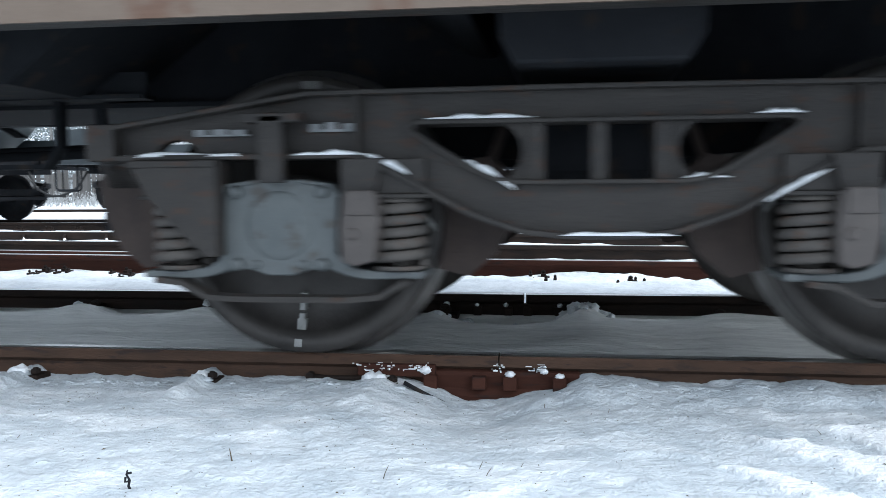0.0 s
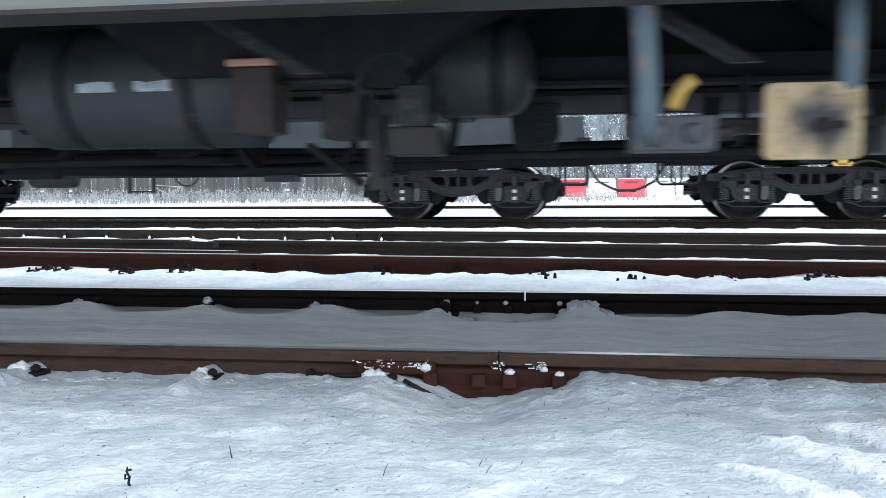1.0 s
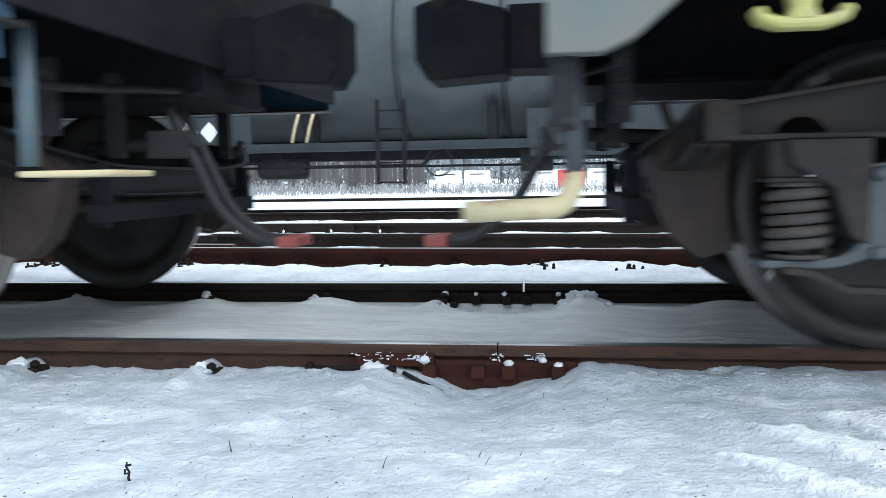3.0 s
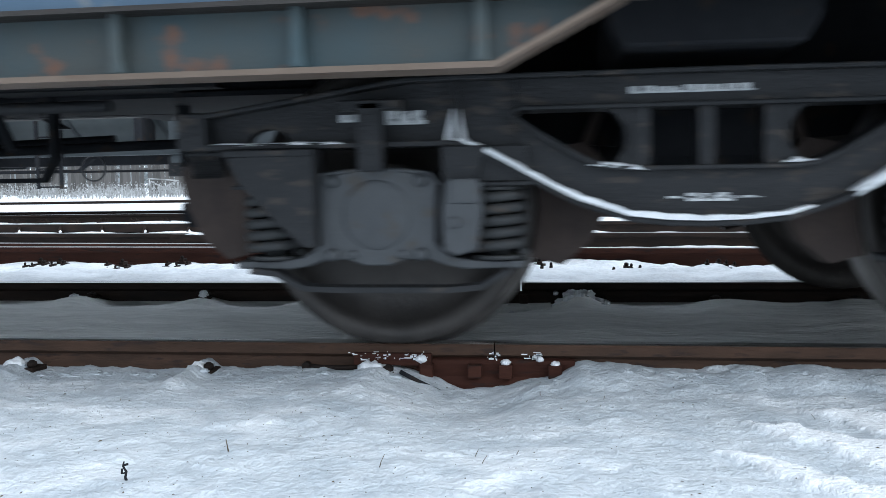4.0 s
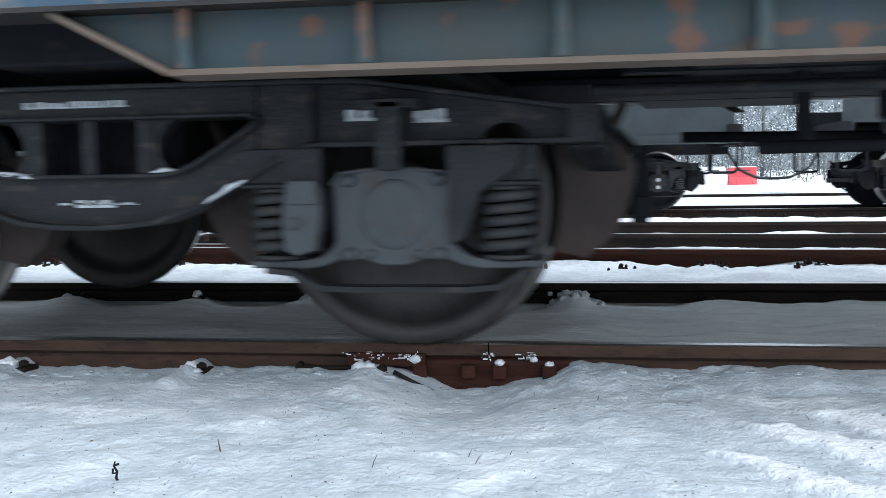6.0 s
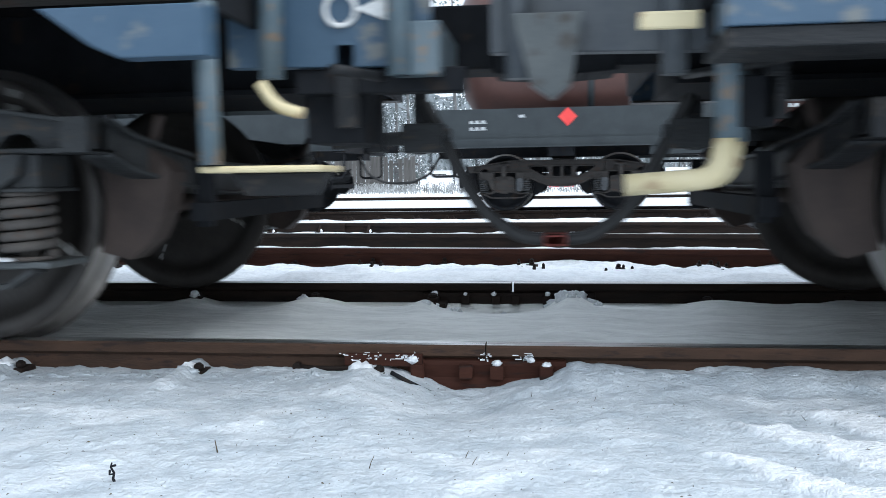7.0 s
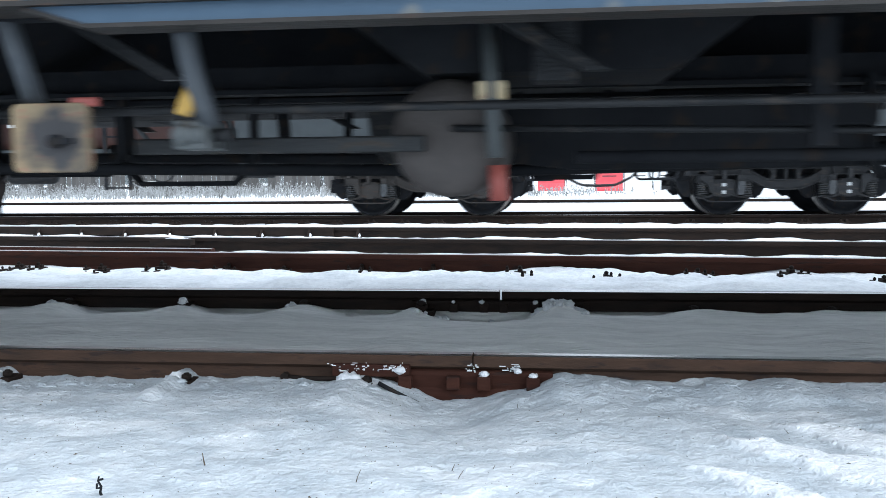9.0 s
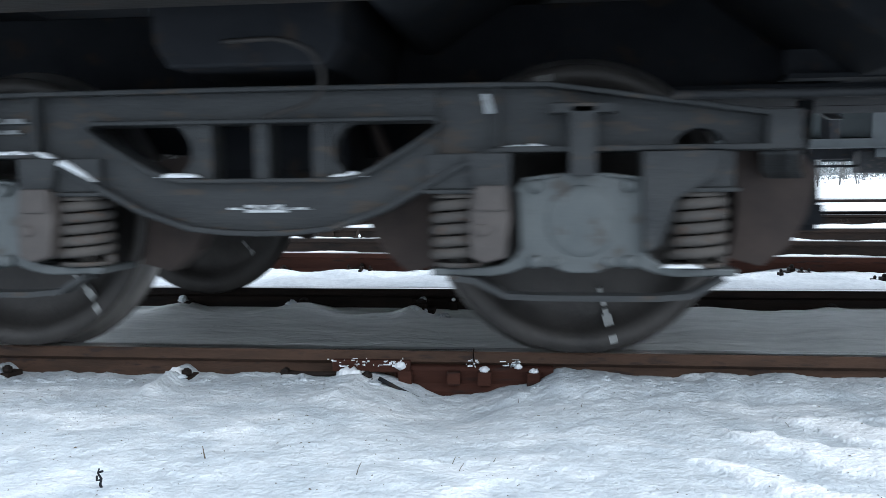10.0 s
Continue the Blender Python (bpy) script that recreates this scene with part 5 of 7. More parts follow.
    for a, b in ((-0.66, 0.26), (0.36, 0.74)):
        sn = part("clinging_snow", belly_snow_mesh(a, b, 3), SNOW_CLEAN, bog, "line of snow on the lower flange")
        sn.matrix_basis = pose(0, -1.045, 0)
    bm = bmesh.new()
    prism(bm, [(-0.70, 0.60), (-0.60, 0.575), (-0.64, 0.62), (-0.655, 0.70), (-0.675, 0.70), (-0.69, 0.64)], -1.10, -1.075)
    part("clinging_snow", bm, SNOW_CLEAN, bog, "wedge of snow in the corner of the frame", bevel=0.006)


dress_b(wagon_b)


def dress_c(w):
    hand_wheel(w, -30.149, 1.922, 0.765, 0.2287, turn=30)
    block(w, "bracket", -30.212, -30.072, 2.07, 2.15, 0.80, 0.99, FRAME_GREY)
    block(w, "bracket_post", -30.171, -30.131, 2.11, 2.15, 0.55, 0.80, FRAME_GREY)
    sign_board(w, -33.423, -33.214, 0.567, 0.747, 2.140, WORN_BROWN)
    block(w, "red_tab", -33.264, -33.189, 2.145, 2.168, 0.737, 0.761, RED)
    pipe(w, "cock_handle", [(-32.955, 2.140, 0.709), (-32.946, 2.140, 0.737), (-32.927, 2.140, 0.775)], 0.0218, YELLOW, "yellow cock handle")
    block(w, "valve_box", -32.993, -32.899, 2.159, 2.291, 0.623, 0.699, BOX_GREY)
    pipe(w, "vent_pipe", [(-32.933, 2.067, 0.993), (-32.915, 2.117, 0.800), (-32.903, 2.187, 0.690)], 0.0284, PIPE_GREY)
    pipe(w, "vent_pipe", [(-33.402, 2.087, 0.993), (-33.382, 2.187, 0.747)], 0.0284, PIPE_GREY)
    pipe(w, "vent_pipe", [(-33.780, 2.039, 0.993), (-33.762, 2.089, 0.800), (-33.750, 2.159, 0.652)], 0.0303, PIPE_BLUE)
    pipe(w, "vent_pipe", [(-33.659, 2.039, 0.993), (-33.641, 2.089, 0.800), (-33.629, 2.159, 0.652)], 0.0303, PIPE_BLUE)
    block(w, "valve_box", -33.767, -33.615, 2.149, 2.291, 0.605, 0.671, BOX_DARK)
    pipe(w, "drain_stub", [(-33.710, 2.187, 0.605), (-33.701, 2.187, 0.491)], 0.0246, RED)
    block(w, "linkage_beam", -33.225, -32.375, 2.42, 2.46, 0.62, 0.665, FRAME_GREY)
    bm = bmesh.new()
    lathe_y(bm, [(0.0, -1.0), (0.10, -1.0), (0.155, -0.99), (0.170, -0.96), (0.173, -0.62), (0.0, -0.62)], 40, (-32.312 - w["u0"], 0, 0.66))
    part("brake_cylinder", bm, WEDGE, w, "round brown-grey brake cylinder")
    pipe(w, "grey_lever", [(-32.196, 2.42, 1.0), (-32.176, 2.42, 0.60)], 0.023, BOX_GREY)
    block(w, "lever_clamp", -32.226, -32.146, 2.40, 2.47, 0.76, 0.81, BOARD)
    pipe(w, "drain_stub", [(-32.172, 2.46, 0.58), (-32.167, 2.46, 0.48)], 0.026, RED)
    block(w, "hanger_box", -32.072, -31.952, 2.35, 2.45, 0.80, 1.0, FRAME_DARK)
    pipe(w, "brake_rod", [(-31.954, 2.5, 0.60), (-29.561, 2.5, 0.60)], 0.018, STEEL_BLACK)
    pipe(w, "train_pipe", [(-28.995, 2.25, 0.73), (-35.340, 2.25, 0.73)], 0.012, FRAME_DARK)
    block(w, "brake_gear", -30.009, -29.820, 2.178, 2.367, 0.595, 0.728, FRAME_BROWN)
    strut(w, -29.985, 0.66, -28.995, 0.60, 2.35, FRAME_BROWN, 0.03)
    strut(w, -29.731, 0.975, -29.391, 0.81, 2.35, FRAME_BROWN, 0.04)
    strut(w, -30.603, 0.94, -30.366, 0.80, 2.3, FRAME_GREY, 0.05)
    strut(w, -34.427, 0.96, -33.977, 0.82, 2.35, FRAME_BROWN, 0.05)
    for u0, u1 in ((-29.514, -27.186), (-35.050, -33.259)):
        plate(w, "sill_strip", [(u0, 0.962), (u1, 0.962), (u1, 1.06), (u0, 1.08)], 1.942, 1.949, TAN, bevel=0.0)
    lifting_hook(w, -26.357, 1.90, 0.868, YELLOW)
    end_panel(w, -26.045, -25.635, 0.795, BLUE)
    plate(w, "end_sheet", [(-25.801, 0.84), (-25.201, 0.83), (-25.201, 1.4), (-25.801, 1.4)], 2.5, 2.56, BLUE)
    for u in (-25.652, -25.282):
        pipe(w, "end_stanchion", [(u, 2.45, 1.3), (u, 2.45, 0.80)], 0.035, PIPE_BLUE)
    block(w, "end_beam", -25.605, -25.105, 2.52, 2.6, 0.76, 0.83, STEEL_BLACK)
    block(w, "end_block", -25.309, -25.169, 2.45, 2.9, 0.80, 0.95, PIPE_BLUE)
    bm = bmesh.new()
    tube(bm, [(-25.460 - w["u0"] + 0.045 * math.cos(a), 2.494 - TRACK_Y, 0.995 + 0.045 * math.sin(a)) for a in [math.pi * i / 12 for i in range(24)]], 0.008, 6, closed=True)
    prism(bm, [(-25.414 - w["u0"], 0.995), (-25.324 - w["u0"], 1.03), (-25.324 - w["u0"], 0.96)], 2.488 - TRACK_Y, 2.499 - TRACK_Y)
    part("white_symbol", bm, WHITE, w, "white ring and triangle painted on the end panel")
    pipe(w, "grab_rail", [(-25.706, 2.10, 0.95), (-25.701, 2.10, 0.55)], 0.026, PIPE_BLUE)
    block(w, "foot_board", -25.735, -25.425, 2.10, 2.34, 0.530, 0.547, CREAM, "cream-edged foot board")
    plate(w, "foot_bracket", [(-25.692, 0.53), (-25.422, 0.53), (-25.462, 0.47), (-25.652, 0.47)], 2.2, 2.23, FRAME_DARK)
    pipe(w, "cream_rail", [(-25.603, 2.2, 0.76), (-25.563, 2.2, 0.70), (-25.493, 2.2, 0.68)], 0.015, CREAM)
    block(w, "end_gear", -25.598, -25.418, 2.6, 2.8, 0.62, 0.80, STEEL_BLACK)
    for e in (1, -1):
        frame_marks(w, 9.16, e, [(-0.10, 0.14, 0.445, 0.452, 5), (-0.05, 0.07, 0.437, 0.462, 3)])
        frame_marks(w, 9.16, e, [(-0.84, -0.70, 0.698, 0.716, 2), (-0.84, -0.72, 0.668, 0.682, 2)], LETTER_DIM)
        bog = [o for o in w.children if o.name.startswith("bogie")][0 if e > 0 else 1]
        bm = bmesh.new()
        if e > 0:
            prism(bm, [(0.668, 0.606), (0.82, 0.606), (0.74, 0.614), (0.705, 0.628), (0.692, 0.66), (0.672, 0.664)], -1.125, -1.06)
            part("clinging_snow", bm, SNOW_CLEAN, bog, "wedge of snow in the corner of the frame", bevel=0.006)
        else:
            prism(bm, [(0.622, 0.758), (0.640, 0.756), (0.655, 0.705), (0.632, 0.702)], -1.082, -1.074)
            part("paint_stroke", bm, LETTER, bog, "pale brush stroke of paint")
        frame_snow(w, e, [(0.665, 0.605, 0.16, 0, -1.10), (-0.30, 0.537, 0.12, 0, -1.10), (0.20, 0.535, 0.10, 0, -1.09), (-0.66, 0.615, 0.20, -26, -1.115), (-1.42, 0.606, 0.50, 0, -1.11), (-0.85, 0.606, 0.19, 0, -1.11), (1.10, 0.287, 0.10, 0, -1.13)])
    # dark brake beams and their guard under the middle of the wagon
    block(w, "rigging_beam", -32.35, -31.02, 2.82, 2.90, 0.70, 0.79, STEEL_BLACK)
    plate(w, "rigging_guard", [(-32.20, 0.60), (-31.95, 0.57), (-31.25, 0.57), (-31.05, 0.62), (-31.02, 0.70), (-32.25, 0.70)], 2.86, 2.90, STEEL_BLACK)
    pipe(w, "brake_rod", [(-32.3, 2.45, 0.685), (-30.6, 2.5, 0.655), (-30.2, 2.5, 0.70)], 0.010, FRAME_DARK)
    block(w, "hanger", -31.34, -31.28, 2.40, 2.44, 0.62, 0.96, STEEL_BLACK)
    pipe(w, "drain_hose", [(-36.509, 2.27, 0.897), (-36.346, 2.27, 0.903), (-36.261, 2.27, 0.864), (-36.232, 2.27, 0.792), (-36.265, 2.27, 0.731), (-36.397, 2.27, 0.695)], 0.007, FRAME_BROWN, "thin brown hose looped over the bogie")
    # the deeper side sheet between the bogies
    plate(w, "side_bay", [(-29.72, 0.952), (-29.86, 0.908), (-33.10, 0.908), (-33.25, 0.952)], 1.944, 1.949, BLUE, bevel=0.0)
    bm = bmesh.new()
    ribbon(bm, [(u - w["u0"], z) for u, z in ((-29.72, 0.945), (-29.86, 0.902), (-33.10, 0.902), (-33.25, 0.945))], 0.010, 1.935 - TRACK_Y, 2.03 - TRACK_Y)
    part("bay_flange", bm, FRAME_BROWN, w)



dress_c(wagon_c)


def rigging(w, base, seed):
    """Brake levers, rods, guards and brackets hung under the middle of a wagon."""
    rnd = random.Random(seed)
    x0 = base / 2 - 1.75
    for k in range(3):
        y, z = -0.55 + 0.5 * k, 0.60 + 0.05 * k
        a, b = -x0 + rnd.uniform(0, 1), x0 - rnd.uniform(0, 1)
        bm = bmesh.new()
        tube(bm, [(a, y, z), ((a + b) / 2, y + 0.03, z - 0.03), (b, y, z + 0.02)], 0.02, 8)
        part("brake_rod", bm, STEEL_BLACK, w)
    for k in range(9):
        x = -x0 + 2 * x0 * (k + rnd.uniform(0.1, 0.9)) / 9
        y = rnd.uniform(-0.85, 0.3)
        z0 = rnd.uniform(0.52, 0.64)
        bm = bmesh.new()
        lean = rnd.uniform(-0.09, 0.09)
        ribbon(bm, [(x + lean, z0), (x + lean * 0.3, z0 + 0.12), (x, 0.86)], rnd.uniform(0.03, 0.06), y, y + 0.03)
        part("brake_lever", bm, STEEL_BLACK, w, bevel=0.004)
    for k in range(5):
        x = -x0 + 2 * x0 * (k + rnd.uniform(0.15, 0.85)) / 5
        y = rnd.uniform(-0.75, -0.35)
        bm = bmesh.new()
        a, h = rnd.uniform(0.12, 0.26), rnd.uniform(0.08, 0.16)
        ribbon(bm, [(x - a, 0.86), (x - a, 0.86 - h * 1.6), (x - a * 0.7, 0.84 - h * 2), (x + a * 0.7, 0.84 - h * 2), (x + a, 0.86 - h * 1.6), (x + a, 0.86)], 0.018, y, y + 0.06)
        part("safety_loop", bm, STEEL_BLACK, w)
    for k in range(4):
        x = -x0 + 2 * x0 * (k + rnd.uniform(0.2, 0.8)) / 4
        y = rnd.uniform(-0.7, 0.0)
        s = rnd.uniform(0.08, 0.16)
        bm = bmesh.new()
        prism(bm, [(x - s, 0.85), (x - s * 0.8, 0.66), (x - s * 0.2, 0.60), (x + s * 0.7, 0.63), (x + s, 0.72), (x + s * 0.9, 0.85)], y, y + rnd.uniform(0.1, 0.25))
        part("bracket", bm, rnd.choice((STEEL_BLACK, FRAME_DARK)), w, bevel=0.008)


for w, base, k in ((wagon_a, 8.86, 1), (wagon_b, 8.85, 2), (wagon_c, 8.84, 3)):
    rigging(w, base, k)
for w, u, s in ((wagon_a, -10.55, -1), (wagon_b, -12.04, 1), (wagon_b, -24.37, -1), (wagon_c, -25.33, 1)):
    coupler_end(w, u, s)


# ---- the far train: tank wagons ----
def tank_wagon(u, base, tank_mat, sill_mat, style, label, frame_mat, box_mat, squares=True, deep=True, hooks=(-1, 1)):
    w = thing("tank_wagon", label, "wagon", pose(u, FAR_Y, 0, 0, 0, FAR_TURN), group="wagons of the far train")
    w["u0"] = u
    FAR_WAGONS.append((w, u))
    h = base / 2 + 2.05
    bm = bmesh.new()
    lathe_x(bm, [(-h + 0.35, 0.3), (-h + 0.45, 0.8), (-h + 0.7, 1.2), (-h + 1.0, 1.40), (-h + 1.4, 1.45), (h - 1.4, 1.45), (h - 1.0, 1.40), (h - 0.7, 1.2), (h - 0.45, 0.8), (h - 0.35, 0.3)], 56, (0, 0, 2.62))
    t = part("tank", bm, tank_mat, w)
    for k in range(-3, 4):
        bm = bmesh.new()
        x = k * base / 6.3 + 0.2
        lathe_x(bm, [(x - 0.05, 1.462), (x + 0.05, 1.462)], 56, (0, 0, 2.62))
        part("band", bm, FAR_SILL, t)
    for s in (-1, 1):
        bm = bmesh.new()
        box(bm, -h, h, *sorted((s * 1.40, s * 1.34)), 0.99, 1.11)
        box(bm, -h, h, *sorted((s * 1.45, s * 1.32)), 0.972, 0.992)
        part("side_sill", bm, sill_mat, w)
        for k in (-1, 1):
            bm = bmesh.new()
            a, b = sorted((k * (base / 2 + 1.95), k * (base / 2 - 3.0)))
            box(bm, a, b, *sorted((s * 1.36, s * 1.30)), 1.11, 1.56)
            part("end_panel", bm, sill_mat, w)
            if deep:
                bm = bmesh.new()
                a, b = sorted((k * (base / 2 - 1.3), k * (base / 2 - 2.95)))
                box(bm, a, b, *sorted((s * 1.41, s * 1.35)), 0.84, 0.972)
                part("skirt", bm, sill_mat, w)
    bm = bmesh.new()
    box(bm, -h, h, -0.25, 0.25, 0.85, 1.15)
    part("centre_sill", bm, STEEL_BLACK, w)
    for k in (-1, 1):
        bm = bmesh.new()
        box(bm, *sorted((k * h, k * (h - 0.2))), -1.42, 1.42, 0.95, 1.25)
        part("headstock", bm, STEEL_BLACK, w)
        bm = bmesh.new()
        box(bm, *sorted((k * (base / 2 - 0.2), k * (base / 2 + 0.2))), -1.3, 1.3, 0.84, 1.30)
        part("body_bolster", bm, STEEL_BLACK, w)
        build_bogie(w, k * base / 2, style, frame_mat, box_mat, "far", (0, 0), False, squares)
        bm = bmesh.new()
        tube(bm, [(k * (h - 0.1), 0, 1.05), (k * (h + 0.56), 0, 1.05)], 0.09, 10)
        part("coupler", bm, STEEL_BLACK, w)
        bm = bmesh.new()
        tube(bm, smooth_line([(k * (h - 0.05), -0.35, 0.90), (k * (h + 0.12), -0.4, 0.60), (k * (h + 0.4), -0.42, 0.46), (k * (h + 0.72), -0.42, 0.45)]), 0.022, 8)
        part("air_hose", bm, RUBBER, w)
        for y in (-1.30, 1.30):
            bm = bmesh.new()
            tube(bm, smooth_line([(k * (h - 0.05), y, 1.0), (k * (h - 0.05), y, 0.55), (k * (h - 0.45), y, 0.55), (k * (h - 0.45), y, 1.0)]), 0.02, 6)
            part("foot_step", bm, STEEL_BLACK, w)
        if k not in hooks:
            continue
        bm = bmesh.new()
        c = k * (base / 2 - 0.35)
        ribbon(bm, [(c - 0.13, 0.84), (c - 0.10, 0.805), (c + 0.10, 0.805), (c + 0.13, 0.84)], 0.04, -1.47, -1.42)
        box(bm, c - 0.06, c + 0.06, -1.47, -1.42, 0.80, 0.975)
        part("rope_hook", bm, YELLOW, w, "yellow rope hook")
    # braking gear and ladder between the bogies
    bm = bmesh.new()
    lathe_x(bm, [(-0.45, 0.06), (-0.42, 0.14), (-0.36, 0.17), (0.36, 0.17), (0.42, 0.14), (0.45, 0.06)], 24, (-base * 0.18, -0.75, 0.72))
    part("air_tank", bm, FRAME_DARK, w)
    bm = bmesh.new()
    tube(bm, [(-base / 2 + 1.5, -0.9, 0.74), (base / 2 - 1.5, -0.9, 0.72)], 0.022, 6)
    part("brake_rod", bm, STEEL_BLACK, w)
    bm = bmesh.new()
    prism(bm, [(-1.8, 0.93), (-1.6, 0.72), (0.6, 0.72), (0.85, 0.93), (0.78, 0.93), (0.55, 0.76), (-1.55, 0.76), (-1.73, 0.93)], -1.33, -1.27)
    part("truss_rail", bm, STEEL_BLACK, w)
    for x in (-0.1, 0.32):
        bm = bmesh.new()
        box(bm, x - 0.03, x + 0.03, -1.46, -1.42, 0.45, 1.75)
        part("ladder_stile", bm, STEEL_BLACK, w)
    for z in (0.48, 0.78, 1.30, 1.58):
        bm = bmesh.new()
        tube(bm, [(-0.1, -1.44, z), (0.32, -1.44, z)], 0.014, 6)
        part("rung", bm, STEEL_BLACK, w)
    for x in (-base * 0.30, -base * 0.12, base * 0.16, base * 0.30):
        bm = bmesh.new()
        box(bm, x - 0.07, x + 0.07, -1.35, -0.9, 1.1, 1.7)
        part("saddle", bm, STEEL_BLACK, w)
    bm = bmesh.new()
    lathe_y(bm, [(0.20, -1.34), (0.225, -1.34), (0.225, -1.31), (0.20, -1.31)], 24, (base * 0.08, 0, 0.78))
    part("hand_brake_ring", bm, FRAME_DARK, w)
    bm = bmesh.new()
    box(bm, base * 0.2, base * 0.2 + 0.5, -1.2, -0.8, 0.62, 0.95)
    part("valve_box", bm, FRAME_DARK, w, bevel=0.02)
    return w


def far_diamond(w, u, z, size, mat, name="placard", label=""):
    bm = bmesh.new()
    c = u - w["u0"]
    prism(bm, [(c - size, z), (c, z - size), (c + size, z), (c, z + size)], -1.372, -1.362)
    return part(name, bm, mat, w, label)


def far_marks(w, y, *rows):
    """Plain white bars in place of lettering: u0, u1, z0, z1, number of bars."""
    for u0, u1, z0, z1, n in rows:
        bm = bmesh.new()
        word(bm, u0 - w["u0"], u1 - w["u0"], z0, z1, n, y - 0.006, y)
        part("lettering", bm, LETTER, w, "small white marks that cannot be read")


FAR_LABEL = "slate-grey tank wagon with black bogies, rolling on the far track"
tank_0 = tank_wagon(-16.8, 10.4, TANK_GREY, FAR_SILL, "far", FAR_LABEL, FRAME_DARK, FRAME_DARK)
tank_1 = tank_wagon(-1.17, 10.53, TANK_GREY, FAR_SILL, "far", "dark green-grey tank wagon with hazard placards on its sill", FRAME_DARK, FRAME_DARK)
tank_2 = tank_wagon(14.53, 10.40, TANK_GREY, FAR_SILL, "far", "slate-grey tank wagon with two pale diamond placards", FRAME_DARK, FRAME_DARK)
tank_3 = tank_wagon(30.1, 10.2, TANK_GREY, FAR_SILL, "far", "slate-grey tank wagon with white lettering on its frame", FRAME_DARK, FRAME_DARK)
tank_4 = tank_wagon(45.65, 10.13, TANK_BROWN, FAR_SILL, "far_brown", "red-brown tank wagon with a red diamond placard", FRAME_BROWN, FRAME_BROWN, False, hooks=(1,))
tank_5 = tank_wagon(61.3, 10.3, TANK_GREY, FAR_SILL, "far", "dark slate tank wagon with white, red and orange hazard placards", FRAME_DARK, FRAME_DARK)
far_diamond(tank_1, -4.25, 1.35, 0.17, WHITE)
far_diamond(tank_1, -3.88, 1.35, 0.17, RED_SIGN)
far_marks(tank_1, -1.362, (-6.5, -5.8, 1.40, 1.45, 6), (-6.5, -5.75, 1.28, 1.36, 7), (-5.65, -5.05, 1.46, 1.50, 5), (-5.65, -5.05, 1.36, 1.42, 6), (-5.65, -5.05, 1.25, 1.31, 5), (-1.7, -1.4, 1.40, 1.44, 3))
for _x in (-2.1, -1.9):
    _bm = bmesh.new()
    tube(_bm, smooth_line([(_x + 1.17, -1.42, 1.12), (_x + 1.27, -1.42, 1.35), (_x + 1.33, -1.42, 1.6)]), 0.022, 6)
    part("grab_rail", _bm, CREAM, tank_1)
far_diamond(tank_2, 11.27, 1.32, 0.165, BARRIER_WHITE)
far_diamond(tank_2, 11.64, 1.32, 0.165, BARRIER_WHITE)
for _x in (13.04, 13.28):
    _bm = bmesh.new()
    tube(_bm, smooth_line([(_x - 14.53, -1.42, 1.12), (_x - 14.48, -1.42, 1.35), (_x - 14.40, -1.42, 1.6)]), 0.022, 6)
    part("grab_rail", _bm, CREAM, tank_2)
far_marks(tank_2, -1.362, (8.7, 9.2, 1.42, 1.47, 4), (8.2, 8.5, 1.30, 1.36, 3))
far_marks(tank_3, -1.362, (23.45, 23.7, 1.39, 1.47, 3), (23.87, 24.24, 1.36, 1.43, 3), (23.87, 24.24, 1.26, 1.32, 4), (24.45, 24.6, 1.36, 1.43, 2), (24.45, 25.12, 1.24, 1.31, 7), (24.75, 25.05, 1.12, 1.18, 4))
far_diamond(tank_3, 27.25, 1.31, 0.13, WHITE)
far_diamond(tank_4, 40.68, 1.42, 0.14, RED_SIGN)
far_marks(tank_4, -1.362, (39.2, 39.46, 1.34, 1.39, 3), (39.2, 39.46, 1.24, 1.29, 3), (39.95, 40.05, 1.42, 1.47, 1), (43.8, 44.0, 1.48, 1.54, 2), (44.3, 44.62, 1.48, 1.55, 1))
far_diamond(tank_5, 58.38, 1.40, 0.17, WHITE)
far_diamond(tank_5, 58.76, 1.40, 0.17, RED_SIGN)
_bm = bmesh.new()
box(_bm, 58.58 - 61.3, 58.99 - 61.3, -1.424, -1.412, 0.985, 1.13)
box(_bm, 58.58 - 61.3, 58.99 - 61.3, -1.424, -1.412, 0.91, 0.972)
part("orange_plate", _bm, ORANGE, tank_5, "orange hazard plate divided by a black line")
far_marks(tank_5, -1.362, (57.68, 57.96, 1.42, 1.47, 3), (57.68, 58.15, 1.29, 1.35, 5), (58.3, 58.7, 1.58, 1.60, 4), (57.0, 57.26, 1.50, 1.60, 2), (57.0, 57.26, 1.32, 1.44, 3))


# ---- fittings of the rails ----
def fastening(x, y, z, material, turn=0.0, big=1.0, label="rail spike and clip half buried in snow"):
    """A clip with its bolt on a base plate beside a rail."""
    bm = bmesh.new()
    box(bm, -0.055 * big, 0.055 * big, -0.05, 0.06, -0.03, 0.0)
    box(bm, -0.022 * big, 0.022 * big, -0.03, 0.05, 0.0, 0.022)
    tube(bm, [(0, -0.005, 0.0), (0, -0.005, 0.045)], 0.013 * big, 6)
    tube(bm, [(0, -0.005, 0.025), (0, -0.005, 0.04)], 0.021 * big, 6)
    ob = part("rail_clip", bm, material, bevel=0.003)
    ob.matrix_basis = pose(x, y, z, 0, 0, turn)
    return tagged(ob, label, "rail clip", "rail clips")


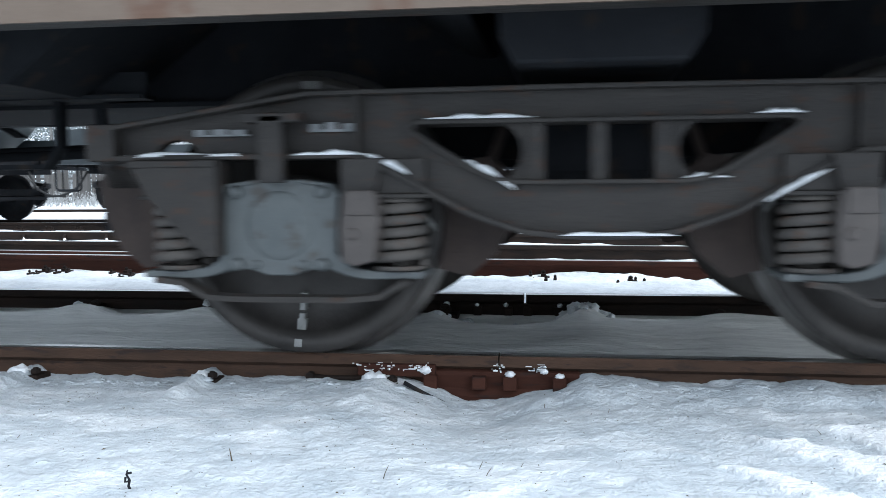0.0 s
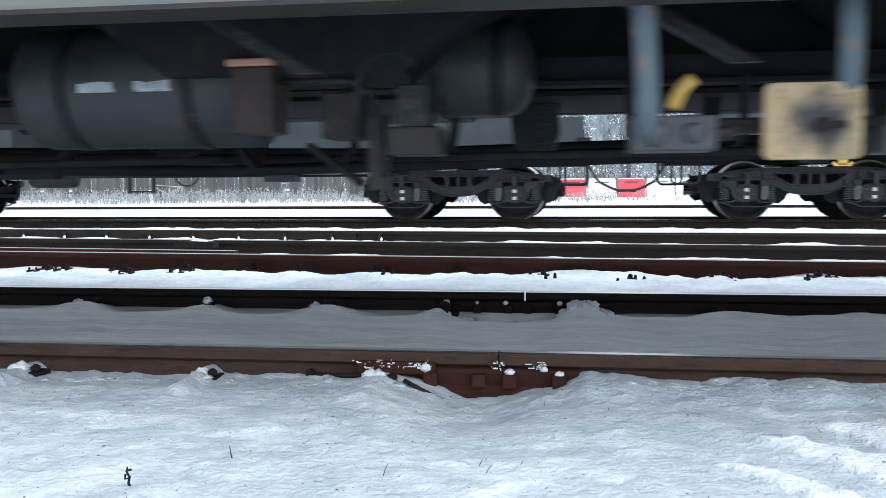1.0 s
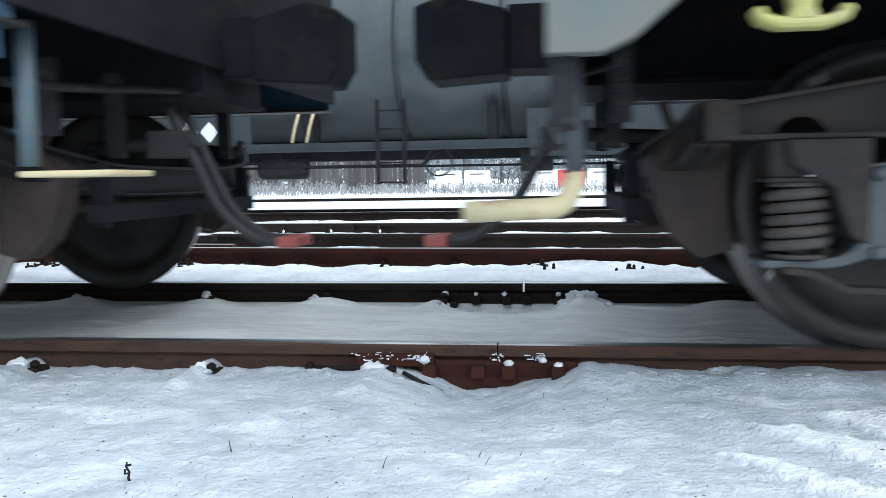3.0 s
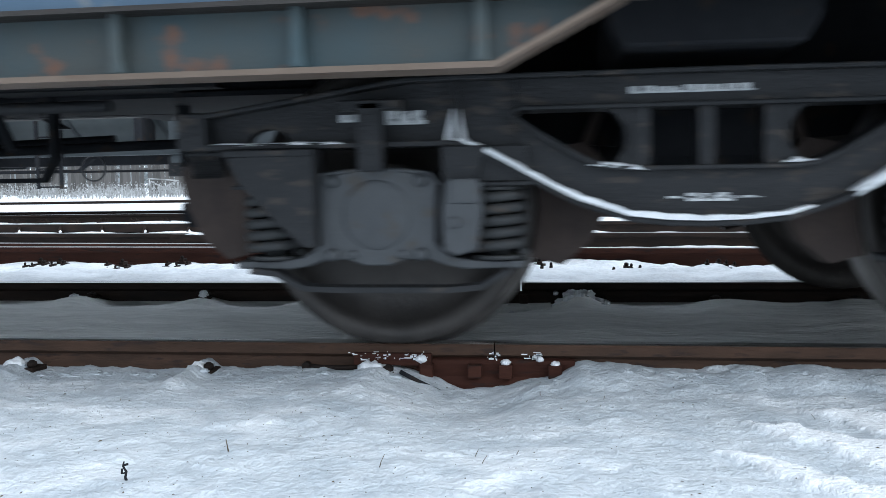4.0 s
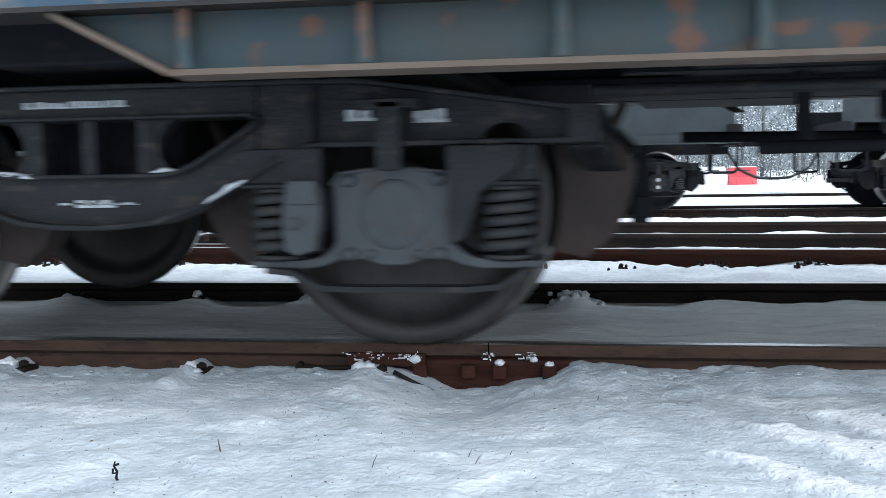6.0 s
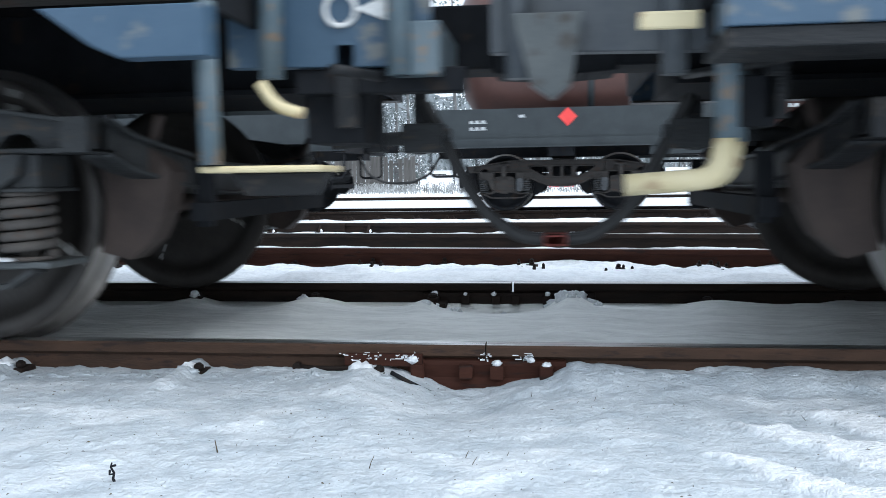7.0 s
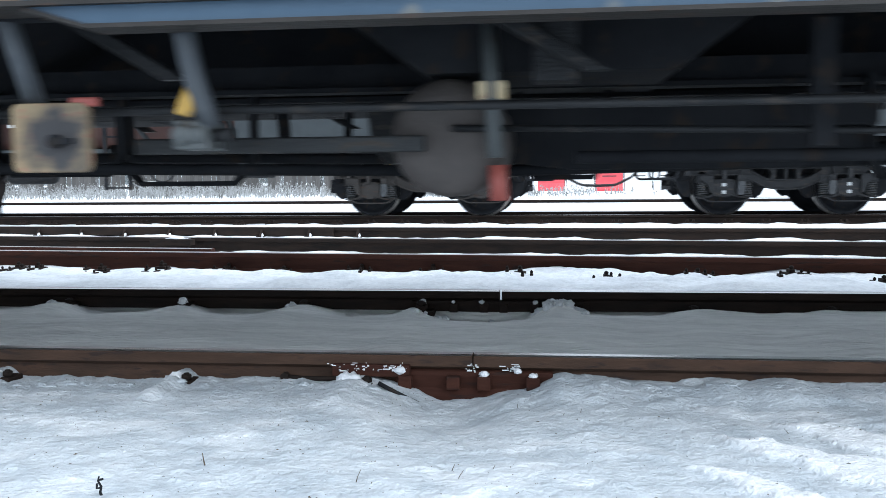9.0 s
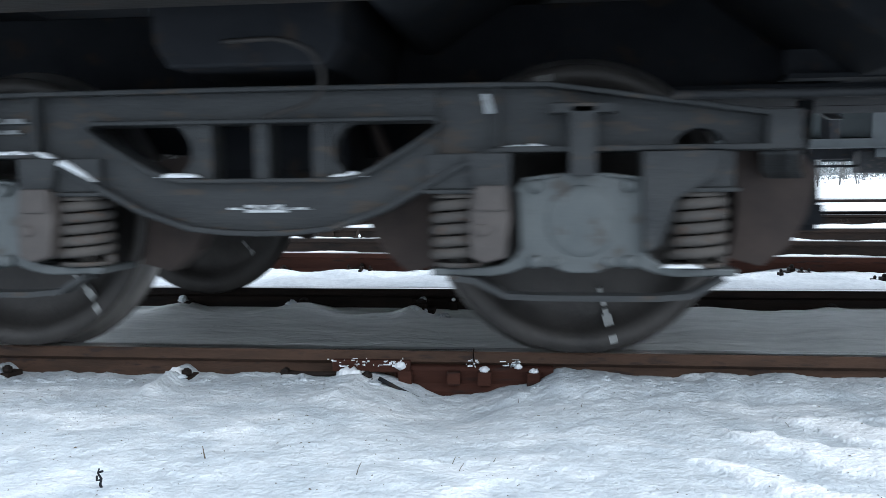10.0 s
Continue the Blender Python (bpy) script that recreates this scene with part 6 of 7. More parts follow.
def snow_lump(x, y, z, r, seed, label="loose lump of snow against the rail", mat=None):
    bm = bmesh.new()
    bmesh.ops.create_icosphere(bm, subdivisions=3, radius=1.0)
    off = Vector((seed * 3.1, seed * 1.7, seed * 0.9))
    for v in bm.verts:
        n = noise.fractal(v.co * 2.6 + off, 0.7, 2.1, 6)
        v.co = Vector((v.co.x * r[0], v.co.y * r[1], v.co.z * r[2])) * (1 + 0.42 * n)
    for f in bm.faces:
        f.smooth = True
    ob = part("snow_lump", bm, mat or SNOW_CLEAN)
    ob.matrix_basis = pose(x, y, z)
    return tagged(ob, label, "snow", "snow lumps")


for _x in (-1.70, -1.10, -0.525):
    fastening(_x, NEAR_RAIL - 0.095, -0.100, RAIL_DARK, big=0.8)
for i, (_x, _s) in enumerate(((-1.755, 0.030), (-1.137, 0.026), (-0.585, 0.034))):
    snow_lump(_x, NEAR_RAIL - 0.10, -0.086, (_s * 1.2, _s, _s * 1.25), i + 1)
for i, _x in enumerate((-2.40, -1.78, -1.17, -0.585, 0.71, 1.33)):
    fastening(_x, BACK_RAIL - 0.095, -0.088 if i < 4 else -0.10, RAIL_DARK, big=1.2)
for i, (_x, _y, _z, _s) in enumerate(((-2.47, 4.13, -0.080, 0.03), (-1.79, 4.15, -0.050, 0.019), (-1.22, 4.13, -0.080, 0.028), (0.06, 4.15, -0.075, 0.045), (0.11, 4.14, -0.065, 0.036), (0.0, 4.12, -0.095, 0.03), (0.17, 4.14, -0.095, 0.03))):
    snow_lump(_x, _y, _z, (_s * 1.2, _s, _s), i + 7)
# crumbs of snow in the hollow at the joint of the far rail, and tufts on its bolts
_r = random.Random(52)
for i in range(22):
    _x, _y = _r.uniform(-0.62, 0.22), _r.uniform(4.04, 4.17)
    _s = _r.uniform(0.007, 0.020)
    _z = float(ground_height(np.array([_x]), np.array([_y]))[0])
    snow_lump(_x, _y, _z + 0.1 * _s, (_s * _r.uniform(0.9, 1.6), _s, _s * _r.uniform(0.7, 1.2)), 120 + i)
for i, (_x, _s) in enumerate(((-0.43, 0.008), (-0.29, 0.010), (-0.03, 0.011), (-0.58, 0.014))):
    snow_lump(_x, BACK_RAIL - 0.062, -0.052, (_s * 1.2, _s, _s), 150 + i, "small tuft of snow on the rail joint")
# crumbled edge of the snow along the near rail
_r = random.Random(77)
for i in range(64):
    _x = _r.uniform(-1.9, 1.05)
    if -0.45 < _x < -0.02:
        continue
    _s = _r.uniform(0.006, 0.014)
    _y = _r.uniform(2.53, 2.585)
    _z = float(ground_height(np.array([_x]), np.array([_y]))[0])
    snow_lump(_x, _y, _z - 0.45 * _s, (_s * _r.uniform(1.2, 2.6), _s, _s * 0.75), 40 + i, mat=SNOW)
# red rail: spread fastenings in pairs
for _x, _y in ((-4.11, 6.35), (-3.92, 6.31), (-3.41, 6.33), (-2.93, 6.36), (-2.44, 6.48), (-1.97, 6.40), (-1.36, 6.38), (-0.81, 6.34), (-0.154, 5.90), (0.415, 5.71), (0.997, 5.70), (1.56, 5.63), (2.1, 5.58)):
    for _d, _e in ((-0.085, -0.02), (0.0, 0.06), (0.08, -0.03), (0.02, -0.09)):
        _z = float(ground_height(np.array([_x + _d]), np.array([_y + _e]))[0])
        fastening(_x + _d, _y + _e, _z + (0.012 if _e == 0.06 else -0.008), RAIL_DARK, big=0.75 if _e == 0.06 else 0.5)


def fish_plate(x, y, side, material, half, label):
    """The bolted plate across a rail joint, its lower edge flared, with square bolt heads."""
    bm = bmesh.new()
    prism_x(bm, [(side * 0.011, -0.046), (side * 0.034, -0.052), (side * 0.036, -0.064), (side * 0.030, -0.104), (side * 0.040, -0.128), (side * 0.066, -0.146), (side * 0.022, -0.146), (side * 0.011, -0.126)], x - half, x + half)
    fp = part("fish_plate", bm, material, bevel=0.003)
    fp.matrix_basis = pose(0, y, 0)
    tagged(fp, label, "rail joint plate")
    for k, dx in enumerate((-0.21, -0.06, 0.035, 0.185)):
        bm = bmesh.new()
        box(bm, x + dx - 0.021, x + dx + 0.021, *sorted((side * 0.028, side * 0.064)), -0.104, -0.062)
        b = part("bolt_head", bm, material, fp, bevel=0.004)
        b.matrix_basis = Matrix.Rotation(0, 4, "Y")
    return fp


fish_plate(JOINT_X, NEAR_RAIL, -1, RAIL_RED, 0.245, "red-brown bolted plate over a rail joint")
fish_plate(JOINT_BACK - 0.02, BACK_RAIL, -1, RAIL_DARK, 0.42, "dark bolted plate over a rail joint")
# bond cable and its lug before the joint, flaking white paint and a bar beside it
_bm = bmesh.new()
tube(_bm, [(-0.79, NEAR_RAIL - 0.045, -0.075), (-0.74, NEAR_RAIL - 0.05, -0.078), (-0.56, NEAR_RAIL - 0.055, -0.074)], 0.008, 8)
tube(_bm, [(-0.80, NEAR_RAIL - 0.030, -0.074), (-0.80, NEAR_RAIL - 0.056, -0.074)], 0.013, 10)
tagged(part("bond_cable", _bm, RAIL_DARK), "rusty bond cable pinned to the rail web", "cable")
_bm = bmesh.new()
box(_bm, -0.645, -0.40, NEAR_RAIL - 0.055, NEAR_RAIL - 0.012, -0.068, -0.030)
tagged(part("clamp_plate", _bm, RAIL_RED, bevel=0.003), "rusty clamp plate bolted to the rail web", "clamp")
_bm = bmesh.new()
tube(_bm, [(-0.485, NEAR_RAIL - 0.12, -0.072), (-0.43, NEAR_RAIL - 0.13, -0.098), (-0.36, NEAR_RAIL - 0.14, -0.128)], 0.007, 8)
tagged(part("wire", _bm, STEEL_BLACK), "dark wire sticking out of the snow", "wire")
_bm = bmesh.new()
_r = random.Random(11)
for _i in range(80):
    _c, _v = _r.choice(((-0.56, 0.05), (-0.49, 0.04), (-0.60, 0.025), (-0.44, 0.012), (-0.20, 0.012), (-0.09, 0.010), (-0.075, 0.004)))
    _x, _z = _r.gauss(_c, _v), _r.choice((-0.031, -0.034, -0.047, -0.044)) + _r.gauss(0, 0.003)
    _w, _h = 0.0008 + 0.011 * _r.random() ** 3, 0.0006 + 0.0028 * _r.random() ** 2
    _y0 = NEAR_RAIL - (0.0565 if -0.645 < _x < -0.40 and _z < -0.03 else 0.0375)
    box(_bm, _x - _w, _x + _w, _y0 - 0.001, _y0 + 0.004, _z - _h, _z + _h)
tagged(part("rime_flecks", _bm, SNOW_CLEAN), "flecks of rime on the rusty rail joint", "rime", kind="stuff")
for i, (_x, _z, _s) in enumerate(((-0.43, -0.046, 0.014), (-0.17, -0.056, 0.011), (-0.02, -0.060, 0.010), (-0.065, -0.044, 0.008))):
    snow_lump(_x, NEAR_RAIL - 0.05, _z, (_s * 1.3, _s, _s), i + 21, "small tuft of snow on the rail joint")

# strengthening plates on the switch rail
for i in range(9):
    _x = -7.09 + 0.612 * i
    _bm = bmesh.new()
    prism_x(_bm, [(-0.070, -0.02), (-0.070, -0.13), (-0.15, -0.13), (-0.10, -0.05)], -0.014, 0.014)
    box(_bm, -0.05, 0.05, -0.14, -0.070, -0.13, -0.105)
    _ob = part("rail_brace", _bm, RAIL_DARK, bevel=0.004)
    _ob.matrix_basis = pose(_x, 10.08 - 0.0875 * _x, 0, 0, 0, -5)
    snow_lump(_x + 0.02, 10.08 - 0.0875 * _x - 0.13, -0.10, (0.013, 0.02, 0.026), 90 + i, "snow caught on a rail brace")
    tagged(_ob, "dark brace bolted to the switch rail", "rail brace", "rail braces")
_bm = bmesh.new()
box(_bm, -8.0, -2.52, -0.075, -0.038, -0.105, -0.004)
_ob = part("switch_blade", _bm, RAIL_DARK, bevel=0.004)
_ob.matrix_basis = pose(0, 10.08, 0, 0, 0, -5)
tagged(_ob, "dark switch blade lying against its rail", "rail", kind="structure")
# crossing nose with snow on it
_bm = bmesh.new()
prism(_bm, [(-0.22, -0.07), (0.22, -0.07), (0.22, -0.012), (-0.22, -0.002)], -0.09, 0.02)
_ob = part("crossing_nose", _bm, RAIL_DARK, bevel=0.004)
_ob.matrix_basis = pose(-3.66, 8.30, 0, 0, 0, -6)
tagged(_ob, "dark crossing nose with snow on it", "rail", kind="structure")
snow_lump(-3.62, 8.27, -0.008, (0.11, 0.03, 0.014), 33)
# far rail: clips in pairs on its near side
_c = math.cos(radians(FAR_TURN))
for i in range(-22, 13):
    for d in (-0.04, 0.05):
        _x = 0.54 * i + d
        fastening(_x, FAR_Y - 1.30 + _x * math.tan(radians(FAR_TURN)), -0.095, RAIL_DARK, FAR_TURN, 0.9)
# thin drifts lying along the rail heads' far sides
def drift(x0, x1, y, turn, h, d, seed, z=-0.02):
    bm = bmesh.new()
    n = int((x1 - x0) / 0.12)
    rnd = random.Random(seed)
    rows = []
    for i in range(n + 1):
        x = x0 + (x1 - x0) * i / n
        k = max(0.0, 0.5 + 0.5 * noise.noise(Vector((x * 0.9, seed * 3.3, 0))) * 1.8) * rnd.uniform(0.7, 1.2)
        rows.append([bm.verts.new(p) for p in ((x, -d, -0.12), (x, -d * 0.6, h * k - 0.06), (x, 0, h * k), (x, d * 1.5, h * k * 0.4 - 0.02), (x, d * 3, -0.14))])
    for a, b in zip(rows, rows[1:]):
        for k in range(4):
            f = bm.faces.new((a[k], b[k], b[k + 1], a[k + 1]))
            f.smooth = True
    ob = part("snow_drift", bm, SNOW_CLEAN)
    ob.matrix_basis = pose(0, y, z, 0, 0, turn)
    return tagged(ob, "thin drift of snow along a rail", "snow", kind="stuff")


drift(-9, 6, 6.335 + 0.16, -5.2, 0.010, 0.09, 1, -0.040)
drift(-9, 6, 8.03 + 0.16, -6.2, 0.010, 0.09, 2, -0.050)
drift(-12, 8, 10.08 + 0.22, -5.0, 0.025, 0.12, 3, -0.045)

# ---- weeds in the snow ----
def stalk(x, y, pts, r, mat=TWIG, label="dry weed stalk standing in the snow"):
    bm = bmesh.new()
    z = float(ground_height(np.array([x]), np.array([y]))[0])
    tube(bm, [(px, 0, pz) for px, pz in pts], r, 6, r_end=r * 0.5)
    ob = part("weed_stalk", bm, mat)
    ob.matrix_basis = pose(x, y, z - 0.006)
    return ob


_t = stalk(-0.880, 1.622, [(0.006, 0), (0.001, 0.012), (0.004, 0.024), (-0.003, 0.036), (0.0, 0.045)], 0.0032, STEEL_BLACK)
tagged(_t, "blackened weed stalk standing in the snow", "weed", "weeds")
_bm = bmesh.new()
tube(_bm, [(0.001, 0, 0.022), (-0.006, 0, 0.020), (-0.005, 0, 0.03)], 0.0025, 6)
tube(_bm, [(0.0, 0, 0.038), (0.008, 0, 0.040)], 0.0025, 6)
part("side_shoot", _bm, STEEL_BLACK, _t)
tagged(stalk(-0.742, 1.822, [(0.004, 0), (0.001, 0.016), (-0.002, 0.034)], 0.0022), "dry weed stalk standing in the snow", "weed", "weeds")
_r = random.Random(5)
for _x, _y, _h in ((0.11, 2.33, 0.012), (0.06, 2.30, 0.008), (-0.19, 1.86, 0.018), (-0.17, 1.80, 0.02), (-0.10, 1.86, 0.01), (-0.379, 1.742, 0.03), (0.62, 2.20, 0.014), (-0.06, 2.42, 0.014), (-0.05, 1.71, 0.006), (-1.2, 2.2, 0.008), (-1.35, 1.95, 0.01)):
    _dx = _r.uniform(-0.015, 0.015)
    tagged(stalk(_x, _y, [(0, 0), (_dx * 0.4, _h * 0.6), (_dx, _h + 0.004)], 0.0012), "thin dry grass stem poking through the snow", "weed", "weeds")


def debris():
    """Specks of bark and ballast on the snow."""
    bm = bmesh.new()
    rnd = random.Random(3)
    n = 760
    px = np.array([rnd.uniform(-1.7, 1.1) for _ in range(n)])
    py = np.array([rnd.uniform(1.5, 2.6) for _ in range(n)])
    pz = ground_height(px, py)
    for x, y, z in zip(px, py, pz):
        if x > -0.3 and rnd.random() < 0.6:
            continue
        s = rnd.uniform(0.0006, 0.0020)
        a = rnd.uniform(0, 6.3)
        dx, dy = math.cos(a) * s * rnd.uniform(1, 3.2), math.sin(a) * s * rnd.uniform(1, 3.2)
        v = [bm.verts.new(p) for p in ((x - dx, y - dy, z), (x + dy * 0.6, y - dx * 0.6, z), (x + dx, y + dy, z), (x, y, z + s * 1.3))]
        for q in ((0, 1, 3), (1, 2, 3), (2, 0, 3)):
            bm.faces.new([v[i] for i in q])
    ob = part("debris", bm, TWIG)
    return tagged(ob, "dark specks of bark and grit on the snow", "debris", kind="stuff")


debris()

# ---- the far side ----
def frosted_grass():
    bm = bmesh.new()
    rnd = random.Random(8)
    for _ in range(3600):
        y = rnd.uniform(27.8, 31.5)
        x = rnd.uniform(-27, 3.5) - 0.1 * (y - 28)
        if x > -5 and rnd.random() < (x + 5) / 9:
            continue
        h = rnd.uniform(0.15, 0.55) * (1.1 if x < -8 else 0.8)
        z = 0.0
        lean = rnd.gauss(0, 0.12) * h
        w = rnd.uniform(0.005, 0.013)
        a, b = bm.verts.new((x - w, y, z)), bm.verts.new((x + w, y, z))
        c, d = bm.verts.new((x + lean * 0.5 + w, y, z + h * 0.6)), bm.verts.new((x + lean * 0.5 - w, y, z + h * 0.6))
        bm.faces.new((a, b, c, d))
        e = bm.verts.new((x + lean, y, z + h))
        bm.faces.new((d, c, e))
        for k in range(rnd.randint(1, 4)):
            t = rnd.uniform(0.45, 1.0)
            s = rnd.uniform(0.012, 0.035)
            ox, oz = x + lean * t + rnd.uniform(-0.07, 0.07), z + h * t
            bm.faces.new([bm.verts.new(p) for p in ((ox - s, y - 0.01, oz), (ox, y - 0.012, oz - s * 0.8), (ox + s, y - 0.01, oz), (ox, y - 0.008, oz + s))])
    me = bpy.data.meshes.new("frosted_grass")
    bm.to_mesh(me)
    bm.free()
    me.materials.append(FROST)
    return tagged(new("frosted_grass", me), "tall dry grass white with hoarfrost", "grass", kind="stuff")


frosted_grass()


def plank_fence():
    f = thing("plank_fence", "weathered grey plank fence behind the frosted grass", "fence", pose(0, 33, 0))
    rnd = random.Random(2)
    meshes = []
    for k in range(5):
        bm = bmesh.new()
        box(bm, -0.075 - 0.004 * k, 0.075, -0.012, 0.012, 0, 1.3 + 0.05 * k)
        meshes.append(mesh_of("plank", bm, WOOD_GREY))
    x = -27.0
    while x < -5.2:
        if rnd.random() > 0.13:
            part("plank", meshes[rnd.randrange(5)], None, f, at=pose(x, rnd.uniform(-0.02, 0.02), -0.05, 0, rnd.gauss(0, 0.8), 0))
        x += rnd.choice((0.165, 0.17, 0.19))
    for z in (0.35, 1.05):
        bm = bmesh.new()
        box(bm, -27, -5.2, 0.03, 0.08, z, z + 0.09)
        part("fence_rail", bm, WOOD_GREY, f)
    return f


plank_fence()
# a small wooden trestle before the fence
_t = thing("trestle", "frosted wooden trestle before the fence", "trestle", pose(-14.6, 30.6, 0))
for _a, _b in (((-0.55, 0.0), (-0.55, 0.72)), ((0.55, 0.0), (0.55, 0.62)), ((-0.6, 0.70), (0.6, 0.60)), ((-0.5, 0.1), (0.5, 0.6)), ((-0.5, 0.6), (0.5, 0.1))):
    _bm = bmesh.new()
    tube(_bm, [(_a[0], 0, _a[1]), (_b[0], 0, _b[1])], 0.028, 6)
    part("bar", _bm, FROST, _t)


def barrier(x, y, z, mat, label):
    """A water-filled road barrier, wider at its foot, with slots and fork openings."""
    b = thing("road_barrier", label, "barrier", pose(x, y, z, 0, 0, random.Random(int(x * 10)).uniform(-3, 3)), "road barriers")
    bm = bmesh.new()
    prism_x(bm, [(-0.24, 0.0), (0.24, 0.0), (0.24, 0.14), (0.12, 0.42), (0.10, 0.80), (-0.10, 0.80), (-0.12, 0.42), (-0.24, 0.14)], -0.54, 0.54)
    part("body", bm, mat, b, bevel=0.03)
    for k in range(5):
        bm = bmesh.new()
        c = -0.40 + 0.2 * k
        prism_x(bm, [(-0.255, 0.0), (-0.25, 0.16), (-0.15, 0.36), (-0.10, 0.36), (-0.10, 0.0)], c - 0.05, c + 0.05)
        part("buttress", bm, mat, b, bevel=0.01)
    # black bar proud of the face, painted for the shade inside a slot
    bm = bmesh.new()
    box(bm, -0.28, 0.28, -0.112, -0.10, 0.66, 0.70)
    part("slot", bm, SLOT_BLACK, b)
    bm = bmesh.new()
    box(bm, -0.52, 0.52, -0.10, 0.10, 0.80, 0.84)
    part("snow_cap", bm, SNOW_CLEAN, b, "cap of snow", bevel=0.03)


for _x, _m in ((-4.75, "w"), (-3.57, "w"), (-2.4, "r"), (-0.80, "w"), (0.26, "r"), (1.44, "w"), (2.60, "r"), (3.76, "w"), (4.92, "w"), (6.10, "w"), (7.3, "r")):
    if _x > -1.5 or _m == "w":
        barrier(_x, 36.0 + 0.02 * _x, 0.03, BARRIER_RED if _m == "r" else BARRIER_WHITE, "red plastic road barrier capped with snow" if _m == "r" else "white plastic road barrier capped with snow")


def pine(x, y, height, seed, low=1.0):
    t = thing("pine_tree", "snow-dusted pine tree at the edge of the woods", "tree", pose(x, y, 0.1), "trees of the far woods")
    rnd = random.Random(seed)
    bm = bmesh.new()
    lean = rnd.uniform(-0.3, 0.3)
    tube(bm, [(0, 0, -0.3), (lean * 0.3, 0, height * 0.35), (lean, 0, height)], 0.16, 8, r_end=0.04)
    for k in range(14):
        z = low + (height - low) * k / 14
        a = rnd.uniform(0, 6.28)
        r = rnd.uniform(0.7, 1.8) * (1 - 0.5 * k / 14)
        tube(bm, [(lean * z / height, 0, z), (lean * z / height + r * math.cos(a), r * math.sin(a), z - 0.1 + 0.25 * r)], 0.03, 5, r_end=0.012)
    part("trunk", bm, BARK, t)
    bm = bmesh.new()
    for k in range(70):
        z = rnd.uniform(low, height)
        rr = (2.0 * (1 - 0.6 * (z - low) / (height - low)))
        a, d = rnd.uniform(0, 6.28), rr * rnd.uniform(0.3, 1.0)
        cx, cy = lean * z / height + d * math.cos(a), d * math.sin(a)
        for _ in range(26):
            p = Vector((cx + rnd.gauss(0, 0.28), cy + rnd.gauss(0, 0.28), z + rnd.gauss(0, 0.13)))
            s = rnd.uniform(0.04, 0.11)
            u = Vector((rnd.gauss(0, 1), rnd.gauss(0, 1), rnd.gauss(0, 0.5))).normalized() * s
            v = u.cross(Vector((rnd.gauss(0, 1), rnd.gauss(0, 1), rnd.gauss(0, 1)))).normalized() * s * 0.45
            f = bm.faces.new([bm.verts.new(q) for q in (p - u, p + v, p + u, p - v)])
            f.material_index = 1 if rnd.random() < 0.42 else 0
    me = bpy.data.meshes.new("crown")
    bm.to_mesh(me)
    bm.free()
    me.materials.append(NEEDLES)
    me.materials.append(SNOW_CLEAN)
    part("crown", me, None, t)
    return t


_r = random.Random(19)
_first = [pine(-30, 48, 9.0, 1, 0.8), pine(-24, 50, 8.0, 2, 0.5), pine(-18, 47, 10.0, 3, 1.6)]
for i in range(46):
    _src = _first[i % 3]
    _x = -46 + i * 1.75 + _r.uniform(-0.8, 0.8)
    copy_thing(_src, pose(_x, _r.uniform(46, 62) + (4 if _x > 8 else 0), 0.15, 0, 0, _r.uniform(0, 360)))


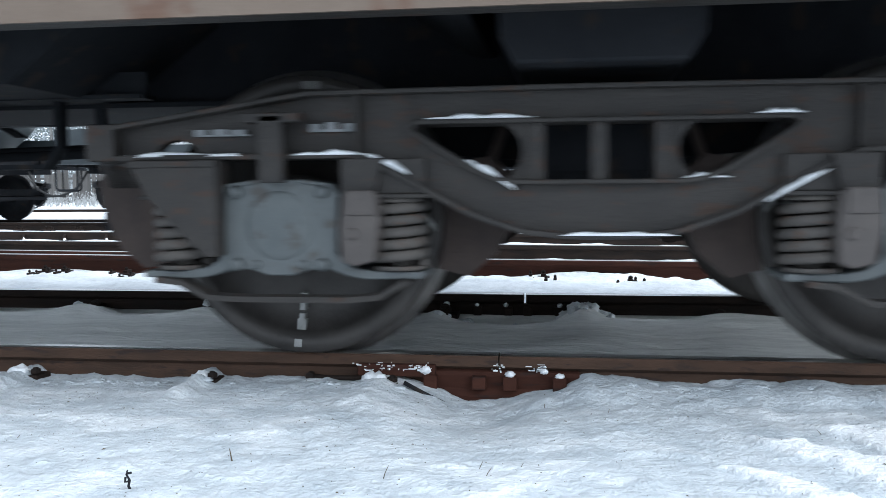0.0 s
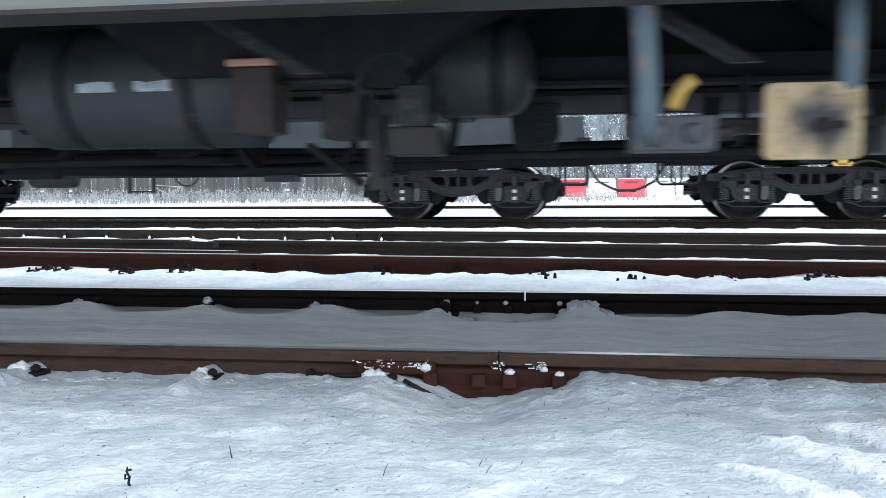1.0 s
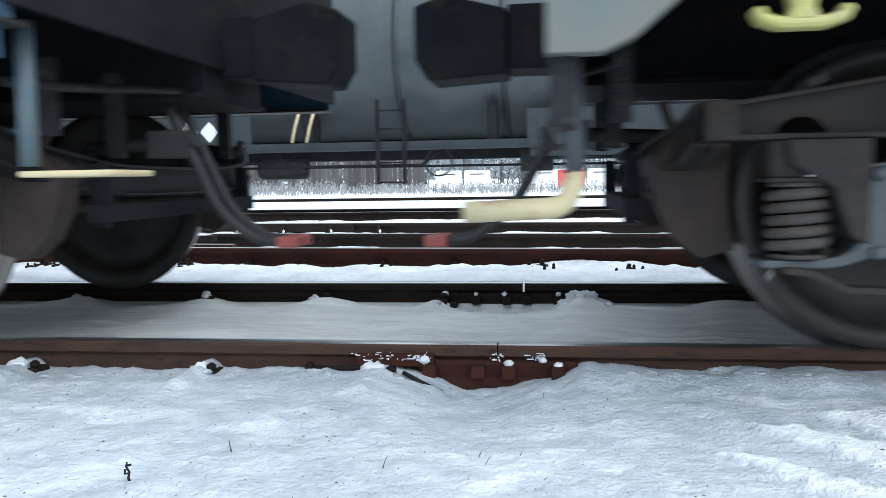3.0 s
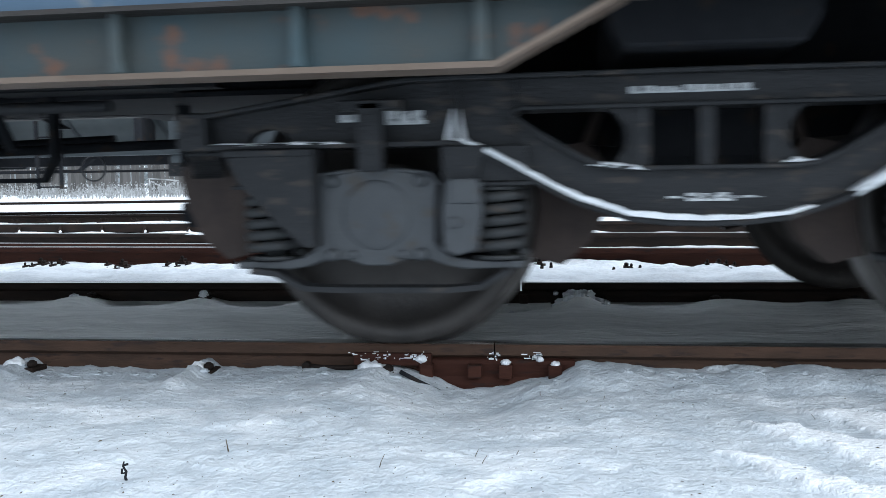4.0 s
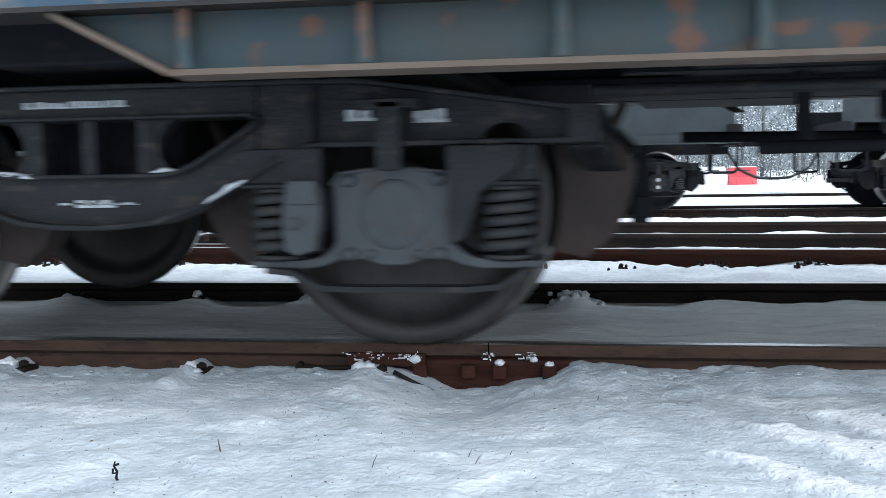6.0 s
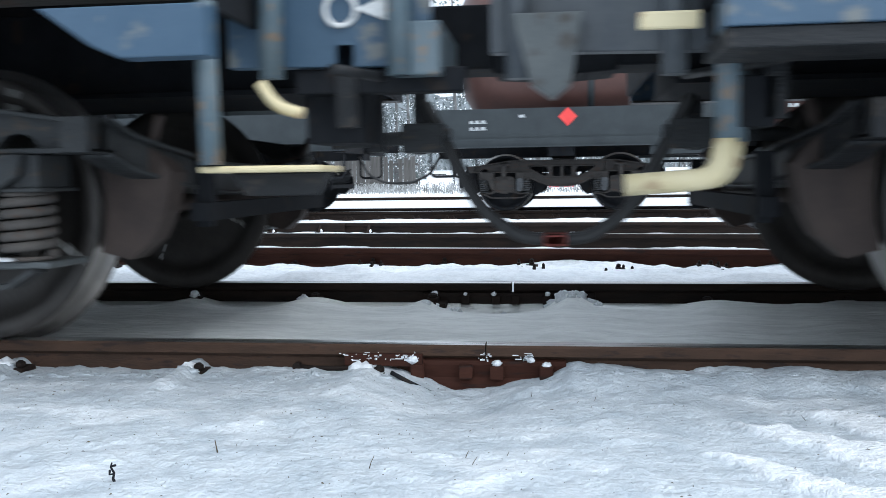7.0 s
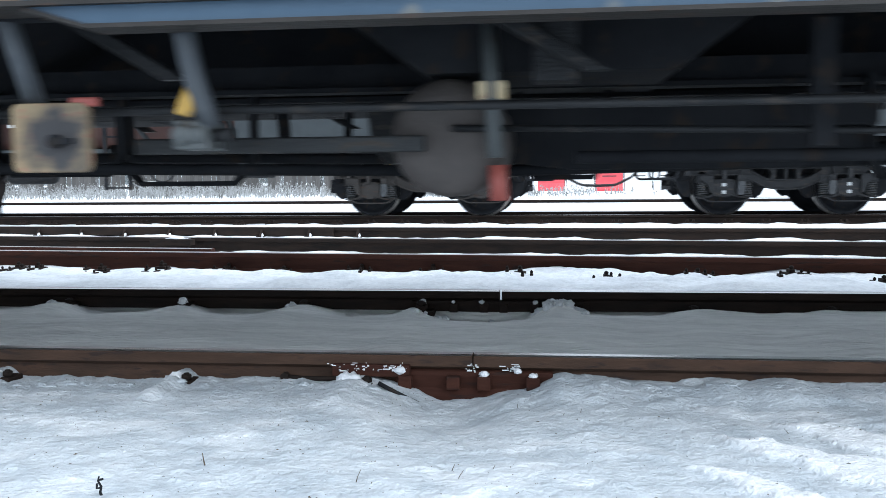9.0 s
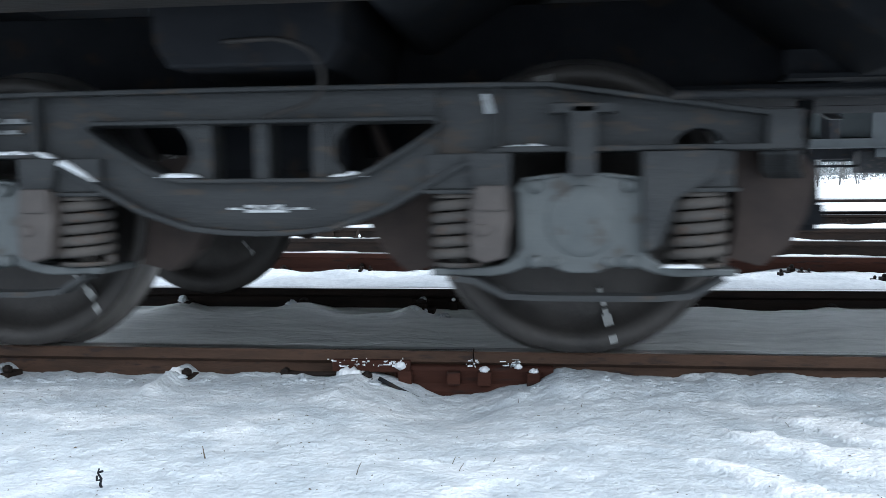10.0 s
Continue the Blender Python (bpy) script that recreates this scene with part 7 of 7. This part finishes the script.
def undergrowth():
    """Frosted bushes and saplings along the edge of the woods."""
    bm = bmesh.new()
    rnd = random.Random(23)
    for _ in range(330):
        x, y = rnd.uniform(-46, 40), rnd.uniform(40, 58)
        h = rnd.uniform(0.6, 2.6)
        for k in range(3):
            dx = rnd.gauss(0, 0.25)
            w = rnd.uniform(0.012, 0.03)
            bm.faces.new([bm.verts.new(p) for p in ((x - w, y, 0.1), (x + w, y, 0.1), (x + dx + w * 0.4, y, h), (x + dx - w * 0.4, y, h))]).material_index = 0
        for k in range(46):
            px, pz = x + rnd.gauss(0, 0.45), 0.2 + h * rnd.random() ** 0.8
            s = rnd.uniform(0.03, 0.09)
            a = rnd.uniform(0, 6.28)
            bm.faces.new([bm.verts.new(p) for p in ((px - s * math.cos(a), y + rnd.uniform(-0.3, 0.3), pz - s * math.sin(a)), (px + 0.4 * s * math.sin(a), y, pz - 0.4 * s * math.cos(a)), (px + s * math.cos(a), y, pz + s * math.sin(a)), (px - 0.4 * s * math.sin(a), y, pz + 0.4 * s * math.cos(a)))]).material_index = rnd.choice((0, 1, 1, 2))
    me = bpy.data.meshes.new("undergrowth")
    bm.to_mesh(me)
    bm.free()
    for m in (BARK, FROST, NEEDLES):
        me.materials.append(m)
    return tagged(new("undergrowth", me), "frosted bushes at the edge of the woods", "bushes", kind="stuff")


undergrowth()
# the woods beyond, as a plain dark edge
_bm = bmesh.new()
_r = random.Random(31)
_top = [_bm.verts.new((-260 + 4 * i, 95, 9 + _r.uniform(-2, 2))) for i in range(131)]
_low = [_bm.verts.new((-260 + 4 * i, 95, -0.5)) for i in range(131)]
for i in range(130):
    _bm.faces.new((_low[i], _low[i + 1], _top[i + 1], _top[i]))
FAR_WOODS = painted("far_woods", (0.09, 0.105, 0.108), (0.26, 0.285, 0.30), 0.9, 1.0, 0, 0.0, 4, (0.06, 0.07, 0.07), stretch=(1.6, 1, 0.6))
tagged(part("backdrop", _bm, FAR_WOODS), "hazy frosted woods in the distance", "woods", kind="structure")


# ---- motions ----
def near_run(t):
    # the train gathers a little speed on its way
    return 3.514 * t + 0.0053 * t * t


def far_run(t):
    return -5.75 * t - (0.05 * (t - 5) ** 2 if t > 5 else 0.0)


def motions():
    times = [0.5 * i for i in range(21)]
    for w, u in NEAR_WAGONS:
        walk(w, [(t, pose(u + near_run(t), TRACK_Y, 0)) for t in times])
    c, s = math.cos(radians(FAR_TURN)), math.sin(radians(FAR_TURN))
    for w, u in FAR_WAGONS:
        walk(w, [(t, pose((u + far_run(t)) * c, FAR_Y + (u + far_run(t)) * s, 0, 0, 0, FAR_TURN)) for t in times])
    ticks = [i / 10 for i in range(101)]
    for w, a, speed, phase in KEYED:
        run = near_run if speed == "near" else far_run
        walk(w, [(t, pose(a, 0, WHEEL_R, 0, math.degrees(run(t) / WHEEL_R) + phase, 0)) for t in ticks])


motions()
